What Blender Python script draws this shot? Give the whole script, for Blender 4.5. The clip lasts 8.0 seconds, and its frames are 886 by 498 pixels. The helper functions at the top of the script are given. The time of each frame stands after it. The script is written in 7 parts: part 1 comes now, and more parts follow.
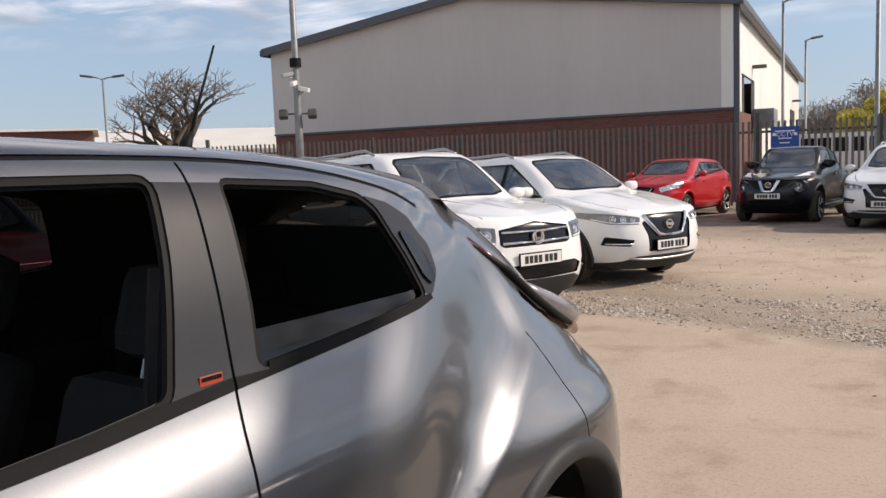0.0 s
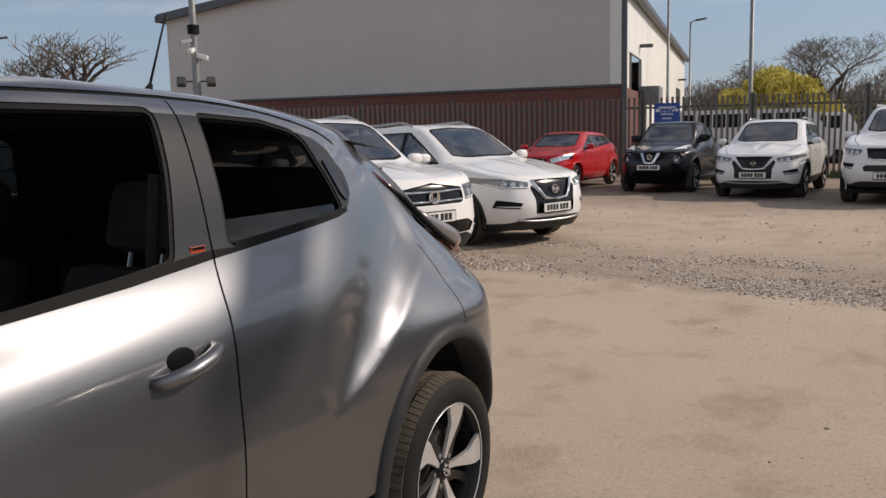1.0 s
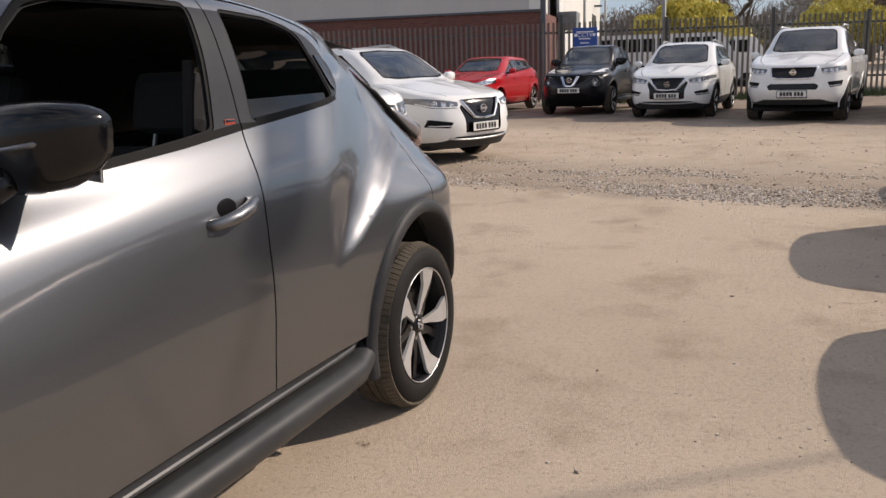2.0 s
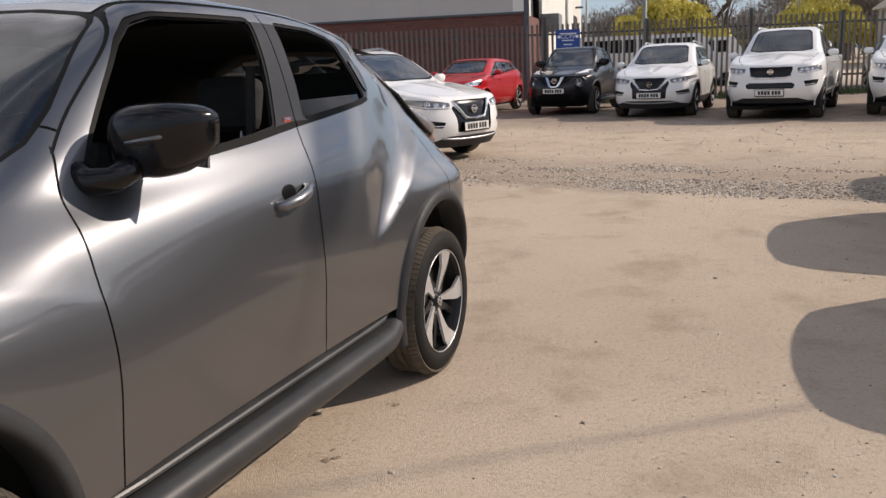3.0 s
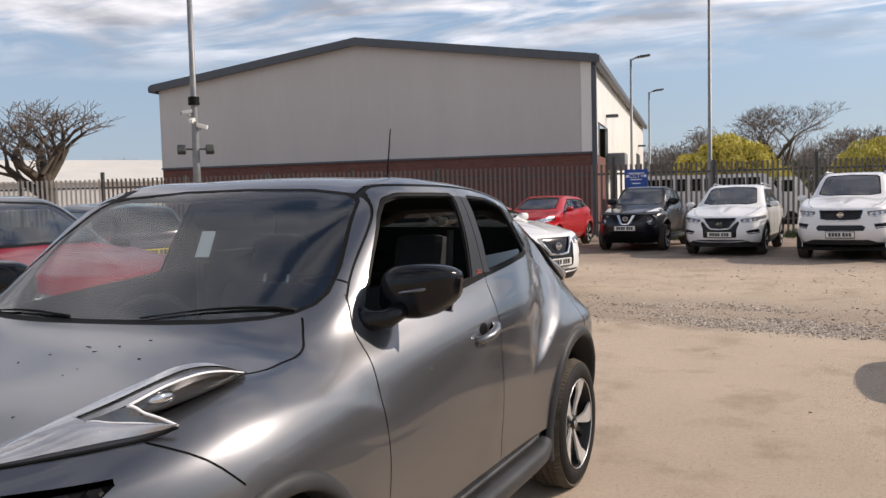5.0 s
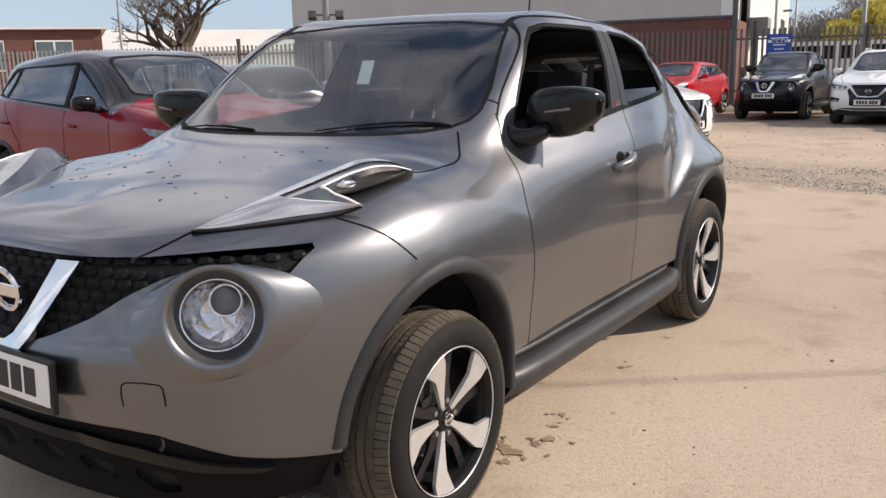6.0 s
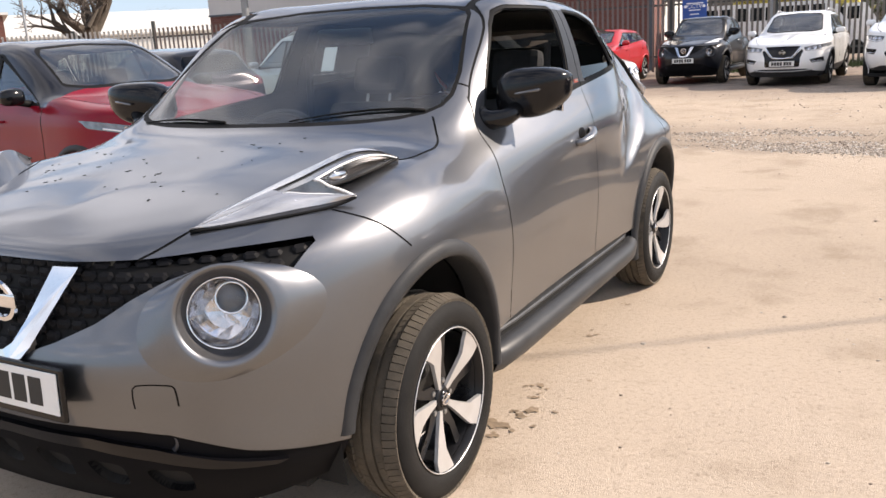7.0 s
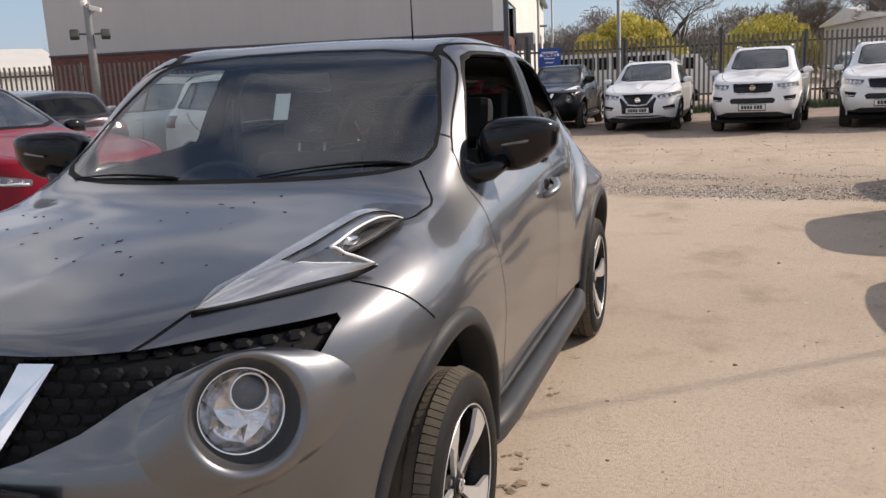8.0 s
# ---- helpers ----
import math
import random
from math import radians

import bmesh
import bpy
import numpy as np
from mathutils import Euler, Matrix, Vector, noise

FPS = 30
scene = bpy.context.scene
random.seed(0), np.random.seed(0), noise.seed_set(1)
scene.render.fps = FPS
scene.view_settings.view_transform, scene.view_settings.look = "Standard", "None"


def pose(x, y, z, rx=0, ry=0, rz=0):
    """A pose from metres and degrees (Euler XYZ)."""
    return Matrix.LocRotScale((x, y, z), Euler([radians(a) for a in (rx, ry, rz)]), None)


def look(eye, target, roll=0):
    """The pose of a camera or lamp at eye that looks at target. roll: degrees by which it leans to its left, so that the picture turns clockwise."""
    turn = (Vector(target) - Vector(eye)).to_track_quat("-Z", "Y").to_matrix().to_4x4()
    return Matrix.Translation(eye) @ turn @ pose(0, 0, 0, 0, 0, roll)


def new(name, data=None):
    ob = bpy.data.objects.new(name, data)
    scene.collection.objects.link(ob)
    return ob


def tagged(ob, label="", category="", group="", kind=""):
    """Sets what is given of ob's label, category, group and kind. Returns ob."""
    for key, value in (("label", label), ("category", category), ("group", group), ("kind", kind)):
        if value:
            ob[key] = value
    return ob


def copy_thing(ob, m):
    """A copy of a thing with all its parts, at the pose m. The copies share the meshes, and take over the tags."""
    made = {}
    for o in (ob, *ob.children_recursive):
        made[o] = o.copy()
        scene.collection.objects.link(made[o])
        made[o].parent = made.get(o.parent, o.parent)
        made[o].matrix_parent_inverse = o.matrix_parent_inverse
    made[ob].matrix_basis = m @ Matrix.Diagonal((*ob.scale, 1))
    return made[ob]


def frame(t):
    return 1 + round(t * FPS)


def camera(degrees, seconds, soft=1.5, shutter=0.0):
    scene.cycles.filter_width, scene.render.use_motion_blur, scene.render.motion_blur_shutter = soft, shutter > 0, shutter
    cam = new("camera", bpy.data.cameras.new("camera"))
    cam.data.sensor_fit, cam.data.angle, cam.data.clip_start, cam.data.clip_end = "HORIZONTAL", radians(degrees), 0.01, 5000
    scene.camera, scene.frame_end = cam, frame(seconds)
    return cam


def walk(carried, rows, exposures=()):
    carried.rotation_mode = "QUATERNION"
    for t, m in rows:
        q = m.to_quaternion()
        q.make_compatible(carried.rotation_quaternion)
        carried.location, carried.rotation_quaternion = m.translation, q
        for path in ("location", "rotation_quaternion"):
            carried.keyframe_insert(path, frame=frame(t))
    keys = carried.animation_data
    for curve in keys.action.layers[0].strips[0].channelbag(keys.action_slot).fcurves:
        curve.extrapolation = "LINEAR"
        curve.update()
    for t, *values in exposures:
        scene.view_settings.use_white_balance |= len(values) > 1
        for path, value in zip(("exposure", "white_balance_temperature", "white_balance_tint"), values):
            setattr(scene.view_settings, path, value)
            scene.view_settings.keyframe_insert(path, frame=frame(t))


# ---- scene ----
cam = camera(55.4, 8.0)
PATH = [
    (0, (1.821, -1.855, 1.558), (0.665, -0.235, 1.356), -2.2),
    (0.5, (1.985, -2.15, 1.533), (0.972, -0.435, 1.352), -2.7),
    (1, (2.178, -2.43, 1.48), (1.225, -0.692, 1.209), -1.4),
    (1.5, (2.256, -2.676, 1.39), (1.393, -0.913, 1.006), -1.0),
    (1.7, (2.23, -2.802, 1.376), (1.425, -1.019, 0.964), -1.4),
    (2.8, (2.264, -3.327, 1.37), (1.509, -1.531, 0.919), -2.4),
    (3, (2.264, -3.417, 1.39), (1.524, -1.609, 0.958), -2.4),
    (3.5, (2.181, -3.676, 1.491), (1.547, -1.805, 1.175), -2.6),
    (4, (2.123, -3.91, 1.551), (1.472, -2.031, 1.337), -1.6),
    (4.2, (2.149, -3.951, 1.546), (1.458, -2.084, 1.355), -2.0),
    (5.3, (2.139, -4.382, 1.551), (1.2, -2.621, 1.425), -0.6),
    (5.5, (2.153, -4.465, 1.502), (1.158, -2.741, 1.311), -0.5),
    (6, (2.212, -4.549, 1.389), (1.108, -2.933, 0.974), -1.4),
    (6.5, (2.24, -4.619, 1.397), (1.136, -3.032, 0.883), -2.5),
    (7, (2.079, -4.689, 1.438), (1.125, -2.998, 0.958), -3.4),
    (7.5, (1.83, -4.667, 1.496), (1.047, -2.869, 1.099), -4.0),
    (8, (1.541, -4.627, 1.47), (0.901, -2.775, 1.071), -2.7),
]
EXPOSURES = [(t, e, 7400, 16) for t, e in ((0.0, 0.05), (0.5, -0.45), (1.0, -0.35), (1.5, -0.14), (3.0, -0.05), (3.5, 0.08), (5.5, -0.05), (6.5, 0.62), (7.0, 0.66), (7.5, 0.42), (8.0, 0.05))]
walk(cam, [(t, look(eye, target, roll)) for t, eye, target, roll in PATH], EXPOSURES)

# ---- light ----
SUN_DIR = Vector((0.80, 0.60, 0.66)).normalized()
world = bpy.data.worlds.new("sky")
scene.world = world
world.use_nodes = True


def link(nt, a, b):
    nt.links.new(a, b)


def build_sky():
    nt = world.node_tree
    nt.nodes.clear()
    out = nt.nodes.new("ShaderNodeOutputWorld")
    bg = nt.nodes.new("ShaderNodeBackground")
    sky = nt.nodes.new("ShaderNodeTexSky")
    sky.sky_type = "NISHITA"
    sky.sun_disc = False
    sky.sun_elevation = math.asin(SUN_DIR.z)
    sky.sun_rotation = math.atan2(SUN_DIR.x, SUN_DIR.y)
    sky.air_density, sky.dust_density, sky.ozone_density = 1.0, 0.3, 2.0
    geo = nt.nodes.new("ShaderNodeTexCoord")
    sep = nt.nodes.new("ShaderNodeSeparateXYZ")
    link(nt, geo.outputs["Generated"], sep.inputs[0])
    # clouds on a flat layer high above: direction divided by its height
    up = nt.nodes.new("ShaderNodeMath"); up.operation = "MAXIMUM"; up.inputs[1].default_value = 0.03
    link(nt, sep.outputs["Z"], up.inputs[0])
    lift = nt.nodes.new("ShaderNodeMath"); lift.operation = "ADD"; lift.inputs[1].default_value = 0.06
    link(nt, up.outputs[0], lift.inputs[0])
    dx = nt.nodes.new("ShaderNodeMath"); dx.operation = "DIVIDE"
    dy = nt.nodes.new("ShaderNodeMath"); dy.operation = "DIVIDE"
    link(nt, sep.outputs["X"], dx.inputs[0]); link(nt, lift.outputs[0], dx.inputs[1])
    link(nt, sep.outputs["Y"], dy.inputs[0]); link(nt, lift.outputs[0], dy.inputs[1])
    com = nt.nodes.new("ShaderNodeCombineXYZ")
    link(nt, dx.outputs[0], com.inputs[0]); link(nt, dy.outputs[0], com.inputs[1])
    noise_a = nt.nodes.new("ShaderNodeTexNoise")
    noise_a.inputs["Scale"].default_value = CLOUD_SCALE
    noise_a.inputs["Detail"].default_value = 9.0
    noise_a.inputs["Roughness"].default_value = 0.55
    noise_a.inputs["Distortion"].default_value = 0.8
    drift = nt.nodes.new("ShaderNodeMapping")
    drift.inputs["Rotation"].default_value = (0, 0, radians(35))
    drift.inputs["Scale"].default_value = (0.55, 1.25, 1.0)
    drift.inputs["Location"].default_value = (0.3, 0.1, 0.0)
    link(nt, com.outputs[0], drift.inputs["Vector"])
    link(nt, drift.outputs[0], noise_a.inputs["Vector"])
    ramp = nt.nodes.new("ShaderNodeValToRGB")
    ramp.color_ramp.elements[0].position, ramp.color_ramp.elements[1].position = 0.40, 0.58
    link(nt, noise_a.outputs["Fac"], ramp.inputs[0])
    # thin out towards the horizon
    fade = nt.nodes.new("ShaderNodeMapRange")
    fade.inputs["From Min"].default_value, fade.inputs["From Max"].default_value = 0.13, 0.20
    link(nt, sep.outputs["Z"], fade.inputs["Value"])
    mul = nt.nodes.new("ShaderNodeMath"); mul.operation = "MULTIPLY"
    link(nt, ramp.outputs["Color"], mul.inputs[0]); link(nt, fade.outputs[0], mul.inputs[1])
    soft = nt.nodes.new("ShaderNodeMath"); soft.operation = "MULTIPLY"; soft.inputs[1].default_value = 0.85
    link(nt, mul.outputs[0], soft.inputs[0])
    grey = nt.nodes.new("ShaderNodeTexNoise"); grey.inputs["Scale"].default_value = 1.9
    grey.inputs["Detail"].default_value = 5.0
    link(nt, com.outputs[0], grey.inputs["Vector"])
    tint = nt.nodes.new("ShaderNodeValToRGB")
    tint.color_ramp.elements[0].position, tint.color_ramp.elements[1].position = 0.35, 0.65
    tint.color_ramp.elements[0].color = (CLOUD_DARK * .87, CLOUD_DARK * .95, CLOUD_DARK * 1.12, 1)
    tint.color_ramp.elements[1].color = (CLOUD_LIGHT * .90, CLOUD_LIGHT * .96, CLOUD_LIGHT * 1.07, 1)
    link(nt, grey.outputs["Fac"], tint.inputs[0])
    mix = nt.nodes.new("ShaderNodeMix"); mix.data_type = "RGBA"
    link(nt, soft.outputs[0], mix.inputs["Factor"])
    # pale milky blue towards the horizon
    low = nt.nodes.new("ShaderNodeMapRange"); low.interpolation_type = "SMOOTHSTEP"
    low.inputs["From Min"].default_value, low.inputs["From Max"].default_value = 0.0, 0.42
    low.inputs["To Min"].default_value, low.inputs["To Max"].default_value = 0.75, 0.0
    link(nt, sep.outputs["Z"], low.inputs["Value"])
    haze = nt.nodes.new("ShaderNodeMix"); haze.data_type = "RGBA"
    link(nt, low.outputs[0], haze.inputs["Factor"])
    link(nt, sky.outputs[0], haze.inputs["A"])
    haze.inputs["B"].default_value = HAZE
    link(nt, haze.outputs["Result"], mix.inputs["A"])
    link(nt, tint.outputs["Color"], mix.inputs["B"])
    link(nt, mix.outputs["Result"], bg.inputs["Color"])
    bg.inputs["Strength"].default_value = SKY_STRENGTH
    link(nt, bg.outputs[0], out.inputs[0])


SKY_STRENGTH, CLOUD_SCALE, CLOUD_DARK, CLOUD_LIGHT = 0.15, 1.7, 3.0, 9.0
HAZE = (1.75, 2.75, 4.4, 1.0)
build_sky()
sun_data = bpy.data.lights.new("sun", "SUN")
sun_data.energy, sun_data.angle, sun_data.color = 4.2, radians(0.53), (1.0, 0.95, 0.88)
sun = new("sun", sun_data)
sun.matrix_world = look(SUN_DIR * 50, (0, 0, 0))
scene.view_settings.exposure = 0.0


# ---- materials ----
def nodes_of(name):
    m = bpy.data.materials.new(name)
    m.use_nodes = True
    nt = m.node_tree
    return m, nt, nt.nodes["Principled BSDF"]


def noise_node(nt, scale, detail=4.0, rough=0.55, space="Object", stretch=None):
    tc = nt.nodes.new("ShaderNodeTexCoord")
    src = tc.outputs[space]
    if stretch:
        mp = nt.nodes.new("ShaderNodeMapping")
        mp.inputs["Scale"].default_value = stretch
        link(nt, src, mp.inputs["Vector"])
        src = mp.outputs[0]
    n = nt.nodes.new("ShaderNodeTexNoise")
    n.inputs["Scale"].default_value, n.inputs["Detail"].default_value, n.inputs["Roughness"].default_value = scale, detail, rough
    link(nt, src, n.inputs["Vector"])
    return n


def ramp_node(nt, value, stops):
    r = nt.nodes.new("ShaderNodeValToRGB")
    while len(r.color_ramp.elements) < len(stops):
        r.color_ramp.elements.new(0.5)
    for e, (p, c) in zip(r.color_ramp.elements, stops):
        e.position, e.color = p, (*c, 1.0)
    link(nt, value, r.inputs[0])
    return r


def shade(c, k):
    return tuple(min(1.0, v * k) for v in c)


def plain(name, color, rough=0.6, metal=0.0, vary=0.15, scale=6.0, bump=0.0, bump_scale=120.0, coat=0.0, spec=0.5, rough_vary=0.1, stretch=None):
    """A surface with two scales of variation in colour and gloss, and fine relief."""
    m, nt, p = nodes_of(name)
    big = noise_node(nt, scale, 5.0, stretch=stretch)
    small = noise_node(nt, scale * 14, 3.0, stretch=stretch)
    add = nt.nodes.new("ShaderNodeMath"); add.operation = "MULTIPLY_ADD"
    add.inputs[1].default_value = 0.35
    link(nt, small.outputs["Fac"], add.inputs[0]); link(nt, big.outputs["Fac"], add.inputs[2])
    r = ramp_node(nt, add.outputs[0], [(0.45, shade(color, 1 - vary)), (0.9, shade(color, 1 + vary))])
    link(nt, r.outputs["Color"], p.inputs["Base Color"])
    rr = nt.nodes.new("ShaderNodeMapRange")
    rr.inputs["To Min"].default_value, rr.inputs["To Max"].default_value = max(0.02, rough - rough_vary), min(1.0, rough + rough_vary)
    link(nt, big.outputs["Fac"], rr.inputs["Value"]); link(nt, rr.outputs[0], p.inputs["Roughness"])
    p.inputs["Metallic"].default_value = metal
    p.inputs["Coat Weight"].default_value = coat
    p.inputs["Coat Roughness"].default_value = 0.04
    p.inputs["Specular IOR Level"].default_value = spec
    if bump:
        bn = noise_node(nt, bump_scale, 3.0)
        b = nt.nodes.new("ShaderNodeBump")
        b.inputs["Strength"].default_value, b.inputs["Distance"].default_value = bump, 0.01
        link(nt, bn.outputs["Fac"], b.inputs["Height"]); link(nt, b.outputs[0], p.inputs["Normal"])
    return m


def paint(name, color, metal=0.0, rough=0.32, coat=1.0, dust=0.12, ior=1.5):
    """Car paint: base coat with fine flake, clear coat, thin road dust low down in patches."""
    m, nt, p = nodes_of(name)
    flake = noise_node(nt, 900.0, 1.0)
    veil = noise_node(nt, 3.2, 6.0, 0.6)
    base = ramp_node(nt, flake.outputs["Fac"], [(0.3, shade(color, 0.9)), (0.7, shade(color, 1.12))])
    mix = nt.nodes.new("ShaderNodeMix"); mix.data_type = "RGBA"
    f = nt.nodes.new("ShaderNodeMapRange")
    f.inputs["From Min"].default_value, f.inputs["From Max"].default_value = 0.45, 0.8
    f.inputs["To Max"].default_value = dust
    link(nt, veil.outputs["Fac"], f.inputs["Value"])
    link(nt, f.outputs[0], mix.inputs["Factor"])
    link(nt, base.outputs["Color"], mix.inputs["A"])
    mix.inputs["B"].default_value = (0.36, 0.31, 0.25, 1)
    link(nt, mix.outputs["Result"], p.inputs["Base Color"])
    p.inputs["Metallic"].default_value = metal
    p.inputs["Roughness"].default_value = rough
    p.inputs["Specular IOR Level"].default_value = 0.15
    p.inputs["Coat Weight"].default_value = coat
    p.inputs["Coat IOR"].default_value = ior
    cr = nt.nodes.new("ShaderNodeMapRange")
    cr.inputs["To Min"].default_value, cr.inputs["To Max"].default_value = 0.03, 0.09
    link(nt, veil.outputs["Fac"], cr.inputs["Value"]); link(nt, cr.outputs[0], p.inputs["Coat Roughness"])
    return m


def glass(name, tint, gloss=0.9, ior=1.5, veil=0.0):
    m = bpy.data.materials.new(name)
    m.use_nodes = True
    nt = m.node_tree
    nt.nodes.clear()
    out = nt.nodes.new("ShaderNodeOutputMaterial")
    tr = nt.nodes.new("ShaderNodeBsdfTransparent")
    tr.inputs["Color"].default_value = (*tint, 1)
    gl = nt.nodes.new("ShaderNodeBsdfGlossy")
    gl.inputs["Roughness"].default_value = 0.015
    gl.inputs["Color"].default_value = (gloss, gloss, gloss, 1)
    # a thin pane reflects alike from both sides
    lw = nt.nodes.new("ShaderNodeLayerWeight")
    lw.inputs["Blend"].default_value = 0.5
    pw = nt.nodes.new("ShaderNodeMath"); pw.operation = "POWER"; pw.inputs[1].default_value = 5.0
    link(nt, lw.outputs["Facing"], pw.inputs[0])
    f0 = 1.6 * ((ior - 1) / (ior + 1)) ** 2
    fr = nt.nodes.new("ShaderNodeMath"); fr.operation = "MULTIPLY_ADD"
    fr.inputs[1].default_value, fr.inputs[2].default_value = 1.0 - f0, f0
    link(nt, pw.outputs[0], fr.inputs[0])
    mx = nt.nodes.new("ShaderNodeMixShader")
    link(nt, fr.outputs[0], mx.inputs[0]); link(nt, tr.outputs[0], mx.inputs[1]); link(nt, gl.outputs[0], mx.inputs[2])
    last = mx.outputs[0]
    # streaky pale diffuse layer that imitates sky reflected in the pane
    if veil:
        df = nt.nodes.new("ShaderNodeBsdfDiffuse")
        df.inputs["Color"].default_value = (0.6, 0.6, 0.58, 1)
        nz = noise_node(nt, 3.0, 6.0, 0.65, stretch=(1, 1, 0.4))
        k = nt.nodes.new("ShaderNodeMapRange")
        k.inputs["From Min"].default_value, k.inputs["From Max"].default_value, k.inputs["To Max"].default_value = 0.35, 0.8, veil
        link(nt, nz.outputs["Fac"], k.inputs["Value"])
        m2 = nt.nodes.new("ShaderNodeMixShader")
        link(nt, k.outputs[0], m2.inputs[0]); link(nt, last, m2.inputs[1]); link(nt, df.outputs[0], m2.inputs[2])
        last = m2.outputs[0]
    link(nt, last, out.inputs[0])
    return m


PAINT_GREY = paint("gunmetal_paint", (0.134, 0.139, 0.150), metal=0.94, rough=0.40, dust=0.02, ior=1.6)
PAINT_WHITE = paint("white_paint", (0.78, 0.78, 0.77), dust=0.10)
PAINT_BLACK = paint("black_paint", (0.006, 0.0065, 0.010), dust=0.01, ior=1.4)
PAINT_RED = paint("red_paint", (0.47, 0.008, 0.015), metal=0.0, dust=0.03)
PAINT_CRIMSON = paint("crimson_paint", (0.20, 0.002, 0.012), metal=0.0, dust=0.0, ior=1.35, coat=0.4)
PAINT_PLUM = paint("plum_paint", (0.06, 0.045, 0.055), metal=0.4, dust=0.06)
PAINT_SILVER = paint("silver_paint", (0.5, 0.5, 0.5), metal=0.5, dust=0.06)
GLOSS_BLACK = plain("gloss_black_plastic", (0.004, 0.004, 0.005), 0.14, vary=0.1, spec=0.3, coat=0.1, rough_vary=0.05)
BLACK_PLASTIC = plain("dark_grey_plastic", (0.030, 0.031, 0.033), 0.50, vary=0.2, scale=9, bump=0.12, bump_scale=500, spec=0.22)
RUBBER = plain("black_rubber", (0.009, 0.009, 0.009), 0.6, vary=0.2, spec=0.12)
TYRE = plain("tyre_rubber", (0.013, 0.0125, 0.012), 0.68, vary=0.3, scale=14, bump=0.2, bump_scale=300, spec=0.16)
TREAD = plain("dusty_tread_rubber", (0.078, 0.064, 0.047), 0.9, vary=0.35, scale=20, bump=0.3, bump_scale=200)
ALLOY = plain("machined_alloy", (0.60, 0.60, 0.60), 0.36, metal=0.65, vary=0.06, scale=20)
ALLOY_BLACK = plain("black_alloy_pocket", (0.008, 0.008, 0.009), 0.3, vary=0.1, spec=0.3)
DISC_DARK = plain("dull_brake_steel", (0.09, 0.088, 0.085), 0.5, metal=0.8, vary=0.3)
CHROME = plain("chrome", (0.75, 0.75, 0.76), 0.07, metal=1.0, vary=0.03, rough_vary=0.03)
SATIN_METAL = plain("satin_metal", (0.4, 0.4, 0.4), 0.35, metal=0.9, vary=0.1)
PILLAR_DARK = plain("satin_pillar_film", (0.026, 0.028, 0.033), 0.42, vary=0.12, spec=0.16)
SEAL_BLACK = plain("matt_window_seal", (0.012, 0.012, 0.012), 0.55, vary=0.2, spec=0.05)
GRILLE_DARK = plain("dark_grille_plastic", (0.008, 0.008, 0.009), 0.55, vary=0.2, spec=0.12)
SILL_DARK = plain("dark_sill_plastic", (0.030, 0.031, 0.033), 0.42, vary=0.25, scale=9, spec=0.3)
SILL_STEP = plain("grey_step_plastic", (0.045, 0.046, 0.048), 0.38, vary=0.2, scale=9, spec=0.4)
VALANCE = plain("black_valance_plastic", (0.006, 0.006, 0.007), 0.5, vary=0.2, spec=0.05)
LAMP_GREY = plain("grey_lamp_unit", (0.15, 0.154, 0.162), 0.18, metal=0.5, vary=0.45, scale=14, coat=1.0)
LAMP_CLEAR = plain("frosted_clear_lens", (0.17, 0.155, 0.16), 0.25, vary=0.12, scale=12, coat=0.8)
LAMP_HOUSING = plain("grey_lamp_recess", (0.05, 0.05, 0.053), 0.45, vary=0.15, spec=0.3)
LAMP_PALE = plain("silvered_clear_lens", (0.46, 0.465, 0.48), 0.22, metal=0.6, vary=0.18, scale=12, coat=1.0, stretch=(1, 1, 3))
DARK_VOID = plain("underside_black", (0.006, 0.006, 0.006), 0.9, vary=0.2)
CLOTH = plain("black_seat_cloth", (0.018, 0.018, 0.02), 0.9, vary=0.3, scale=30, bump=0.3, bump_scale=400)
TRIM_GREY = plain("grey_headlining", (0.09, 0.09, 0.088), 0.9, vary=0.1)
DASH = plain("dashboard_plastic", (0.02, 0.02, 0.021), 0.6, vary=0.2)
PAPER = plain("white_paper", (0.75, 0.76, 0.78), 0.8, vary=0.05)
PLATE_WHITE = plain("white_plate", (0.72, 0.72, 0.70), 0.35, vary=0.05, coat=0.3)
PLATE_YELLOW = plain("yellow_plate", (0.75, 0.55, 0.06), 0.35, vary=0.05, coat=0.3)
PLATE_INK = plain("black_plate_ink", (0.012, 0.012, 0.012), 0.5)
BADGE_RED = plain("red_badge", (0.36, 0.045, 0.02), 0.35, vary=0.1, coat=0.5)
LAMP_RED = plain("red_lamp_lens", (0.13, 0.006, 0.008), 0.15, vary=0.1, coat=1.0)
LAMP_ORANGE = plain("amber_lens", (0.5, 0.16, 0.02), 0.15, coat=1.0)
REFLECTOR = plain("lamp_reflector", (0.62, 0.62, 0.64), 0.16, metal=1.0, vary=0.25, scale=18, bump=0.25, bump_scale=45)
LAMP_DARK = plain("smoked_lamp_housing", (0.05, 0.05, 0.055), 0.2, metal=0.4, vary=0.2)
LED_WHITE = plain("lamp_white_diffuser", (0.90, 0.91, 0.92), 0.25, metal=0.0, vary=0.15, scale=30, coat=0.6)
LED_TUBE = plain("white_light_guide", (0.85, 0.86, 0.87), 0.3, vary=0.05, coat=0.5)
GLASS_CLEAR = glass("windscreen_glass", (0.80, 0.87, 0.84), ior=1.75, veil=0.004)
GLASS_SIDE = glass("side_glass", (0.82, 0.86, 0.84), ior=1.45, veil=0.02)
GLASS_DARK = glass("privacy_glass", (0.03, 0.033, 0.033), ior=1.4)
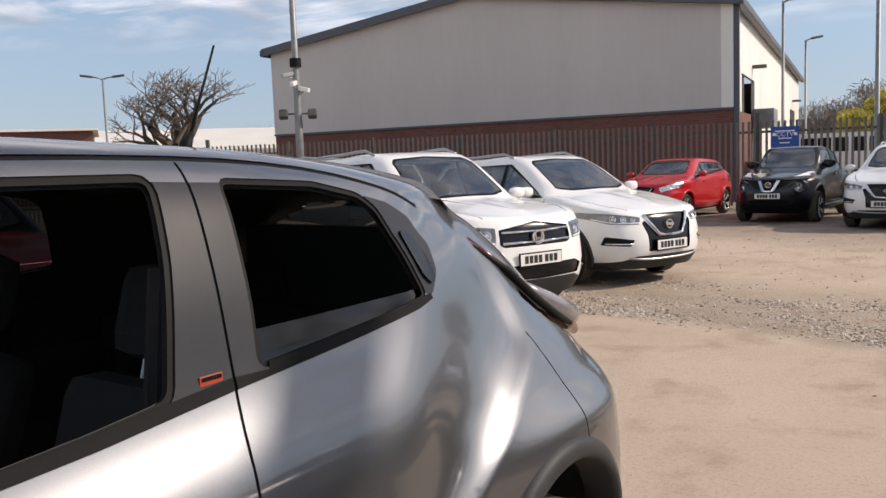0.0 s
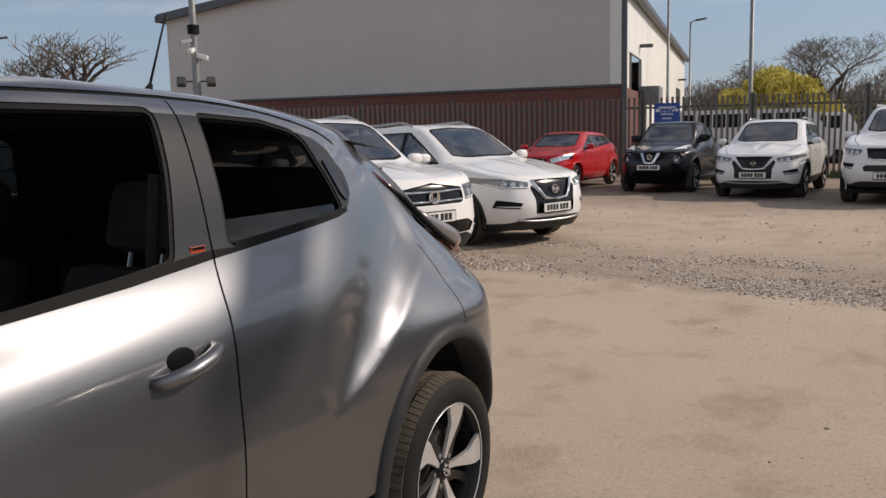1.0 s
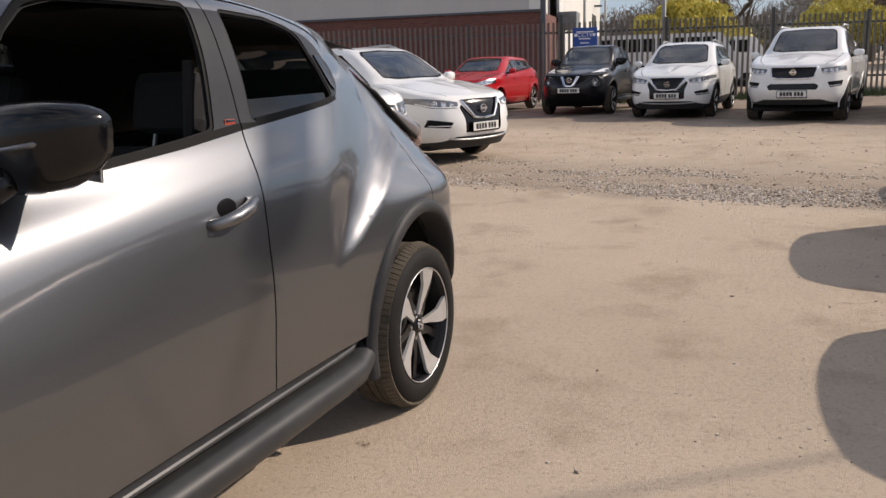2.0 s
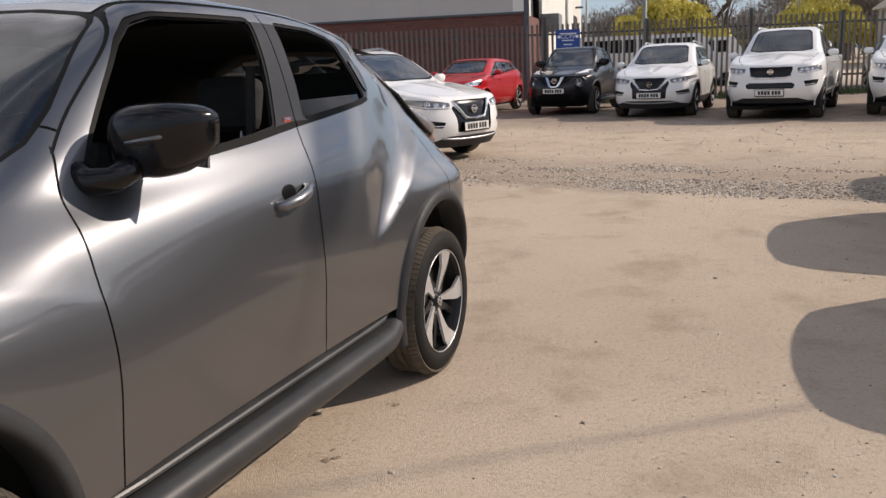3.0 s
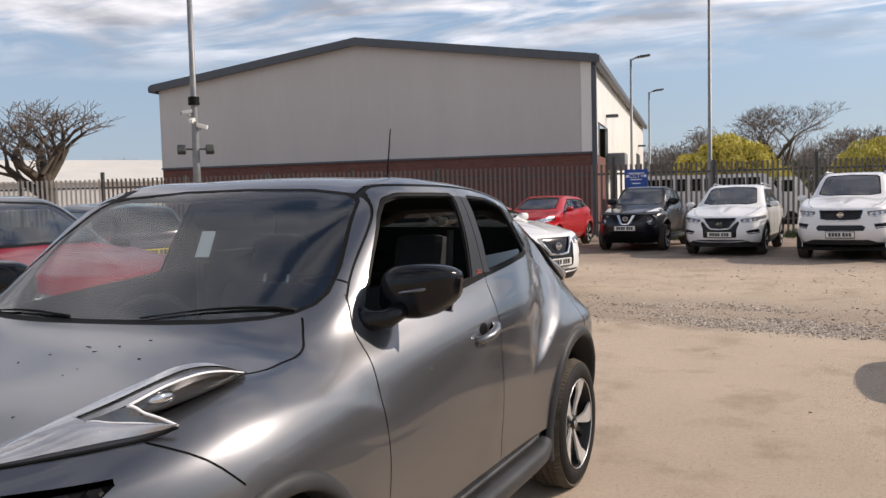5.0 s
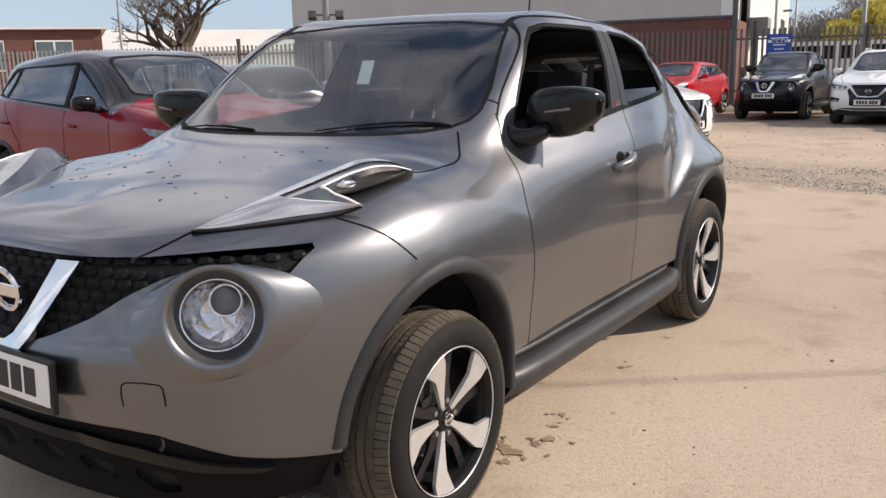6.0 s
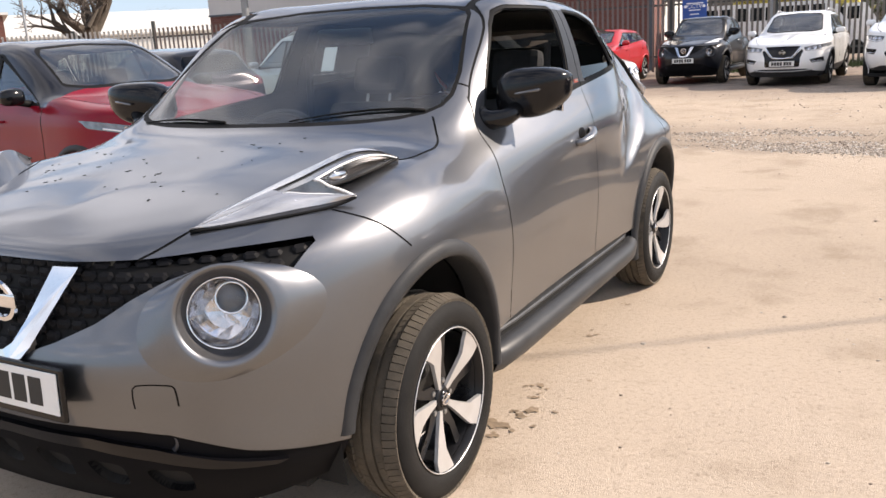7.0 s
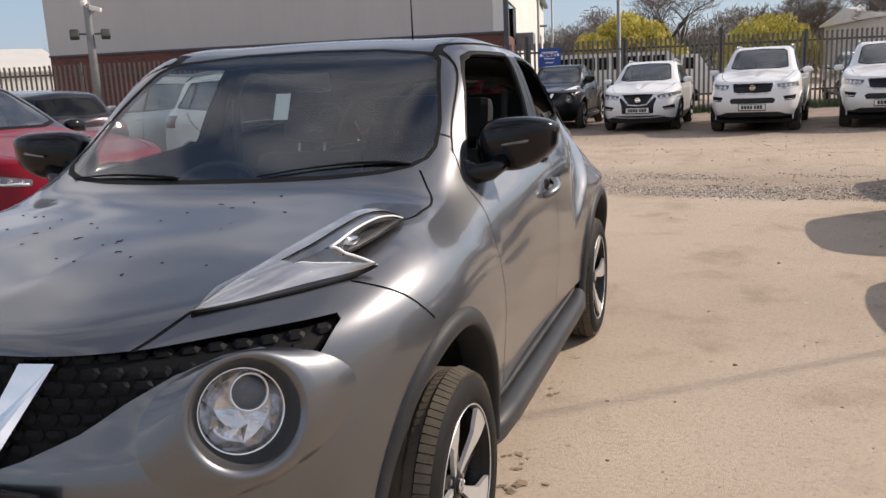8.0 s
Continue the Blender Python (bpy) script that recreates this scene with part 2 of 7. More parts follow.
GLASS_CAR = glass("car_glass", (0.42, 0.47, 0.46), ior=2.0, veil=0.10)
LENS = glass("clear_lens", (0.95, 0.96, 0.97), veil=0.0)


# ---- building blocks ----
def part(name, bm, material, parent=None, label="", smooth=False):
    """Link a bmesh as one mesh object under a thing or a part."""
    me = bpy.data.meshes.new(name)
    bm.normal_update()
    if smooth:
        for f in bm.faces:
            f.smooth = True
    bm.to_mesh(me)
    bm.free()
    me.materials.append(material)
    ob = new(name, me)
    if parent is not None:
        ob.parent = parent
    if label:
        ob["label"] = label
    return ob


def thing(name, label, category, group="", kind=""):
    return tagged(new(name), label, category, group, kind)


def box(bm, lo, hi, bevel=0.0, m=None):
    r = bmesh.ops.create_cube(bm, size=1.0)
    vs = r["verts"]
    c = [(a + b) / 2 for a, b in zip(lo, hi)]
    s = [abs(b - a) for a, b in zip(lo, hi)]
    bmesh.ops.scale(bm, vec=s, verts=vs)
    bmesh.ops.translate(bm, vec=c, verts=vs)
    if bevel:
        es = list({e for v in vs for e in v.link_edges})
        r2 = bmesh.ops.bevel(bm, geom=es, offset=bevel, segments=2, affect="EDGES", profile=0.6)
        vs = list({v for f in r2["faces"] for v in f.verts} | {v for v in vs if v.is_valid})
    if m is not None:
        bmesh.ops.transform(bm, matrix=m, verts=[v for v in vs if v.is_valid])
    return vs


def lathe(bm, profile, steps=32, m=Matrix.Identity(4), close=False, arc=(0.0, 2 * math.pi)):
    """Turn (axial, radius) points round the local X axis."""
    full = abs(arc[1] - arc[0] - 2 * math.pi) < 1e-6
    n = steps if full else steps + 1
    rings = []
    for i in range(n):
        a = arc[0] + (arc[1] - arc[0]) * i / steps
        rings.append([bm.verts.new(m @ Vector((x, r * math.cos(a), r * math.sin(a)))) for x, r in profile])
    k = len(profile)
    for i in range(steps):
        p, q = rings[i], rings[(i + 1) % n]
        for j in range(k if close else k - 1):
            bm.faces.new((p[j], p[(j + 1) % k], q[(j + 1) % k], q[j]))
    return rings


def tube(bm, pts, radius, sides=8, caps=True):
    """A round bar along points; radius a number or one a point."""
    pts = [Vector(p) for p in pts]
    rad = radius if isinstance(radius, (list, tuple)) else [radius] * len(pts)
    rings = []
    ref = Vector((0, 0, 1))
    for i, p in enumerate(pts):
        d = (pts[min(i + 1, len(pts) - 1)] - pts[max(i - 1, 0)]).normalized()
        a = d.cross(ref)
        if a.length < 1e-3:
            a = d.cross(Vector((1, 0, 0)))
        a.normalize()
        b = d.cross(a)
        rings.append([bm.verts.new(p + (a * math.cos(t) + b * math.sin(t)) * rad[i]) for t in [2 * math.pi * k / sides for k in range(sides)]])
    for p, q in zip(rings, rings[1:]):
        for k in range(sides):
            bm.faces.new((p[k], p[(k + 1) % sides], q[(k + 1) % sides], q[k]))
    if caps:
        bm.faces.new(rings[0][::-1])
        bm.faces.new(rings[-1])
    return rings


def prism(bm, outline, lo, hi, m=Matrix.Identity(4)):
    """Extrude an outline in the local XY plane from z = lo to hi."""
    a = [bm.verts.new(m @ Vector((x, y, lo))) for x, y in outline]
    b = [bm.verts.new(m @ Vector((x, y, hi))) for x, y in outline]
    n = len(outline)
    bm.faces.new(a[::-1])
    bm.faces.new(b)
    for i in range(n):
        bm.faces.new((a[i], a[(i + 1) % n], b[(i + 1) % n], b[i]))
    return a + b


def ring_pts(cx, cy, rx, ry=None, n=28, power=2.0):
    ry = rx if ry is None else ry
    out = []
    for i in range(n):
        a = 2 * math.pi * i / n
        c, s = math.cos(a), math.sin(a)
        out.append((cx + rx * math.copysign(abs(c) ** (2 / power), c), cy + ry * math.copysign(abs(s) ** (2 / power), s)))
    return out


def rounded(poly, r=0.02, n=3):
    """Round the corners of a polygon."""
    out = []
    k = len(poly)
    for i in range(k):
        p0, p, p1 = Vector(poly[i - 1]), Vector(poly[i]), Vector(poly[(i + 1) % k])
        a, b = p0 - p, p1 - p
        d = min(r, a.length * 0.45, b.length * 0.45)
        s, e = p + a.normalized() * d, p + b.normalized() * d
        for j in range(n + 1):
            t = j / n
            out.append(tuple(s * (1 - t) ** 2 + p * 2 * t * (1 - t) + e * t * t))
    return out


def strip(line, width):
    """The outline of a narrow band along a line of points."""
    line = [Vector(p) for p in line]
    left, right = [], []
    for i, p in enumerate(line):
        d = (line[min(i + 1, len(line) - 1)] - line[max(i - 1, 0)]).normalized()
        n = Vector((-d.y, d.x)) * width / 2
        left.append(tuple(p + n)); right.append(tuple(p - n))
    return left + right[::-1]


def offset_poly(poly, d):
    """A polygon grown outwards by d."""
    n = len(poly)
    area = sum(p[0] * q[1] - q[0] * p[1] for p, q in zip(poly, poly[1:] + poly[:1]))
    k = 1.0 if area > 0 else -1.0
    out = []
    for i in range(n):
        p0, p, p1 = Vector(poly[i - 1]), Vector(poly[i]), Vector(poly[(i + 1) % n])
        e = (p1 - p0).normalized()
        out.append(tuple(p + Vector((e.y, -e.x)) * d * k))
    return out


def smooth_line(pts, n=4):
    """A gliding line through 2D points."""
    p = [Vector(q) for q in pts]
    p = [p[0] * 2 - p[1]] + p + [p[-1] * 2 - p[-2]]
    out = []
    for i in range(1, len(p) - 2):
        for j in range(n):
            t = j / n
            out.append(tuple(0.5 * (2 * p[i] + (p[i + 1] - p[i - 1]) * t + (2 * p[i - 1] - 5 * p[i] + 4 * p[i + 1] - p[i + 2]) * t * t
                                    + (3 * p[i] - p[i - 1] - 3 * p[i + 1] + p[i + 2]) * t ** 3)))
    out.append(tuple(p[-2]))
    return out


# ---- car bodies: a surface lofted through lines that run from the nose round the side to the tail ----
def spline_rows(rows, first, last, n):
    """Cubic through control rows (k, m, 3), with ghost rows at both ends, n samples a span."""
    p = np.concatenate([first[None], rows, last[None]])
    seg = np.linalg.norm(np.diff(p, axis=0), axis=2)[..., None] ** 0.7 + 1e-6
    out = []
    for i in range(1, len(p) - 2):
        h0, h1, h2 = seg[i - 1], seg[i], seg[i + 1]
        d0, d1, d2 = (p[i] - p[i - 1]) / h0, (p[i + 1] - p[i]) / h1, (p[i + 2] - p[i + 1]) / h2
        t0 = (d0 * h1 + d1 * h0) / (h0 + h1)
        t1 = (d1 * h2 + d2 * h1) / (h1 + h2)
        for j in range(n):
            s = j / n
            out.append((2 * s ** 3 - 3 * s * s + 1) * p[i] + (s ** 3 - 2 * s * s + s) * h1 * t0
                       + (-2 * s ** 3 + 3 * s * s) * p[i + 1] + (s ** 3 - s * s) * h1 * t1)
    out.append(p[-2])
    return np.array(out)


FLIP = np.array([-1.0, 1.0, 1.0])


def loft(lines, nu, nv):
    p = np.array(lines, float)
    q = p.transpose(1, 0, 2)
    q = spline_rows(q, q[1] * FLIP, q[-2] * FLIP, nu)
    p = q.transpose(1, 0, 2)
    p = spline_rows(p, p[0] * 2 - p[1], p[-2] * FLIP, nv)
    p[:, 0, 0] = 0.0
    p[:, -1, 0] = 0.0
    p[-1, :, 0] = 0.0
    return p


def relax(grid, times):
    """Even out small waves, keeping the outline."""
    g = grid
    for k in range(times):
        up, dn = np.concatenate([g[1:], g[-2:-1] * FLIP]), np.concatenate([g[:1] * 2 - g[1:2], g[:-1]])
        lf = np.concatenate([g[:, 1:2] * FLIP, g[:, :-1]], 1)
        rt = np.concatenate([g[:, 1:], g[:, -2:-1] * FLIP], 1)
        n = g * .5 + (up + dn + lf + rt) * .125
        n[0] = g[0]
        n[:, 0, 0] = n[:, -1, 0] = 0.0
        n[-1, :, 0] = 0.0
        g = n
    return g


def shell(grid):
    bm = bmesh.new()
    nv, nu = grid.shape[:2]
    vs = [[bm.verts.new(grid[j, i]) for i in range(nu)] for j in range(nv)]
    for j in range(nv - 1):
        for i in range(nu - 1):
            bm.faces.new((vs[j][i], vs[j + 1][i], vs[j + 1][i + 1], vs[j][i + 1]))
    bmesh.ops.recalc_face_normals(bm, faces=bm.faces)
    bm.normal_update()
    far = max(bm.faces, key=lambda f: f.calc_center_median().x)
    if far.normal.x < 0:
        bmesh.ops.reverse_faces(bm, faces=bm.faces)
    bm.normal_update()
    return bm


def inside(p, poly):
    x, y = p
    hit = False
    for (x0, y0), (x1, y1) in zip(poly, poly[1:] + poly[:1]):
        if (y0 > y) != (y1 > y) and x < (x1 - x0) * (y - y0) / (y1 - y0) + x0:
            hit = not hit
    return hit


SIDE, FRONT, TOP = (1, 2), (0, 2), (0, 1)


def cut(bm, poly, axes, tag, ok, over=None):
    """Cut an outline, seen along the third axis, into the shell, and mark the faces inside it."""
    lay = bm.faces.layers.int["tag"]
    a, b = axes
    x0, x1 = min(p[0] for p in poly) - 0.001, max(p[0] for p in poly) + 0.001
    y0, y1 = min(p[1] for p in poly) - 0.001, max(p[1] for p in poly) + 0.001
    cand = []
    for f in bm.faces:
        c = f.verts[0].co
        if c[a] < x0 - .22 or c[a] > x1 + .22 or c[b] < y0 - .22 or c[b] > y1 + .22:
            continue
        if over is not None and f[lay] not in over:
            continue
        cs = [(v.co[a], v.co[b]) for v in f.verts]
        if max(c[0] for c in cs) < x0 or min(c[0] for c in cs) > x1 or max(c[1] for c in cs) < y0 or min(c[1] for c in cs) > y1:
            continue
        if ok(f.calc_center_median(), f.normal):
            cand.append(f)
    cand = set(cand)
    for p, q in zip(poly, poly[1:] + poly[:1]):
        d = (q[0] - p[0], q[1] - p[1])
        if abs(d[0]) + abs(d[1]) < 1e-7:
            continue
        sub = []
        sx0, sx1, sy0, sy1 = min(p[0], q[0]) - 1e-4, max(p[0], q[0]) + 1e-4, min(p[1], q[1]) - 1e-4, max(p[1], q[1]) + 1e-4
        for f in cand:
            c = f.verts[0].co
            if c[a] < sx0 - .22 or c[a] > sx1 + .22 or c[b] < sy0 - .22 or c[b] > sy1 + .22:
                continue
            xs = [v.co[a] for v in f.verts]
            if max(xs) < sx0 or min(xs) > sx1:
                continue
            ys = [v.co[b] for v in f.verts]
            if max(ys) < sy0 or min(ys) > sy1:
                continue
            sub.append(f)
        if not sub:
            continue
        co, no = Vector((0, 0, 0)), Vector((0, 0, 0))
        co[a], co[b] = p
        no[a], no[b] = -d[1], d[0]
        geom = sub + list({e for f in sub for e in f.edges}) + list({v for f in sub for v in f.verts})
        cand.difference_update(sub)
        r = bmesh.ops.bisect_plane(bm, geom=geom, dist=1e-6, plane_co=co, plane_no=no.normalized())
        cand.update(g for g in r["geom"] if isinstance(g, bmesh.types.BMFace))
    for f in cand:
        if f.is_valid:
            c = f.calc_center_median()
            if inside((c[a], c[b]), poly):
                f[lay] = tag


def emit(bm, tag, name, material, parent, both=True, push=0.0, rim=0.0, label="", only=0):
    """The marked faces as parts: one mesh across the middle, or a mesh on each side. push: inwards; rim: depth of the turned-in edge."""
    lay = bm.faces.layers.int["tag"]
    faces = [f for f in bm.faces if f[lay] == tag]
    if not faces:
        return []
    ids, cos, nos, polys = {}, [], [], []
    for f in faces:
        poly = []
        for v in f.verts:
            k = v.index
            if k not in ids:
                ids[k] = len(cos)
                n = v.normal.copy()
                if abs(v.co.x) < 1e-5:
                    n.x = 0.0
                    n.normalize()
                cos.append(v.co - n * push)
                nos.append(n)
            poly.append(ids[k])
        polys.append(poly)
    flat = len(polys)
    if rim:
        count = {}
        for p in polys:
            for i, j in zip(p, p[1:] + p[:1]):
                count[(i, j)] = 1
        low = {}
        for (i, j) in list(count):
            if (j, i) in count or (abs(cos[i].x) < 1e-4 and abs(cos[j].x) < 1e-4):
                continue
            for k in (i, j):
                if k not in low:
                    low[k] = len(cos)
                    cos.append(cos[k] - nos[k] * rim)
                    nos.append(nos[k])
            polys.append([j, i, low[i], low[j]])
    sides = [1, -1] if not both else [0]
    if only:
        sides = [only]
    made = []
    for s in sides:
        if s == 1:
            c, n, p = cos, nos, polys
        else:
            mc = [Vector((-v.x, v.y, v.z)) for v in cos]
            mn = [Vector((-v.x, v.y, v.z)) for v in nos]
            mp = [q[::-1] for q in polys]
            if s == -1:
                c, n, p = mc, mn, mp
            else:
                back = {}
                k = len(cos)
                c, n, p = list(cos), list(nos), list(polys)
                for i, v in enumerate(mc):
                    if abs(v.x) < 1e-5:
                        back[i] = i
                    else:
                        back[i] = len(c)
                        c.append(v); n.append(mn[i])
                p += [[back[i] for i in q] for q in mp]
        me = bpy.data.meshes.new(name)
        me.from_pydata([tuple(v) for v in c], [], p)
        me.polygons.foreach_set("use_smooth", [True] * len(me.polygons))
        corner = []
        for k, q in enumerate(p):
            if k % len(polys) < flat:
                corner += [tuple(n[i]) for i in q]
            else:
                fn = tuple(me.polygons[k].normal)
                corner += [fn] * len(q)
        me.normals_split_custom_set(corner)
        me.materials.append(material)
        ob = new(name, me)
        ob.parent = parent
        if label:
            ob["label"] = label
        made.append(ob)
    return made


def true_normals(bm, grid, tree):
    """Give the cut shell the smooth normals of the surface it was cut from."""
    nv, nu = grid.shape[:2]
    ext = np.concatenate([grid[:, 1:2] * FLIP, grid, grid[:, -2:-1] * FLIP], 1)
    ext = np.concatenate([ext[:1] * 2 - ext[1:2], ext, ext[-2:-1] * FLIP], 0)
    du, dv = ext[1:-1, 2:] - ext[1:-1, :-2], ext[2:, 1:-1] - ext[:-2, 1:-1]
    nn = np.cross(du, dv)
    nn /= np.linalg.norm(nn, axis=2)[..., None] + 1e-12
    j, i = np.unravel_index(np.argmax(grid[..., 0]), grid.shape[:2])
    if nn[j, i, 0] < 0:
        nn = -nn
    vs = list(bm.verts)
    idx = np.array([tree.find_nearest(v.co)[2] for v in vs])
    jj, ii = idx // (nu - 1), idx % (nu - 1)
    co = np.array([v.co for v in vs])
    a, b, c, d = grid[jj, ii], grid[jj, ii + 1], grid[jj + 1, ii + 1], grid[jj + 1, ii]
    u, w = np.full(len(vs), .5), np.full(len(vs), .5)
    for k in range(6):
        U, W = u[:, None], w[:, None]
        r = (a * (1 - U) + b * U) * (1 - W) + (d * (1 - U) + c * U) * W - co
        ru, rw = (b - a) * (1 - W) + (c - d) * W, (d - a) * (1 - U) + (c - b) * U
        uu, uw, ww = (ru * ru).sum(1) + 1e-12, (ru * rw).sum(1), (rw * rw).sum(1) + 1e-12
        ur, wr = (ru * r).sum(1), (rw * r).sum(1)
        det = uu * ww - uw * uw + 1e-14
        u, w = np.clip(u - (ww * ur - uw * wr) / det, 0, 1), np.clip(w - (uu * wr - uw * ur) / det, 0, 1)
    U, W = u[:, None], w[:, None]
    out = (nn[jj, ii] * (1 - U) + nn[jj, ii + 1] * U) * (1 - W) + (nn[jj + 1, ii] * (1 - U) + nn[jj + 1, ii + 1] * U) * W
    out /= np.linalg.norm(out, axis=1)[:, None] + 1e-12
    for v, n in zip(vs, out):
        v.normal = n


def caster(bm):
    from mathutils.bvhtree import BVHTree
    bm.faces.index_update()
    tree = BVHTree.FromBMesh(bm)

    def at(axis, p, q, guess=1.0):
        """Where a ray along an axis meets the shell: side (y, z) -> x, front (x, z) -> y, top (x, y) -> z."""
        if axis == "side":
            r = tree.ray_cast(Vector((3, p, q)), Vector((-1, 0, 0)))
        elif axis == "front":
            r = tree.ray_cast(Vector((p, -9, q)), Vector((0, 1, 0)))
        else:
            r = tree.ray_cast(Vector((p, q, 9)), Vector((0, 0, -1)))
        return (r[0], r[1]) if r[0] is not None else (Vector((guess, p, q)), Vector((1, 0, 0)))
    at.tree = tree
    return at


# ---- wheels ----
def wheel_meshes(style, radius=0.332, rim=0.222, width=0.215):
    """Parts of a wheel about its hub, outer face towards +X."""
    h = width / 2
    out = []
    bm = bmesh.new()
    prof = [(h - 0.035, rim - 0.012), (h - 0.008, rim + 0.004), (h - 0.001, rim + 0.022), (h, rim + 0.055), (h - 0.010, radius - 0.028), (h - 0.022, radius - 0.012)]
    lathe(bm, prof + [(-x, r) for x, r in prof[::-1]], 56)
    out.append(("tyre", bm, TYRE, "", True))
    bm = bmesh.new()
    n = 56 if style == "near" else 28
    ring = [(h - 0.022, radius - 0.012), (h - 0.034, radius - 0.004)]
    for g in (0.055, 0.018, -0.018, -0.055):
        ring += [(g + 0.005, radius), (g + 0.0045, radius - 0.008), (g - 0.0045, radius - 0.008), (g - 0.005, radius)]
    ring += [(-h + 0.034, radius - 0.004), (-h + 0.022, radius - 0.012)]
    lathe(bm, ring, n)
    if style == "near":
        for i in range(84):
            a = 2 * math.pi * i / 84
            for s in (-1, 1):
                m = Matrix.Rotation(a + (0.02 if s > 0 else 0.0), 4, "X") @ Matrix.Translation((s * (h - 0.034), 0, radius - 0.006)) @ Matrix.Rotation(s * 0.38, 4, "Y")
                box(bm, (-0.021, -0.0106, -0.006), (0.021, 0.0106, 0.0042), 0.0, m)
                m = Matrix.Rotation(a + 0.03, 4, "X") @ Matrix.Translation((s * 0.0365, 0, radius - 0.004)) @ Matrix.Rotation(s * 0.35, 4, "Z")
                box(bm, (-0.0125, -0.0102, -0.005), (0.0125, 0.0102, 0.0048), 0.0, m)
    out.append(("tread", bm, TREAD, "dusty brown tread blocks", style != "near"))
    bm = bmesh.new()
    lathe(bm, [(h - 0.034, rim - 0.012), (h - 0.010, rim - 0.006), (h - 0.006, rim - 0.001), (h - 0.008, rim + 0.003), (h - 0.03, rim)], 56)
    out.append(("rim_edge", bm, ALLOY_BLACK, "black rim edge", True))
    bm = bmesh.new()
    lathe(bm, [(h - 0.0070, rim - 0.0045), (h - 0.0044, rim - 0.0030), (h - 0.0046, rim - 0.0012), (h - 0.0075, rim - 0.0004)], 56)
    out.append(("rim_line", bm, ALLOY, "thin bright machined line", True))
    bm = bmesh.new()
    lathe(bm, [(h - 0.034, rim - 0.016), (h - 0.075, rim - 0.03), (-0.05, rim - 0.04), (-0.06, 0.15), (-0.06, 0.0)], 40)
    out.append(("rim_barrel", bm, ALLOY_BLACK, "black inner barrel", True))
    if style == "near":
        bm = bmesh.new()
        lathe(bm, [(-0.012, 0.0), (-0.012, 0.135), (-0.03, 0.135)], 36)
        out.append(("brake_disc", bm, DISC_DARK, "worn steel brake disc", False))
        bm = bmesh.new()
        box(bm, (-0.03, -0.045, 0.06), (0.012, 0.045, 0.15), 0.012)
        out.append(("brake_caliper", bm, DISC_DARK, "", False))
    spokes = 5
    for k in range(spokes):
        bm = bmesh.new()
        m = Matrix.Rotation(2 * math.pi * k / spokes + 0.2, 4, "X")
        # radius, tangential low and high, depth behind the rim plane
        sec = [(0.026, -0.006, 0.008, 0.040), (0.075, -0.009, 0.015, 0.034), (0.120, -0.014, 0.025, 0.027), (0.160, -0.021, 0.035, 0.020), (rim - 0.038, -0.048, 0.041, 0.015), (rim - 0.006, -0.071, 0.034, 0.009)]
        top, low = [], []
        for r, a, b, d in sec:
            top.append([bm.verts.new(m @ Vector((h - d, t, r))) for t in (a, a * 0.3 + b * 0.7, b)])
            low.append([bm.verts.new(m @ Vector((h - d - 0.012, t, r))) for t in (a - 0.002, b + 0.002)])
        for i in range(len(sec) - 1):
            for j in range(2):
                bm.faces.new((top[i][j], top[i][j + 1], top[i + 1][j + 1], top[i + 1][j]))
            bm.faces.new((low[i][0], top[i][0], top[i + 1][0], low[i + 1][0]))
            bm.faces.new((top[i][2], low[i][1], low[i + 1][1], top[i + 1][2]))
        bmesh.ops.recalc_face_normals(bm, faces=bm.faces)
        out.append(("spoke", bm, ALLOY, "", False))
        if style == "near":
            # black bridge between the spokes, set back
            bm = bmesh.new()
            m2 = Matrix.Rotation(2 * math.pi * (k + 0.5) / spokes + 0.2, 4, "X")
            o = [(0.03, -0.017), (0.075, -0.026), (0.13, -0.040), (rim - 0.012, -0.050), (rim - 0.012, -0.012), (0.12, -0.004), (0.075, 0.022), (0.03, 0.016)]
            lo = [bm.verts.new(m2 @ Vector((h - 0.055, t, r))) for r, t in o]
            hi = [bm.verts.new(m2 @ Vector((h - 0.044, t * 0.85, r))) for r, t in o]
            bm.faces.new(hi)
            for i in range(len(o)):
                bm.faces.new((lo[i], lo[(i + 1) % len(o)], hi[(i + 1) % len(o)], hi[i]))
            bmesh.ops.recalc_face_normals(bm, faces=bm.faces)
            out.append(("spoke_pocket", bm, ALLOY_BLACK, "", False))
    bm = bmesh.new()
    lathe(bm, [(h - 0.07, 0.045), (h - 0.040, 0.042), (h - 0.034, 0.034), (h - 0.034, 0.027)], 28)
    out.append(("hub", bm, ALLOY_BLACK, "", True))
    bm = bmesh.new()
    lathe(bm, [(h - 0.036, 0.028), (h - 0.029, 0.026), (h - 0.027, 0.0)], 28)
    out.append(("centre_cap", bm, GLOSS_BLACK, "", True))
    if style == "near":
        bm = bmesh.new()
        lathe(bm, [(h - 0.028, 0.021), (h - 0.0245, 0.020), (h - 0.0245, 0.016), (h - 0.028, 0.015)], 28)
        box(bm, (h - 0.028, -0.024, -0.004), (h - 0.024, 0.024, 0.004))
        out.append(("cap_emblem", bm, CHROME, "", False))
        for k in range(5):
            bm = bmesh.new()
            a = 2 * math.pi * (k + 0.5) / 5 + 0.2
            m = Matrix.Rotation(a, 4, "X") @ Matrix.Translation((0, 0, 0.057))
            lathe(bm, [(h - 0.06, 0.010), (h - 0.040, 0.009), (h - 0.038, 0.0)], 6, m)
            out.append(("wheel_nut", bm, SATIN_METAL, "", False))
    return out


WHEELS = {}


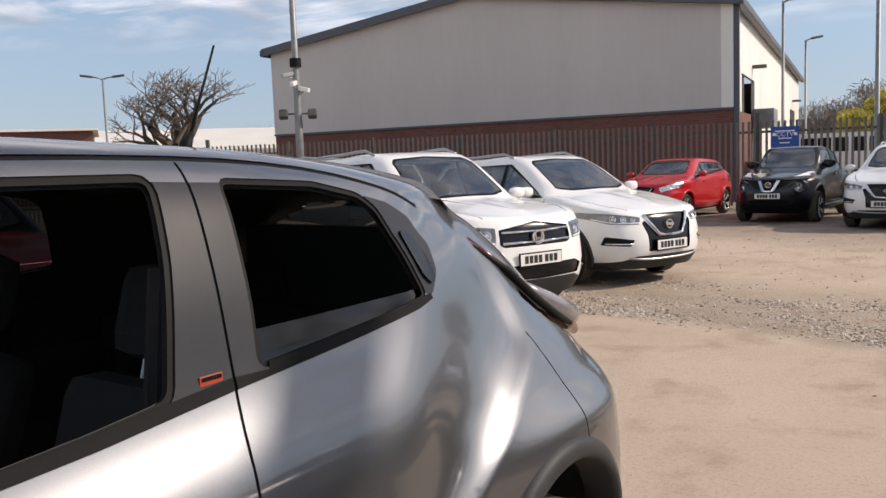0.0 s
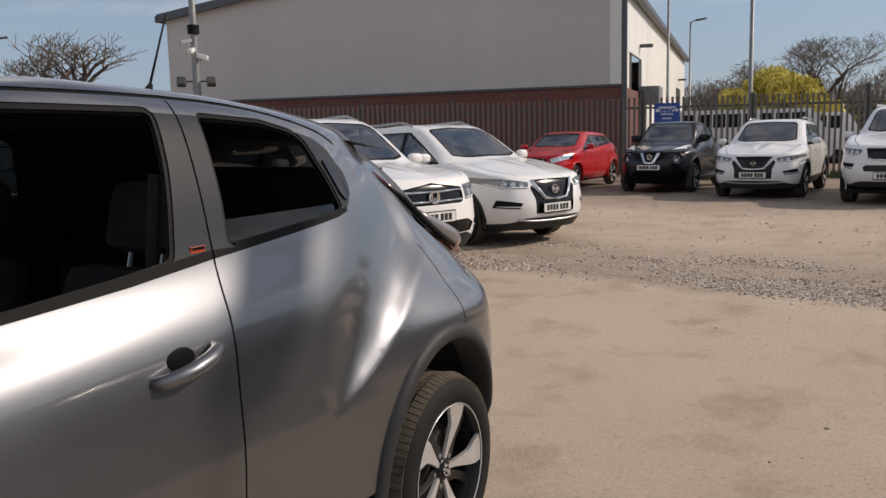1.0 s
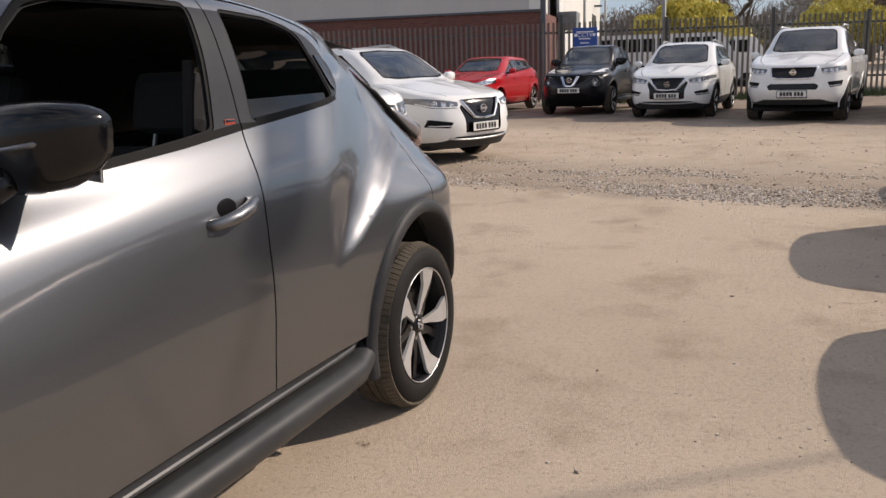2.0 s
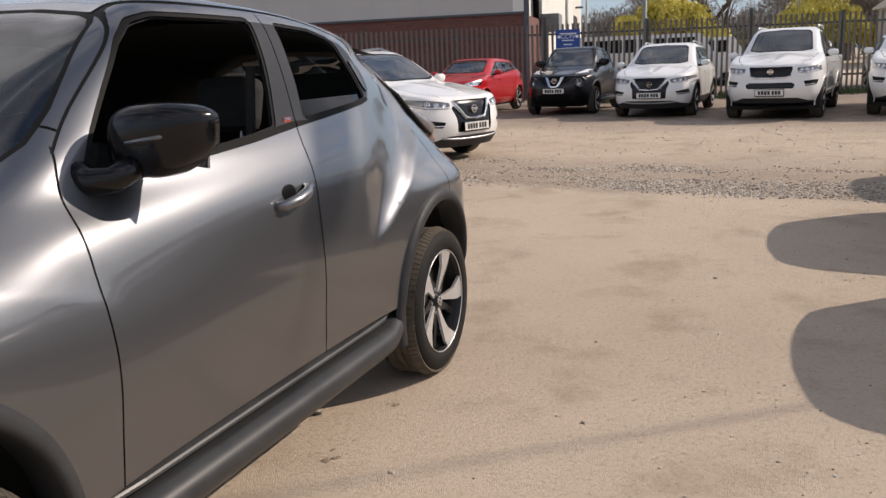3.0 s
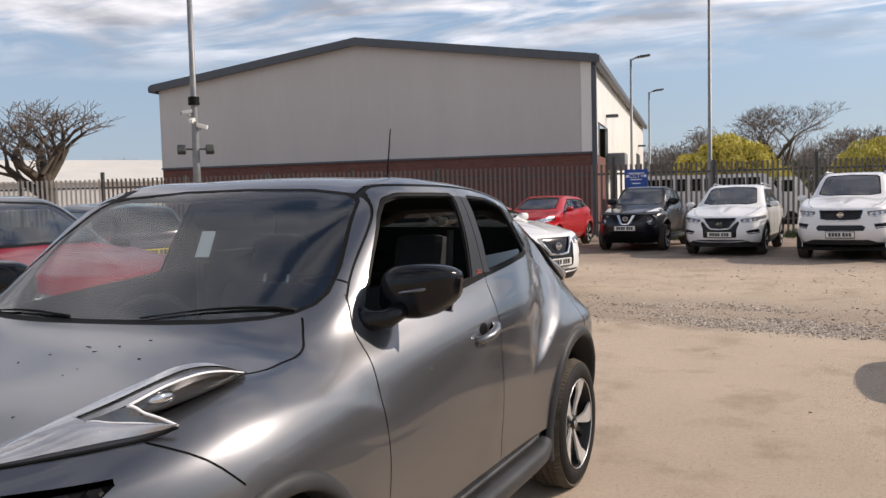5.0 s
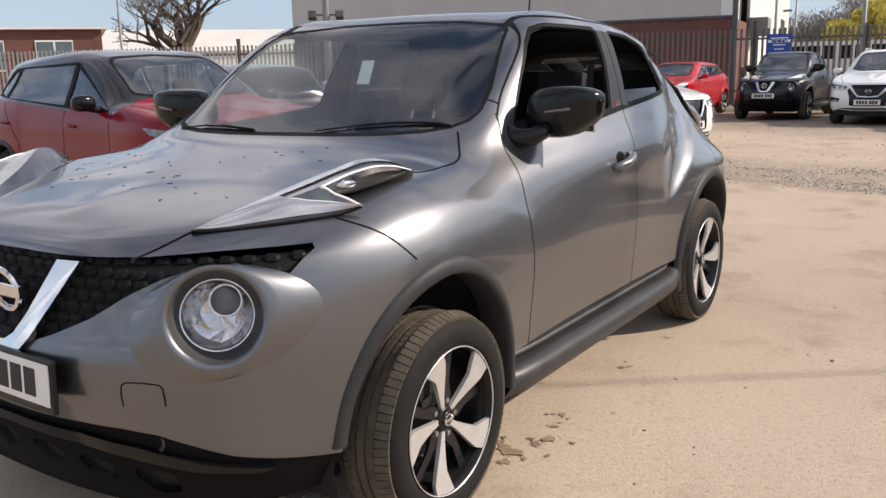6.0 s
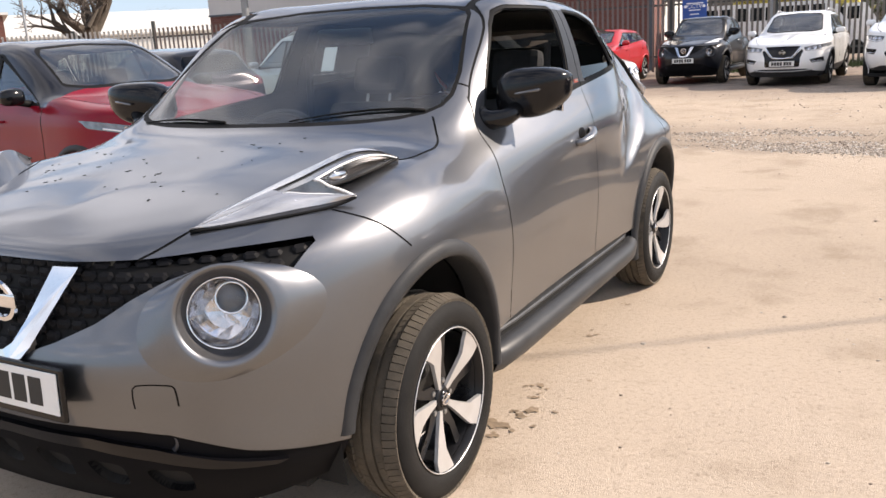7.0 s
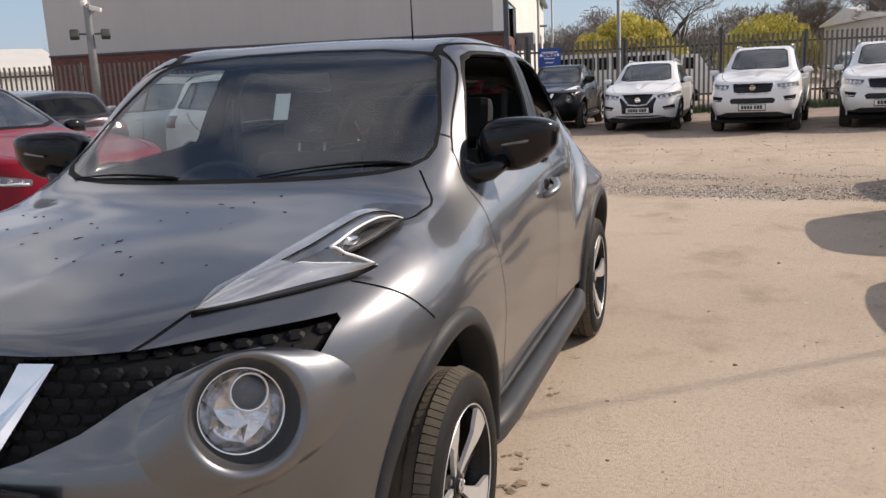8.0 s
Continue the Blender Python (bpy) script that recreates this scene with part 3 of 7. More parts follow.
def add_wheel(style, parent, x, y, side, turn=0.0, radius=0.332, rim=0.222, width=0.215):
    key = (style, radius, rim, width)
    if key not in WHEELS:
        WHEELS[key] = []
        for name, bm, mat, label, smooth in wheel_meshes(*key):
            me = bpy.data.meshes.new(name)
            for f in bm.faces:
                f.smooth = smooth
            bm.normal_update(); bm.to_mesh(me); bm.free()
            me.materials.append(mat)
            WHEELS[key].append((name, me, label))
    hub = None
    base = pose(side * x, y, radius, 0, 0, 0 if side > 0 else 180) @ pose(0, 0, 0, turn, 0, 0)
    for i, (name, me, label) in enumerate(WHEELS[key]):
        ob = new("wheel" if i == 0 else name, me)
        if i == 0:
            hub = ob
            ob.parent = parent
            ob.matrix_basis = base
        else:
            ob.parent = hub
        if label:
            ob["label"] = label
    return hub


def arch_band(at, yc, zc, r0, r1, reach, mat, parent, side, a0=-20, a1=200, n=40, grow=0.016, name="arch_trim", label="", wide=1.0):
    """The trim round a wheel opening, following the body's side; wide: its breadth against its height."""
    bm = bmesh.new()
    rows = []
    for i in range(n + 1):
        a = radians(a0 + (a1 - a0) * i / n)
        c, s = math.cos(a) * wide, math.sin(a)
        hit, _ = at("side", yc + (r1 + 0.004) * c, max(zc + (r1 + 0.004) * s, 0.40), reach)
        x = hit.x
        prof = [(r1 + 0.002, -0.006), (r1 - 0.004, grow * 0.55), (r1 - 0.016, grow), (r0 + 0.02, grow + 0.006), (r0 + 0.004, grow + 0.002), (r0, grow - 0.012), (r0 + 0.002, -0.09)]
        rows.append([bm.verts.new((side * (x + d), yc + r * c, zc + r * s)) for r, d in prof])
    for p, q in zip(rows, rows[1:]):
        for j in range(len(p) - 1):
            bm.faces.new((p[j], p[j + 1], q[j + 1], q[j]))
    bmesh.ops.recalc_face_normals(bm, faces=bm.faces)
    return part(name, bm, mat, parent, label, smooth=True)


def wheel_well(parent, y, side, radius, x0, x1, wide=1.0):
    bm = bmesh.new()
    m = Matrix.Translation((0, y, 0.33)) @ Matrix.Diagonal((1, wide, 1, 1))
    lathe(bm, [(side * x1, radius), (side * x0, radius), (side * x0, 0.02)], 24, m, arc=(0.38 if y > -1 else 0.06, math.pi + 0.25))
    return part("wheel_housing", bm, DARK_VOID, parent, smooth=True)


def plate(parent, x, y, z, rot, mat, w=0.52, h=0.111, frame=True, seed=1, tilt=0.0):
    """A number plate whose writing is plain bars."""
    m = pose(x, y, z, 90 - tilt, 0, rot)
    bm = bmesh.new()
    box(bm, (-w / 2, -h / 2, 0.0), (w / 2, h / 2, 0.004), 0.0015)
    bmesh.ops.transform(bm, matrix=m, verts=bm.verts)
    ob = part("number_plate", bm, mat, parent)
    if frame:
        bm = bmesh.new()
        box(bm, (-w / 2 - 0.012, -h / 2 - 0.02, -0.014), (w / 2 + 0.012, h / 2 + 0.012, -0.001), 0.004)
        bmesh.ops.transform(bm, matrix=m, verts=bm.verts)
        part("plate_holder", bm, GLOSS_BLACK, parent)
    px = -w / 2 + 0.05
    for i in range(7):
        if i == 4:
            px += 0.022
        bm = bmesh.new()
        box(bm, (px, -0.037, 0.0035), (px + 0.046, 0.037, 0.0052))
        bmesh.ops.transform(bm, matrix=m, verts=bm.verts)
        part("plate_bar", bm, PLATE_INK, ob)
        px += 0.058
    return ob


# ---- the small crossover, from its own lines ----
def juke_lines():
    """Eleven lines from the sill up to the spine, each at the same seventeen stations from nose to tail."""
    ox = [0, .25, .46, .63, .757, .846, .848, .835, .826, .826, .832, .850, .862, .830, .70, .42, 0]
    oy = [-3.43, -3.41, -3.33, -3.18, -2.95, -2.60, -2.20, -1.92, -1.45, -.97, -.60, -.28, .05, .38, .60, .72, .75]
    o = np.stack([ox, oy], 1)
    ext = np.concatenate([[o[1] * (-1, 1)], o, [o[-2] * (-1, 1)]])
    tan = ext[2:] - ext[:-2]
    nrm = np.stack([-tan[:, 1], tan[:, 0]], 1) * -1.0
    nrm = -nrm / np.linalg.norm(nrm, axis=1)[:, None]

    def level(z, inset):
        q = o + nrm * np.array(inset)[:, None]
        q[0, 0] = q[-1, 0] = 0
        return np.column_stack([q, z])
    if nrm[8, 0] > 0:
        nrm = -nrm
    lines = [
        level([.22, .22, .22, .23, .25, .26, .26, .24, .24, .24, .24, .25, .30, .36, .38, .38, .38],
              [.16, .16, .14, .10, .08, .06, .07, .09, .10, .10, .09, .07, .06, .07, .09, .08, .08]),
        level([.36, .36, .36, .36, .36, .36, .36, .36, .36, .36, .36, .36, .38, .40, .44, .46, .46],
              [.06, .06, .05, .03, .02, .012, .02, .03, .034, .032, .028, .018, .008, .02, .03, .03, .03]),
        level([.52, .52, .52, .52, .52, .52, .53, .53, .53, .53, .53, .53, .54, .56, .60, .62, .62],
              [.022, .022, .020, .014, .006, 0, .006, .012, .014, .013, .010, .006, 0, 0, 0, 0, 0]),
        level([.68, .68, .68, .68, .69, .70, .71, .71, .71, .71, .71, .71, .71, .73, .76, .78, .78],
              [.002, .002, .001, 0, 0, 0, 0, 0, 0, 0, 0, -.002, 0, 0, .005, .02, .02]),
        level([.81, .81, .81, .82, .84, .86, .87, .87, .87, .87, .87, .87, .87, .88, .90, .92, .92],
              [.065, .060, .045, .03, .012, .002, .012, .016, .006, .006, .008, .006, .004, .014, .038, .05, .06]),
        level([.895, .895, .90, .905, .925, .975, .985, 1.02, 1.035, 1.05, 1.05, 1.01, .985, .99, .99, 1.0, 1.0],
              [.105, .098, .085, .065, .040, .044, .048, .054, .026, .022, .026, .038, .050, .078, .095, .08, .08]),
    ]

    def line(*pts):
        return np.array(pts, float)
    lines += [
        line((0, -3.305, .945), (.223, -3.285, .943), (.385, -3.185, .945), (.55, -3.02, .963), (.662, -2.845, .997), (.722, -2.56, 1.052), (.705, -2.20, 1.075),
             (.705, -1.86, 1.125), (.738, -1.42, 1.152), (.742, -.96, 1.188), (.733, -.60, 1.213), (.708, -.31, 1.235), (.655, .10, 1.13), (.61, .40, 1.08), (.54, .55, 1.05), (.34, .66, 1.06), (0, .69, 1.06)),
        line((0, -3.26, .972), (.21, -3.24, .972), (.362, -3.13, .982), (.513, -2.97, 1.003), (.605, -2.78, 1.032), (.655, -2.50, 1.078), (.635, -2.21, 1.105),
             (.662, -1.865, 1.225), (.688, -1.43, 1.37), (.688, -.95, 1.385), (.676, -.58, 1.385), (.650, -.26, 1.375), (.605, .08, 1.285), (.56, .36, 1.20), (.50, .50, 1.13), (.32, .62, 1.14), (0, .66, 1.14)),
        line((0, -3.18, .995), (.17, -3.15, .998), (.29, -3.03, 1.014), (.42, -2.87, 1.038), (.485, -2.68, 1.064), (.52, -2.44, 1.098), (.515, -2.22, 1.135),
             (.592, -1.90, 1.272), (.582, -1.455, 1.578), (.585, -.93, 1.585), (.578, -.55, 1.552), (.56, -.2, 1.49), (.525, .12, 1.40), (.48, .36, 1.29), (.44, .47, 1.21), (.31, .58, 1.22), (0, .63, 1.22)),
        line((0, -3.08, 1.020), (.09, -3.03, 1.026), (.155, -2.91, 1.046), (.22, -2.76, 1.070), (.255, -2.59, 1.095), (.28, -2.40, 1.124), (.29, -2.255, 1.158),
             (.33, -1.975, 1.292), (.32, -1.42, 1.608), (.33, -.93, 1.622), (.33, -.5, 1.597), (.33, -.1, 1.553), (.32, .23, 1.482), (.31, .39, 1.395), (.28, .47, 1.32), (.2, .56, 1.31), (0, .60, 1.28)),
        line((0, -2.98, 1.040), (0, -2.92, 1.050), (0, -2.82, 1.064), (0, -2.70, 1.082), (0, -2.55, 1.104), (0, -2.39, 1.132), (0, -2.27, 1.163),
             (0, -2.00, 1.292), (0, -1.40, 1.618), (0, -.93, 1.634), (0, -.5, 1.610), (0, -.08, 1.568), (0, .27, 1.502), (0, .43, 1.432), (0, .51, 1.365), (0, .57, 1.33), (0, .59, 1.31)),
    ]
    return lines


SIDE_OK = lambda c, n: n.x > 0.12
FRONT_OK = lambda c, n: c.y < -2.6 and n.y < -0.12
TOP_OK = lambda c, n: n.z > 0.2
(BODY, VOID, SEAM, WIN_F, WIN_R, QUARTER, BELT, PILLAR, SCREEN, LAMP_TOP, GRILLE, LAMP_HOLE, LOWER, DOOR_F, DOOR_R, BONNET,
 FENDER, ROOF, VEE, BUMPER, COWL, SCREEN_EDGE, REAR_LAMP, QUARTER_PULL, REAR_SCREEN, FRAME_F, SEAL, WIN_LOW) = range(28)


def fold(grid, line, depth, reach, soft):
    """Press the side in above a crease line (y, z), to its full depth within soft and back out by reach."""
    ys, zs = [p[0] for p in line], [p[1] for p in line]
    for row in grid:
        for q in row:
            if q[0] < .45 or not ys[0] < q[1] < ys[-1]:
                continue
            d = q[2] - np.interp(q[1], ys, zs)
            if d <= 0 or d > reach:
                continue
            end = min(1.0, (q[1] - ys[0]) / .16) * min(1.0, (ys[-1] - q[1]) / .10)
            q[0] -= depth * end * (1 - math.exp(-d / soft)) * (1 - (d / reach) ** 2) ** 2


def line3(pts, n=6):
    """A gliding line through 3D points."""
    p = [Vector(q) for q in pts]
    p = [p[0] * 2 - p[1]] + p + [p[-1] * 2 - p[-2]]
    out = []
    for i in range(1, len(p) - 2):
        for j in range(n):
            t = j / n
            out.append(0.5 * (2 * p[i] + (p[i + 1] - p[i - 1]) * t + (2 * p[i - 1] - 5 * p[i] + 4 * p[i + 1] - p[i + 2]) * t * t
                              + (3 * p[i] - p[i - 1] - 3 * p[i + 1] + p[i + 2]) * t ** 3))
    out.append(p[-2])
    return out


def skin(bm, low, high, v0=0.0, v1=1.0, bulge=0.0, steps=5, out=Vector((.55, -.45, .7))):
    """A strip of surface between two lines of as many points, from fraction v0 to v1 of the way, swelling outwards."""
    rows = []
    for p, q in zip(low, high):
        row = []
        for j in range(steps + 1):
            v = v0 + (v1 - v0) * j / steps
            row.append(bm.verts.new(p.lerp(q, v) + out.normalized() * bulge * 4 * v * (1 - v)))
        rows.append(row)
    for p, q in zip(rows, rows[1:]):
        for j in range(steps):
            bm.faces.new((p[j], q[j], q[j + 1], p[j + 1]))


def wing_lamps(car, at):
    """The raised boomerang lamps on the wings: a front prong, a band that sweeps back over a dark pocket, bright edges."""
    tip, hook, end = (.418, -3.105, .986), (.722, -2.762, 1.026), (.683, -2.466, 1.090)
    foot = [tip, (.491, -3.032, .987), (.555, -2.964, .993), (.617, -2.892, .999), (.665, -2.830, 1.005), (.697, -2.788, 1.014), hook]
    edge = [tip, (.452, -3.018, 1.008), (.505, -2.947, 1.032), (.565, -2.888, 1.053), (.612, -2.855, 1.047), (.668, -2.805, 1.038), hook]
    curl = [(.565, -2.888, 1.053), (.632, -2.830, 1.081), (.662, -2.806, 1.062), (.692, -2.784, 1.046), hook]
    arc = [tip, (.452, -3.018, 1.008), (.505, -2.947, 1.032), (.565, -2.888, 1.053), (.632, -2.830, 1.081), (.657, -2.735, 1.108), (.676, -2.64, 1.120), (.686, -2.555, 1.112), end]
    ridge = [tip, (.436, -3.030, 1.010), (.460, -2.950, 1.035), (.490, -2.880, 1.058), (.532, -2.790, 1.088), (.578, -2.710, 1.116), (.618, -2.640, 1.138), (.655, -2.560, 1.132), end]
    pocket = [(.655, -2.812, 1.060), (.655, -2.735, 1.058), (.668, -2.640, 1.067), (.678, -2.550, 1.078), end]
    n = 6
    F, E, A, R, P, H = (line3(q, n) for q in (foot, edge, arc, ridge, pocket, curl))
    low_edge = line3([edge[3], edge[4], (.640, -2.830, 1.042), edge[5], hook], n)
    for s in (1, -1):
        flip = Matrix.Diagonal((s, 1, 1, 1))

        def piece(name, build, mat, parent, label="", smooth=True):
            bk = bmesh.new()
            build(bk)
            bmesh.ops.transform(bk, matrix=flip, verts=bk.verts)
            bmesh.ops.recalc_face_normals(bk, faces=bk.faces)
            return part(name, bk, mat, parent, label, smooth)

        def back(bk):
            low = []
            for i, p in enumerate(R):
                k = min(1.0, i / 8, (len(R) - 1 - i) / 8)
                q = p + Vector((-.040, .022, 0)) * k
                low.append(Vector((q.x, q.y, min(at("top", q.x, q.y)[0].z - .002, p.z))))
            skin(bk, low, R, bulge=.004)
        lamp = piece("headlight", lambda bk: skin(bk, F, E, .15, 1.0, .010), LAMP_PALE, car, "clear boomerang lamp cluster raised on the wing")
        piece("lamp_foot", lambda bk: skin(bk, F, E, 0.0, .15, .006, 2), LAMP_DARK, lamp, "dark lower strip")
        piece("lamp_nose", lambda bk: skin(bk, A[:3 * n + 1], R[:3 * n + 1], 0, 1, .006), LAMP_PALE, lamp)
        piece("lamp_channel", lambda bk: skin(bk, A[3 * n:], R[3 * n:], .06, .56, -.002), LAMP_GREY, lamp, "smoked grey channel")
        piece("lamp_brow", lambda bk: skin(bk, A[3 * n:], R[3 * n:], .56, 1, .004), LAMP_PALE, lamp)
        piece("lamp_channel", lambda bk: skin(bk, low_edge, H, .04, .96, -.001), LAMP_GREY, lamp, "smoked grey channel")
        piece("lamp_back", back, PAINT_GREY, lamp, "painted inner flank")
        up = A[4 * n:]
        deep = Vector((-.030, .012, -.006))

        def bowl(bk):
            k = len(up)
            mid = [(p.lerp(q, .5) + deep * math.sin(math.pi * min(.999, (i + .5) / k))) for i, (p, q) in enumerate(zip(P, up))]
            skin(bk, P, mid, steps=3)
            skin(bk, mid, up, steps=3)
        piece("indicator_pocket", bowl, LAMP_DARK, lamp, "dark smoked pocket")

        def bulb(bk):
            c = P[n].lerp(up[n], .45) + deep * .5
            bmesh.ops.create_uvsphere(bk, u_segments=18, v_segments=12, radius=1.0, matrix=Matrix.Translation(c) @ Matrix.Rotation(-.1, 4, "Z") @ Matrix.Diagonal((.014, .042, .017, 1)))
        piece("bulb_reflector", bulb, CHROME, lamp)
        piece("pocket_lens", lambda bk: skin(bk, P, up, 0, 1, .006), LENS, lamp, "clear lens over the pocket")
        piece("light_guide", lambda bk: (tube(bk, H[n:], .0036, 8), tube(bk, E[3 * n:], .0022, 6)), LED_TUBE, lamp, "white light guide round the hook")
        piece("light_guide", lambda bk: tube(bk, up, [.0036 - .0016 * i / len(up) for i in range(len(up))], 8), LED_TUBE, lamp, "white light guide over the pocket")
        piece("lamp_gasket", lambda bk: (tube(bk, [p - Vector((0, 0, .002)) for p in F], .0045, 6), tube(bk, P, .004, 6)), RUBBER, lamp)


def juke(name, label, mat, detail, group=""):
    car = thing(name, label, "car", group)
    near = detail == "near"
    grid = loft(juke_lines(), 12 if near else 5, 10 if near else 4)
    grid = relax(grid, 14 if near else 2)
    if near:
        # the rear quarter flows more gently
        calm = relax(grid, 220)
        ky = np.clip((grid[..., 1] + .50) / .30, 0, 1) * np.clip((.62 - grid[..., 1]) / .2, 0, 1)
        kz = np.clip((grid[..., 2] - .86) / .12, 0, 1) * np.clip((1.52 - grid[..., 2]) / .10, 0, 1)
        k = (ky * kz)[..., None]
        k = k * k * (3 - 2 * k)
        grid = grid * (1 - k) + calm * k
    fold(grid, [(-.62, .70), (-.45, .79), (-.30, .885), (-.15, .975), (0, 1.045), (.12, 1.09)], .040, .42, .060)
    fold(grid, [(-2.62, .99), (-2.45, 1.0), (-2.3, .985), (-2.15, .945), (-2.0, .89), (-1.9, .85)], .011, .24, .060)
    bm = shell(grid)
    bm.faces.layers.int.new("tag")
    at = caster(bm)
    gap = 0.006 if near else 0.014
    # panels first, larger to smaller
    cut(bm, [(.30, -3.6), (.377, -3.183), (.412, -3.09), (.436, -2.99), (.456, -2.90), (.492, -2.80), (.535, -2.70), (.575, -2.60), (.615, -2.51), (.662, -2.445), (.678, -2.37), (.674, -2.29), (.675, -2.22), (.657, -2.165), (.625, -2.12), (.59, -2.10), (.3, -2.20), (0, -2.235), (-.1, -2.235), (-.1, -3.6)],
        TOP, BONNET, lambda c, n: n.z > .3 and c.y > -3.32 and c.z > .93)
    cut(bm, rounded([(-2.05, .30), (-1.985, .36), (-1.972, .55), (-1.962, .75), (-1.968, .95), (-1.955, 1.08), (-1.905, 1.215), (-1.70, 1.41), (-1.50, 1.592), (-1.2, 1.592), (-.915, 1.58), (-.945, 1.20), (-.965, 1.05), (-.968, .75), (-.972, .36), (-.98, .30)], .03),
        SIDE, DOOR_F, lambda c, n: n.x > .05 and c.x > .5)
    cut(bm, rounded([(-.972, .36), (-.968, .75), (-.965, 1.05), (-.945, 1.20), (-.915, 1.58), (-.6, 1.558), (-.36, 1.51), (-.24, 1.44), (-.215, 1.34), (-.27, 1.26), (-.30, 1.1), (-.36, .85), (-.42, .6), (-.47, .45), (-.5, .36), (-.6, .30), (-.98, .30)], .03),
        SIDE, DOOR_R, lambda c, n: n.x > .05 and c.x > .5)
    cut(bm, [(-3.6, 1.0), (-2.823, .998), (-2.74, .945), (-2.66, .865), (-2.6, .75), (-2.6, .1), (-3.6, .1)], SIDE, BUMPER, lambda c, n: c.y < -2.55, over=(BODY,))
    # black and glazed areas
    belt_low = [(-1.86, 1.124), (-1.5, 1.150), (-1.2, 1.172), (-.95, 1.197), (-.6, 1.225), (-.40, 1.243), (-.33, 1.255)]
    belt_top = [(-.335, 1.268), (-.5, 1.252), (-.7, 1.238), (-.95, 1.222), (-1.2, 1.195), (-1.5, 1.17), (-1.80, 1.148)]
    cut(bm, belt_low + belt_top, SIDE, BELT, SIDE_OK)
    cut(bm, [(-1.10, 1.205), (-1.07, 1.30), (-1.04, 1.42), (-1.005, 1.546), (-.82, 1.537), (-.85, 1.30), (-.865, 1.215), (-.95, 1.218)], SIDE, PILLAR, SIDE_OK)
    wf = rounded([(-1.852, 1.150), (-1.785, 1.245), (-1.685, 1.365), (-1.585, 1.480), (-1.515, 1.535), (-1.44, 1.553), (-1.00, 1.548), (-1.02, 1.42), (-1.05, 1.30), (-1.072, 1.213), (-1.2, 1.198), (-1.5, 1.172)], .02)
    wr = rounded([(-.845, 1.538), (-.6, 1.523), (-.47, 1.494), (-.43, 1.462), (-.388, 1.36), (-.36, 1.268), (-.5, 1.254), (-.7, 1.24), (-.878, 1.227), (-.865, 1.32)], .015)
    cut(bm, offset_poly(wf, .012), SIDE, SEAL, SIDE_OK, over=(BODY, DOOR_F, PILLAR))
    cut(bm, offset_poly(wr, .010), SIDE, SEAL, SIDE_OK, over=(BODY, DOOR_R, PILLAR))
    cut(bm, wf, SIDE, WIN_F, SIDE_OK)
    cut(bm, wr, SIDE, WIN_R, SIDE_OK)
    if near:
        cut(bm, [(-.89, 1.20), (-.30, 1.24), (-.34, 1.285), (-.6, 1.285), (-.865, 1.285)], SIDE, WIN_LOW, SIDE_OK, over=(WIN_R,))
    qt = rounded([(-.455, 1.495), (-.37, 1.475), (-.285, 1.435), (-.245, 1.37), (-.262, 1.31), (-.325, 1.262), (-.355, 1.27), (-.388, 1.36), (-.43, 1.462)], .012)
    cut(bm, qt, SIDE, QUARTER, SIDE_OK, over=(BODY, DOOR_R, FRAME_F, SEAM))
    edge = [(-.02, 1.166), (.2, 1.166), (.36, 1.168), (.49, 1.175), (.562, 1.188), (.597, 1.208), (.607, 1.24), (.592, 1.32), (.565, 1.40), (.515, 1.535), (.49, 1.556), (.44, 1.568), (.25, 1.588), (-.02, 1.594)]
    glaz = [(-.02, 1.178), (.2, 1.178), (.36, 1.180), (.49, 1.187), (.552, 1.199), (.583, 1.216), (.593, 1.245), (.579, 1.32), (.552, 1.40), (.503, 1.528), (.480, 1.547), (.43, 1.560), (.25, 1.580), (-.02, 1.586)]
    scr_ok = lambda c, n: -2.35 < c.y < -1.3 and n.y < -.25
    cut(bm, edge, FRONT, SCREEN_EDGE, scr_ok, over=(BODY, BONNET))
    cut(bm, glaz, FRONT, SCREEN, scr_ok, over=(SCREEN_EDGE,))
    cut(bm, [(-.02, 1.46), (.36, 1.44), (.42, 1.30), (.36, 1.24), (-.02, 1.235)], FRONT, REAR_SCREEN, lambda c, n: c.y > .3 and n.y > .2)
    # nose
    cut(bm, [(-.02, .935), (.20, .934), (.377, .934), (.5, .941), (.62, .947), (.690, .950), (.702, .938), (.692, .895), (.680, .862), (.665, .866), (.640, .900), (.590, .918), (.53, .914), (.46, .890), (.38, .845), (.30, .79), (.2, .742), (.1, .705), (-.02, .695)],
        FRONT, GRILLE, FRONT_OK, over=(BODY, BUMPER, BONNET))
    cut(bm, [(-.02, .512), (.26, .515), (.38, .508), (.46, .492), (.53, .458), (.60, .420), (.68, .388), (.78, .345), (.9, .30), (.9, .1), (-.02, .1)], FRONT, LOWER, lambda c, n: c.y < -2.6, over=(BODY, BUMPER))
    if near:
        for x0, x1, z1 in ((.03, .155, .415), (.20, .315, .405), (.36, .475, .385)):
            cut(bm, rounded([(x0, z1), (x1, z1 - .012), (x1 - .02, z1 - .095), (x0 + .025, z1 - .09)], .03), FRONT, VEE, lambda c, n: c.y < -2.6, over=(LOWER,))
        cut(bm, [(-.02, .492), (.26, .488), (.42, .458), (.55, .408), (.66, .372), (.64, .365), (.53, .385), (.40, .425), (.25, .455), (-.02, .462)], FRONT, COWL, lambda c, n: c.y < -2.6, over=(LOWER,))
    cut(bm, ring_pts(.585, .792, .134, .122, n=36), FRONT, LAMP_HOLE, FRONT_OK, over=(BODY, BUMPER))
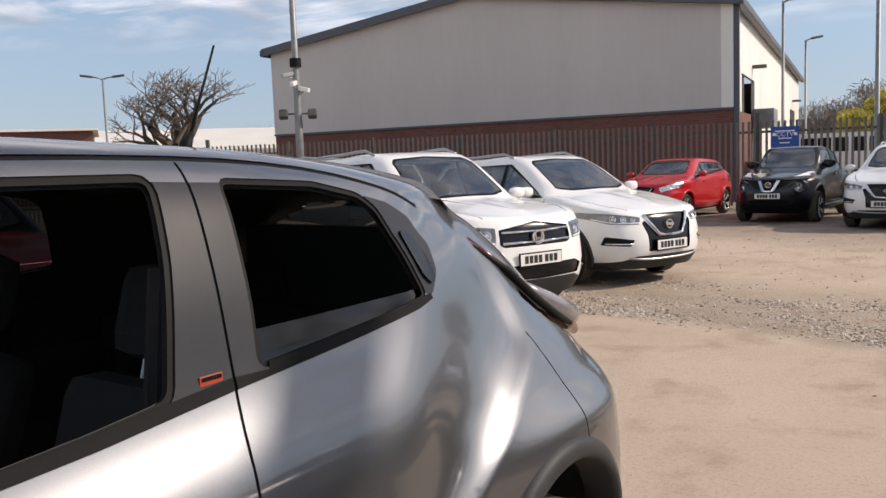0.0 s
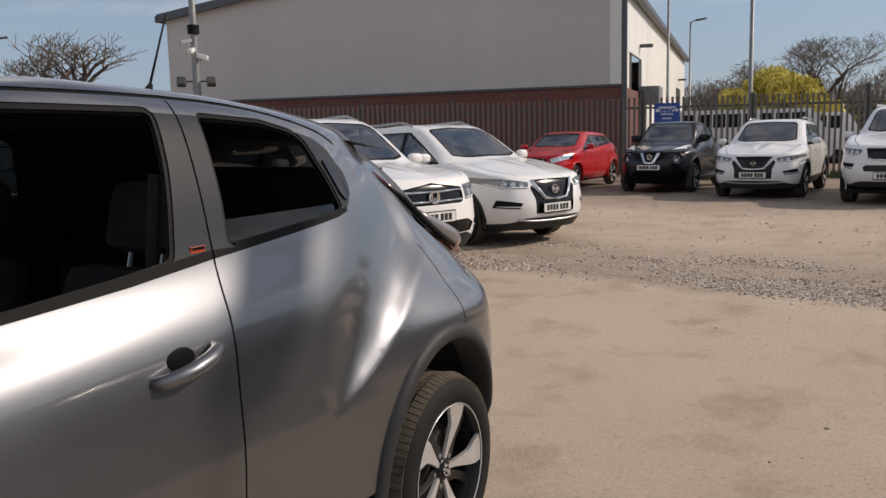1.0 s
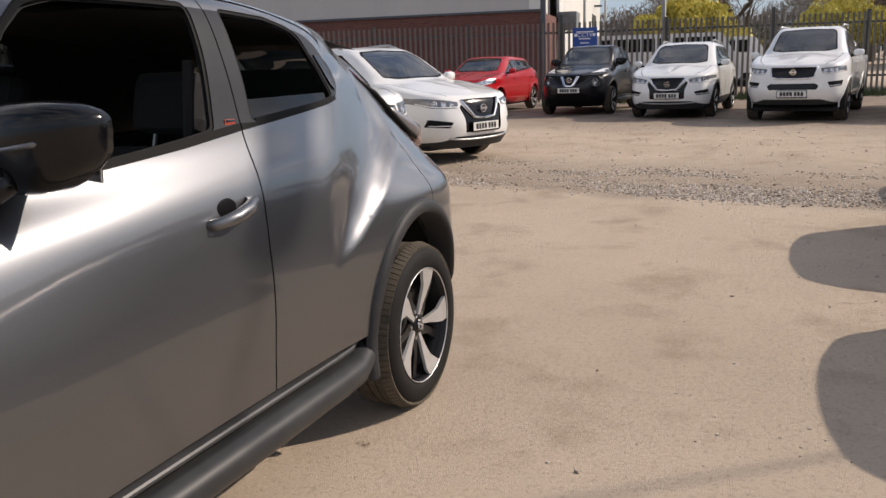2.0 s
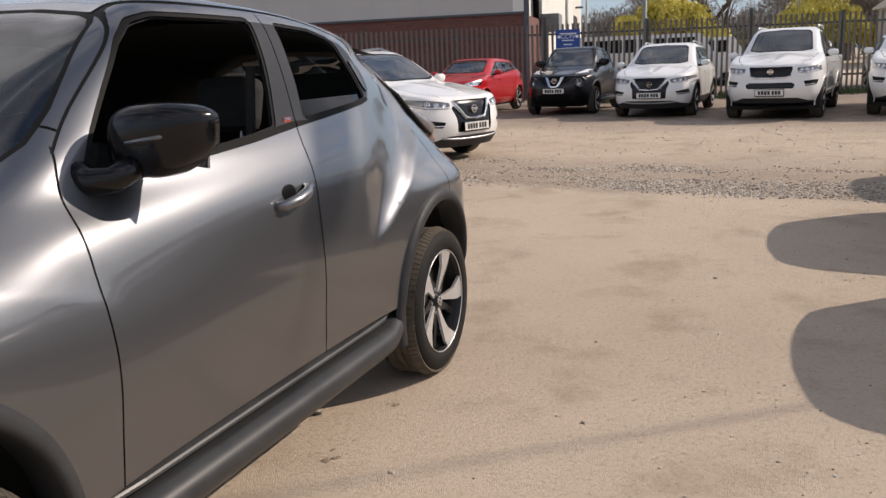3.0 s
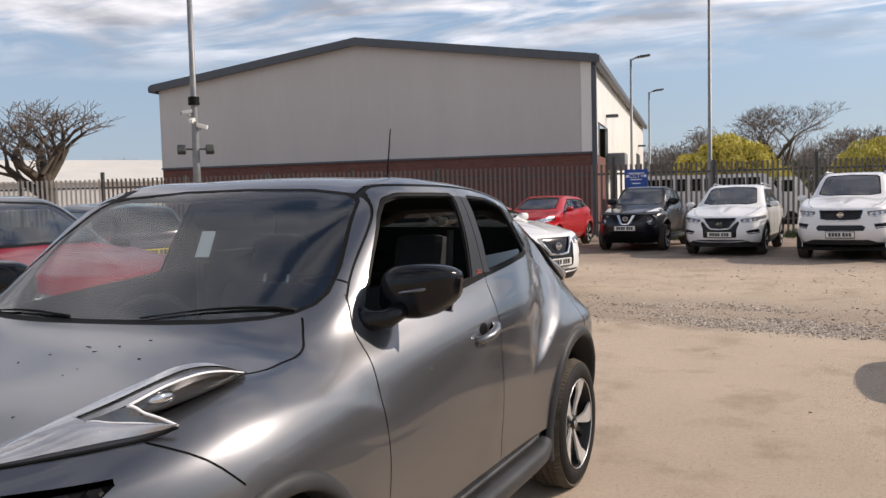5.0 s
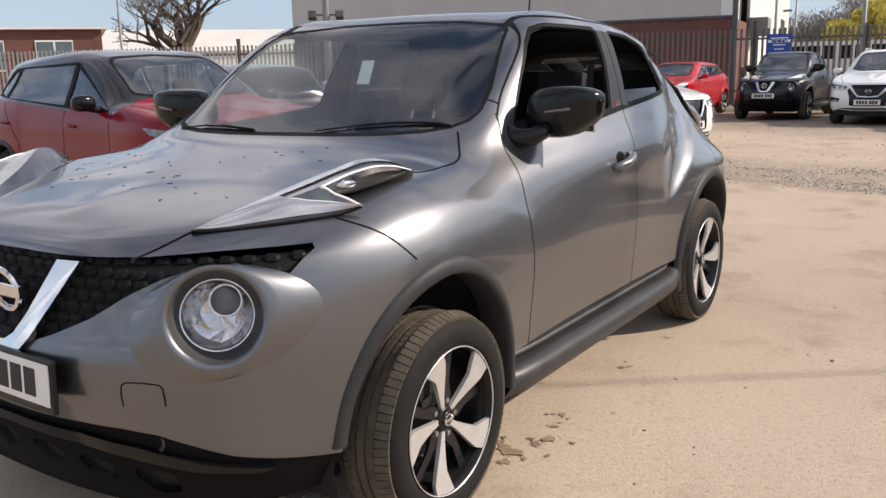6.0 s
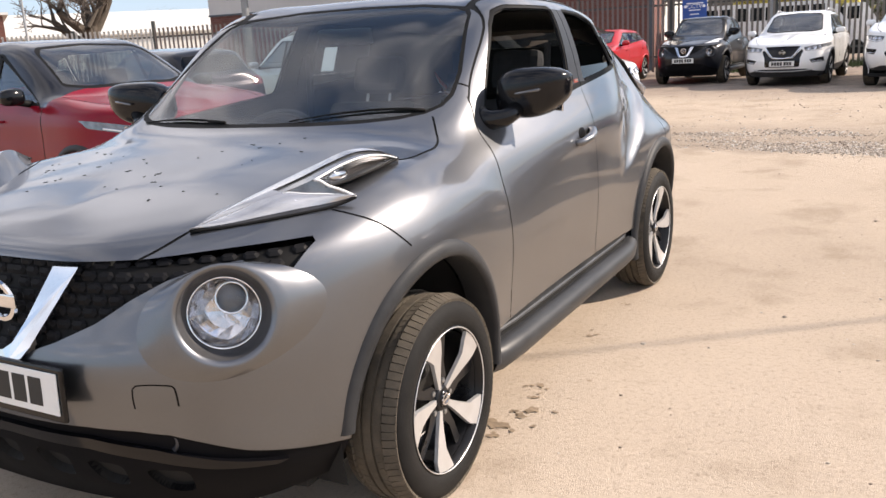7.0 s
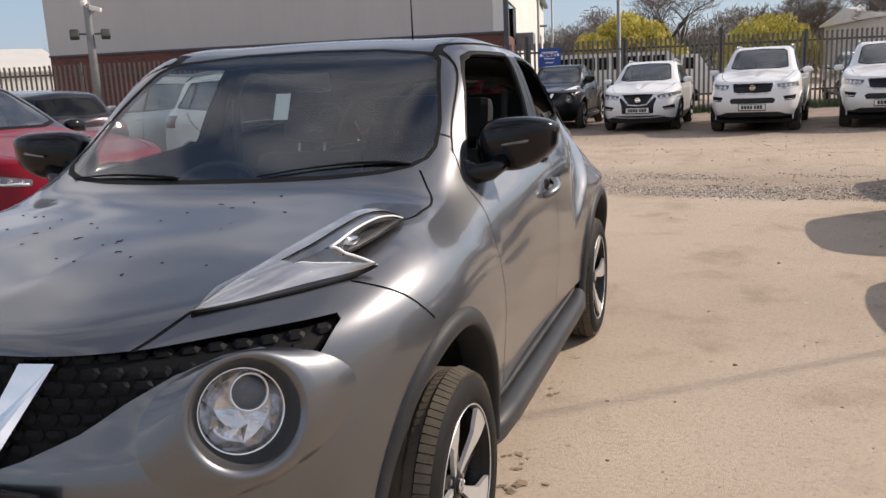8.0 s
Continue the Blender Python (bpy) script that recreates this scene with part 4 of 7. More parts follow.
    if not near:
        cut(bm, smooth_line([(.43, -3.068), (.52, -2.985), (.61, -2.885), (.675, -2.81), (.722, -2.765)], 3) + [(.686, -2.742), (.668, -2.715), (.670, -2.675), (.700, -2.57), (.722, -2.455)] + smooth_line([(.700, -2.415), (.640, -2.46), (.575, -2.64), (.541, -2.80), (.50, -2.93)], 3),
            TOP, LAMP_TOP, TOP_OK)
    cut(bm, [(.20, 1.20), (.30, 1.125), (.42, 1.075), (.55, 1.045), (.68, 1.03), (.70, .96), (.58, .985), (.44, 1.035), (.30, 1.095), (.19, 1.175)], SIDE, REAR_LAMP, lambda c, n: n.x > .02, over=(BODY,))
    rimline = smooth_line([(.43, -3.068), (.52, -2.985), (.61, -2.885), (.675, -2.81), (.722, -2.765)], 3) + [(.686, -2.742), (.668, -2.715), (.670, -2.675), (.700, -2.57), (.722, -2.455)]
    if not near:
        cut(bm, strip(rimline, .008), TOP, SEAM, TOP_OK, over=(BODY, BUMPER, LAMP_TOP))
    # openings
    for yc in (-2.53, 0.0):
        cut(bm, ring_pts(yc, .345, .392, .458, n=44), SIDE, VOID, lambda c, n: c.x > .4)
        cut(bm, [(yc - .38, .36), (yc + .38, .36), (yc + .40, .0), (yc - .40, .0)], SIDE, VOID, lambda c, n: c.x > .5)
    cut(bm, [(-2.16, .418), (-.40, .418), (-.40, .1), (-2.16, .1)], SIDE, VOID, lambda c, n: c.x > .5)
    # shut lines
    seams = [
        smooth_line([(-1.895, 1.232), (-1.945, 1.10), (-1.966, .95), (-1.962, .75), (-1.972, .55), (-1.985, .36)]),
        smooth_line([(-.918, 1.578), (-.935, 1.35), (-.945, 1.20), (-.965, 1.05), (-.968, .75), (-.972, .36)]),
        smooth_line([(-1.905, 1.215), (-1.80, 1.318), (-1.62, 1.475), (-1.54, 1.553), (-1.47, 1.588), (-1.40, 1.594)], 3),
        smooth_line([(-1.44, 1.594), (-.92, 1.585), (-.6, 1.559), (-.36, 1.51), (-.2, 1.455)], 3),
        smooth_line([(-2.823, .998), (-2.74, .945), (-2.66, .865)], 3),
        smooth_line([(.085, 1.10), (.115, .98), (.125, .86), (.12, .75)], 3),
    ]
    for k, s in enumerate(seams):
        cut(bm, strip(s, gap * (1.6 if k == 3 else 1.0)), SIDE, SEAM, lambda c, n: n.x > 0.0 and c.x > .45, over=(BODY, DOOR_F, DOOR_R, BUMPER, BELT, PILLAR, SEAL))
    cut(bm, strip(smooth_line([(.325, -3.30), (.345, -3.25), (.377, -3.183), (.412, -3.09), (.436, -2.99), (.456, -2.90), (.492, -2.80), (.535, -2.70), (.575, -2.60), (.615, -2.51), (.662, -2.445), (.678, -2.37), (.674, -2.29), (.675, -2.22), (.660, -2.165), (.632, -2.125), (.604, -2.085), (.588, -2.065)], 3), gap * 1.3),
        TOP, SEAM, lambda c, n: n.z > .05 and c.z > .90, over=(BODY, BONNET, LAMP_TOP, BUMPER))
    cut(bm, strip([(.652, -1.842), (.60, -1.88)], gap), TOP, SEAM, lambda c, n: c.z > 1.1, over=(BODY,))
    if near:
        cut(bm, strip(smooth_line([(.400, .575), (.407, .632), (.430, .642), (.482, .637), (.498, .625), (.496, .575)], 2), .004), FRONT, SEAM, FRONT_OK, over=(BUMPER,))
        cut(bm, strip(smooth_line([(.48, -1.48), (.50, -1.34), (.505, -1.0), (.5, -.5), (.49, -.05)], 3), .004), TOP, SEAM, lambda c, n: c.z > 1.4, over=(BODY,))
    bm.normal_update()
    bm.verts.index_update()
    true_normals(bm, grid, at.tree)
    # painted panels
    if near:
        for s in (1, -1):
            way = [(.545, .05, 1.352), (.570, .18, 1.262), (.582, .30, 1.172), (.582, .43, 1.098), (.585, .53, 1.050), (.590, .585, 1.005)]
            bv = bmesh.new()
            tube(bv, [(s * x, y, z) for x, y, z in way], [.004, .011, .020, .028, .032, .016], 14)
            lamp = part("rear_lamp", bv, LAMP_RED, car, "red boomerang rear lamp", smooth=True)
            bv = bmesh.new()
            tube(bv, [(s * .578, .26, 1.205), (s * .584, .36, 1.150), (s * .588, .45, 1.105), (s * .592, .54, 1.068), (s * .592, .575, 1.048)], [.010, .026, .036, .036, .022], 14)
            part("clear_lamp_cap", bv, LAMP_CLEAR, lamp, "milky clear upper lens", smooth=True)
            bv = bmesh.new()
            tube(bv, [(s * (x + .026 * (i > 0)), y - .012, z - .010) for i, (x, y, z) in enumerate(way[:5])], [.008, .012, .014, .013, .008], 8)
            part("lamp_gasket", bv, RUBBER, lamp, smooth=True)
    emit(bm, BODY, "body", mat, car)
    emit(bm, BUMPER, "front_bumper", mat, car, rim=0.0)
    emit(bm, BONNET, "bonnet", mat, car)
    emit(bm, DOOR_F, "front_door", mat, car, both=False)
    emit(bm, DOOR_R, "rear_door", mat, car, both=False)
    emit(bm, SEAM, "shut_line", RUBBER, car, push=0.003, label="dark panel gaps")
    emit(bm, BELT, "window_seal", SEAL_BLACK, car, both=False, push=-.002, rim=.02)
    emit(bm, PILLAR, "pillar_trim", PILLAR_DARK, car, both=False, push=-.001, rim=.02)
    emit(bm, QUARTER, "quarter_trim", PILLAR_DARK, car, both=False, push=-.001, rim=.01)
    emit(bm, SEAL, "window_rubber", RUBBER, car, both=False, push=.003)
    if near:
        emit(bm, WIN_R, "rear_window", GLASS_DARK, car, both=False, push=.010, only=-1)
        emit(bm, WIN_LOW, "lowered_window", GLASS_DARK, car, both=False, push=.012, label="lowered rear window glass")
    else:
        emit(bm, WIN_R, "rear_window", GLASS_DARK, car, both=False, push=.010)
    if near:
        emit(bm, WIN_F, "front_window", GLASS_SIDE, car, both=False, push=.012, only=-1)
    else:
        emit(bm, WIN_F, "front_window", GLASS_CAR, car, both=False, push=.010)
    emit(bm, SCREEN_EDGE, "screen_surround", RUBBER, car, push=0.001)
    emit(bm, SCREEN, "windscreen", GLASS_CLEAR if near else GLASS_CAR, car, push=.002)
    emit(bm, REAR_SCREEN, "rear_screen", GLASS_DARK, car, push=.002)
    emit(bm, GRILLE, "grille_backing", RUBBER, car, push=.022, label="black honeycomb grille backing")
    emit(bm, LOWER, "lower_bumper", VALANCE, car, push=.004, rim=.02)
    emit(bm, VEE, "bumper_recess", DARK_VOID, car, both=False, push=.030, rim=-.026)
    if near:
        for f in bm.faces:
            if f[bm.faces.layers.int["tag"]] == REAR_LAMP:
                f[bm.faces.layers.int["tag"]] = BODY
    else:
        emit(bm, REAR_LAMP, "rear_lamp", LAMP_RED, car, both=False, push=-.012, rim=.02)
    emit(bm, COWL, "bumper_lip", GLOSS_BLACK, car, push=-.012, rim=.02)
    if near:
        wing_lamps(car, at)
    else:
        emit(bm, LAMP_TOP, "headlight", LED_WHITE, car, both=False, push=-.006, rim=.012, label="clear boomerang lamp cluster on the wing")
    # chrome vee and emblem
    vee = [(.160, .925), (.232, .925), (.190, .835), (.140, .73), (.115, .70), (.07, .688), (0, .686), (0, .712), (.05, .716), (.078, .735), (.105, .79)]
    bv = bmesh.new()
    for s in (1, -1):
        top, low = [], []
        for x, z in vee:
            h, n = at("front", x, min(z, .93))
            top.append(bv.verts.new((s * x, h.y - .016, z)))
            low.append(bv.verts.new((s * x, h.y + .02, z)))
        k = len(vee)
        bv.faces.new(top if s > 0 else top[::-1])
        for i in range(k):
            if vee[i][0] == 0 and vee[(i + 1) % k][0] == 0:
                continue
            bv.faces.new((top[i], top[(i + 1) % k], low[(i + 1) % k], low[i]))
    bmesh.ops.remove_doubles(bv, verts=bv.verts, dist=1e-5)
    bmesh.ops.recalc_face_normals(bv, faces=bv.faces)
    part("chrome_grille_trim", bv, CHROME, car, "chrome V-shaped grille trim")
    h, n = at("front", 0, .835)
    bv = bmesh.new()
    lathe(bv, [(-.012, .066), (-.019, .062), (-.019, .050), (-.010, .046)], 36, pose(0, h.y - .014, .835, 0, -8, 90))
    box(bv, (-.075, h.y - .040, .817), (.075, h.y - .026, .853), .003)
    part("emblem", bv, CHROME, car, "round chrome emblem with a cross bar")
    if near:
        # staggered dark cells over the grille backing
        bv = bmesh.new()
        zone = [(.16, .944), (.377, .944), (.5, .948), (.62, .952), (.69, .952), (.695, .93), (.675, .87), (.64, .905), (.59, .923), (.53, .920), (.46, .896), (.38, .853), (.30, .80), (.2, .752), (.13, .725)]
        hole = [(-.01, .944), (.15, .944), (.06, .72), (-.01, .72)]
        for r in range(10):
            z = .700 + r * .0295
            for c in range(18):
                x = -.01 + c * .046 + (.023 if r % 2 else 0)
                if not (inside((x, z), zone) or inside((x, z), hole)):
                    continue
                h, n = at("front", x, z)
                if h.y > -2.5:
                    continue
                for s in ((1, -1) if x > .002 else (1,)):
                    nn = Vector((n.x * s, n.y, n.z))
                    q = nn.to_track_quat("Y", "Z").to_matrix().to_4x4()
                    m = Matrix.Translation(Vector((s * h.x, h.y, h.z)) - nn * .018) @ q
                    pts = [(-.020, 0), (-.013, -.0115), (.013, -.0115), (.020, 0), (.013, .0115), (-.013, .0115)]
                    lo = [bv.verts.new(m @ Vector((px * 1.15, 0.0, pz * 1.2))) for px, pz in pts]
                    hi = [bv.verts.new(m @ Vector((px * .75 + .002, .006, pz * .6 + .003))) for px, pz in pts]
                    bv.faces.new(hi)
                    for i in range(6):
                        bv.faces.new((lo[i], lo[(i + 1) % 6], hi[(i + 1) % 6], hi[i]))
        bmesh.ops.recalc_face_normals(bv, faces=bv.faces)
        tagged(part("grille_mesh", bv, GRILLE_DARK, car, "black cell-pattern grille mesh"), kind="stuff")
    # round lamps
    for s in (1, -1):
        h, n = at("front", .588, .797)
        axis = Vector((n.x * s, n.y, n.z * .6)).normalized()
        q = axis.to_track_quat("X", "Z").to_matrix().to_4x4()
        base = Matrix.Translation(Vector((s * h.x, h.y, h.z))) @ q
        turn_y = 1.0 if (base.to_3x3() @ Vector((0, 1, 0))).x > 0 else -1.0
        bv, wall = bmesh.new(), bmesh.new()
        rows, walls = [], []
        for i in range(48):
            ca, sa = math.cos(2 * math.pi * i / 48), math.sin(2 * math.pi * i / 48)
            hh, nn = at("front", .575 + .170 * ca, .788 + (.128 if sa > 0 else .158) * sa)
            rim_out = Vector((s * hh.x, hh.y, hh.z)) + Vector((0, .002, 0))
            ring = lambda d, r: base @ Vector((d, s * r * ca * turn_y, r * sa))
            lip = ring(.022, .132)
            pts = [rim_out, rim_out.lerp(lip, .35) + axis * .003, rim_out.lerp(lip, .75) + axis * .004, lip, ring(.022, .124), ring(.012, .116)]
            rows.append([bv.verts.new(p) for p in pts])
            walls.append([wall.verts.new(p) for p in (ring(.012, .116), ring(-.012, .109), ring(-.034, .098), ring(-.040, .088))])
        for grid_rows, b_mesh in ((rows, bv), (walls, wall)):
            for i in range(48):
                p0, p1 = grid_rows[i], grid_rows[(i + 1) % 48]
                for j in range(len(p0) - 1):
                    b_mesh.faces.new((p0[j], p0[j + 1], p1[j + 1], p1[j]))
            bmesh.ops.recalc_face_normals(b_mesh, faces=b_mesh.faces)
        ring_part = part("headlamp_bezel", bv, mat, car, "painted raised ring round the lamp", smooth=True)
        part("lamp_housing", wall, LAMP_HOUSING, ring_part, "dark recessed wall", smooth=True)
        base = base @ Matrix.Translation((-.036, 0, 0))
        bv = bmesh.new()
        steps = 16 if near else 12
        lathe(bv, [(-.004, .094), (-.022, .086), (-.040, .070), (-.055, .046), (-.062, .0)], steps, base)
        rnd = random.Random(3)
        for v in bv.verts:
            v.co += Vector((rnd.gauss(0, .002), rnd.gauss(0, .002), rnd.gauss(0, .002)))
        part("reflector_bowl", bv, REFLECTOR, ring_part)
        bv = bmesh.new()
        lathe(bv, [(-.055, .046), (-.004, .044), (.000, .041), (-.004, .037)], 28, base @ Matrix.Translation((0, .022 * s * turn_y, .036)))
        part("projector", bv, CHROME, ring_part, "bright projector rim", smooth=True)
        bv = bmesh.new()
        lathe(bv, [(-.006, .038), (.002, .030), (.007, .016), (.009, .0)], 28, base @ Matrix.Translation((0, .022 * s * turn_y, .036)))
        part("projector_lens", bv, LAMP_DARK, ring_part, "dark projector lens", smooth=True)
        if near:
            bv = bmesh.new()
            lathe(bv, [(-.002, .093), (.010, .082), (.018, .047), (.021, .0)], 40, base)
            part("lamp_lens", bv, LENS, ring_part, "clear domed lens", smooth=True)
            bv = bmesh.new()
            lathe(bv, [(-.010, .0955), (.001, .0955), (.003, .092), (-.004, .089)], 40, base)
            part("lens_seal", bv, CHROME, ring_part, "thin bright ring", smooth=True)
    # plate, lower fascia, fog lamps
    if near:
        plate(car, 0, -3.452, .632, 0, PLATE_WHITE, tilt=3)
    else:
        plate(car, 0, -3.445, .60, 0, PLATE_WHITE)
    for s in (1, -1):
        bv = bmesh.new()
        h, n = at("front", .43, .455)
        lathe(bv, [(-.03, .042), (.002, .040), (.005, .036), (.001, .033), (.004, .0)], 24, Matrix.Translation((s * .43, h.y + .014, .466)) @ Vector((.25 * s, -.96, .05)).to_track_quat("X", "Z").to_matrix().to_4x4())
        part("fog_lamp", bv, LAMP_DARK, car, smooth=True)
    # arches, wells, sills, floor
    for s in (1, -1):
        for y, sp in ((-2.53, "front"), (0.0, "rear")):
            arch_band(at, y, .345, .448, .503, .86, BLACK_PLASTIC, car, s, -5 if y < -1 else 8, 192 if y > -1 else 176, wide=.845)
            wheel_well(car, y, s, .475, .44, .73, wide=.87)
        ys = [-2.14, -2.08, -1.9, -1.5, -1.2, -.9, -.62, -.50, -.42, -.36]
        tuck = [.35, .8, 1, 1, 1, 1, 1, .9, .6, .25]
        strips = (("sill_recess", DARK_VOID, "", [(.69, .47), (.770, .436), (.772, .408)]),
                  ("sill_step", SILL_STEP, "grey step strip under the doors", [(.772, .408), (.792, .404), (.809, .400), (.813, .394), (.812, .385), (.806, .381)]),
                  ("sill_recess", DARK_VOID, "", [(.806, .381), (.786, .377), (.786, .366), (.805, .364)]),
                  ("sill_trim", SILL_DARK, "dark plastic side sill", [(.805, .364), (.826, .362), (.845, .354), (.859, .340), (.867, .322), (.868, .302), (.860, .282), (.842, .262), (.81, .248), (.76, .238), (.70, .230)]))
        for name, stuff, note, prof in strips:
            bv = bmesh.new()
            rows = [[bv.verts.new((s * (px - (1 - k) * .05 * (px > .80)), y, pz + .02 * max(0, i - 7))) for px, pz in prof] for i, (y, k) in enumerate(zip(ys, tuck))]
            for p, q in zip(rows, rows[1:]):
                for j in range(len(p) - 1):
                    bv.faces.new((p[j], p[j + 1], q[j + 1], q[j]))
            bmesh.ops.recalc_face_normals(bv, faces=bv.faces)
            part(name, bv, stuff, car, note, smooth=name == "sill_trim")
    bv = bmesh.new()
    box(bv, (-.62, -2.98, .20), (.62, .10, .26), .02)
    part("floor_pan", bv, DARK_VOID, car)
    for s in (1, -1):
        style = "near" if near else "far"
        add_wheel(style, car, .758, -2.53, s, turn=8, rim=.234)
        add_wheel(style, car, .758, 0.0, s, turn=-30, rim=.234)
    # mirrors
    for s in (1, -1):
        bv = bmesh.new()
        bmesh.ops.create_uvsphere(bv, u_segments=32, v_segments=20, radius=1.0)
        for v in bv.verts:
            x, y, z = v.co
            x, y, z = [math.copysign(abs(c) ** .66, c) for c in (x, y, z)]
            if y > .35:
                y = .35 + (y - .35) * .12
            lift = .018 * x - (.012 if z < 0 else 0) * (1 + x)
            tip = max(0.0, x)
            lift += .022 * tip * tip
            z *= 1.0 - .30 * tip * tip
            v.co = (x * .132, y * .090 * (1 - .22 * (x + 1) * .5) - .03 * (1 - x) * .5 + .035 * x * x * (1 if x > 0 else .2), z * .088 * (1 - .10 * x) + lift)
        bmesh.ops.transform(bv, matrix=pose(.832, -1.712, 1.236, 0, 4, -10), verts=bv.verts)
        if s < 0:
            bmesh.ops.scale(bv, vec=(-1, 1, 1), verts=bv.verts)
            bmesh.ops.reverse_faces(bv, faces=bv.faces)
        mir = part("door_mirror", bv, GLOSS_BLACK, car, "gloss black door mirror", smooth=True)
        bv = bmesh.new()
        tube(bv, [(s * .66, -1.85, 1.155), (s * .71, -1.845, 1.138), (s * .755, -1.82, 1.145), (s * .80, -1.78, 1.18)], [.044, .038, .034, .032], 14)
        part("mirror_foot", bv, GLOSS_BLACK, mir, smooth=True)
        if near:
            bv = bmesh.new()
            tube(bv, [(s * .80, -1.822, 1.232), (s * .88, -1.792, 1.243), (s * .935, -1.742, 1.257), (s * .962, -1.680, 1.268)], [.004, .0065, .0065, .004], 6)
            part("mirror_repeater", bv, LAMP_GREY, mir, "clear side repeater strip", smooth=True)
            bv = bmesh.new()
            box(bv, (-.10, -.003, -.065), (.10, .003, .065), .002, pose(s * .838, -1.664, 1.226, 0, 4 * s, -10 * s))
            part("mirror_glass", bv, CHROME, mir)
    # door handles
    for s in (1, -1):
        h, n = at("side", -1.13, .995)
        bv = bmesh.new()
        bmesh.ops.create_uvsphere(bv, u_segments=24, v_segments=12, radius=1.0, matrix=Matrix.Translation((s * (h.x - .004), -1.135, .990)) @ Matrix.Diagonal((.006, .050, .042, 1)))
        cup = part("handle_recess", bv, VALANCE, car, smooth=True)
        bv = bmesh.new()
        m = Matrix.Rotation(radians(8), 4, "X")
        tube(bv, [(s * (h.x - .006), -1.222, .972), (s * (h.x + .022), -1.200, .975), (s * (h.x + .036), -1.14, .985), (s * (h.x + .034), -1.085, .997), (s * (h.x + .02), -1.045, 1.008), (s * (h.x - .008), -1.036, 1.012)], [.013, .017, .019, .019, .018, .012], 12)
        part("door_handle", bv, mat, cup, smooth=True)
    if near:
        # emblem on the pillar, aerial, wipers, droplets
        h, n = at("side", -.988, 1.226)
        bv = bmesh.new()
        box(bv, (h.x - .001, -1.012, 1.217), (h.x + .0035, -.966, 1.233), .001, None)
        tagp = part("pillar_emblem", bv, BADGE_RED, car, "small red and silver emblem")
        bv = bmesh.new()
        box(bv, (h.x + .0015, -1.009, 1.2245), (h.x + .0045, -.969, 1.2315))
        part("emblem_bar", bv, CHROME, tagp)
        for s in (1, -1):
            h, n = at("side", -.335, 1.35)
            bv = bmesh.new()
            o = rounded([(-.375, 1.41), (-.335, 1.41), (-.30, 1.36), (-.29, 1.30), (-.318, 1.285), (-.345, 1.31)], .012)
            top, low = [], []
            for y, z in o:
                hh, n = at("side", y, z)
                top.append(bv.verts.new((s * (hh.x + .009), y, z)))
                low.append(bv.verts.new((s * (hh.x - .004), y, z)))
            bv.faces.new(top)
            for i in range(len(o)):
                bv.faces.new((top[i], top[(i + 1) % len(o)], low[(i + 1) % len(o)], low[i]))
            bmesh.ops.recalc_face_normals(bv, faces=bv.faces)
            part("rear_door_handle", bv, GLOSS_BLACK, car)
        bv = bmesh.new()
        h, n = at("top", 0.0, AERIAL_Y)
        tube(bv, [(0, AERIAL_Y, h.z - .01), (0, AERIAL_Y + .01, h.z + .03), (0, AERIAL_Y + .03, h.z + .06)], [.022, .016, .008], 10)
        tube(bv, [(0, AERIAL_Y + .02, h.z + .04), (-.05, AERIAL_Y + .17, h.z + .305)], [.0045, .003], 8)
        part("aerial", bv, RUBBER, car, "black whip aerial on the roof", smooth=True)
        for a, b in (((.555, -2.055), (.12, -2.228)), ((-.12, -2.228), (-.50, -2.130))):
            bv = bmesh.new()
            pts = []
            for i in range(9):
                t = i / 8
                x, y = a[0] + (b[0] - a[0]) * t, a[1] + (b[1] - a[1]) * t
                h, n = at("top", abs(x), y)
                pts.append((x, y, h.z + .004 + .002 * math.sin(math.pi * t)))
            tube(bv, pts, [.006, .006, .005, .005, .004, .004, .003, .003, .003], 6)
            part("wiper", bv, RUBBER, car, smooth=True)
        bv = bmesh.new()
        rnd = random.Random(5)
        for k in range(46):
            cx = rnd.choice([(-.35, -2.72), (-.1, -2.62), (-.5, -2.55), (.05, -2.85), (.2, -2.5)])
            x, y = cx[0] + rnd.gauss(0, .11), cx[1] + rnd.gauss(0, .10)
            if abs(x) > .58:
                continue
            h, n = at("top", abs(x), y)
            m = Matrix.Translation((x, y, h.z + .0005)) @ Matrix.Rotation(rnd.uniform(0, 3), 4, "Z") @ Matrix.Diagonal((rnd.uniform(.003, .010), rnd.uniform(.002, .005), .0012, 1))
            bmesh.ops.create_icosphere(bv, subdivisions=1, radius=1.0, matrix=m)
        tagged(part("bonnet_specks", bv, RUBBER, car, "dark specks of wet dirt"), kind="stuff")
    lay = bm.faces.layers.int["tag"]
    for f in bm.faces:
        c = f.calc_center_median()
        if f[lay] in (BODY, DOOR_F, DOOR_R, PILLAR, BELT, QUARTER, SEAM, SCREEN_EDGE, SEAL) and c.z > 1.02 and -2.0 < c.y < .35:
            f[lay] = FRAME_F
    emit(bm, FRAME_F, "inner_trim", DASH, car, push=.016)
    interior(car, near)
    bm.free()
    return car


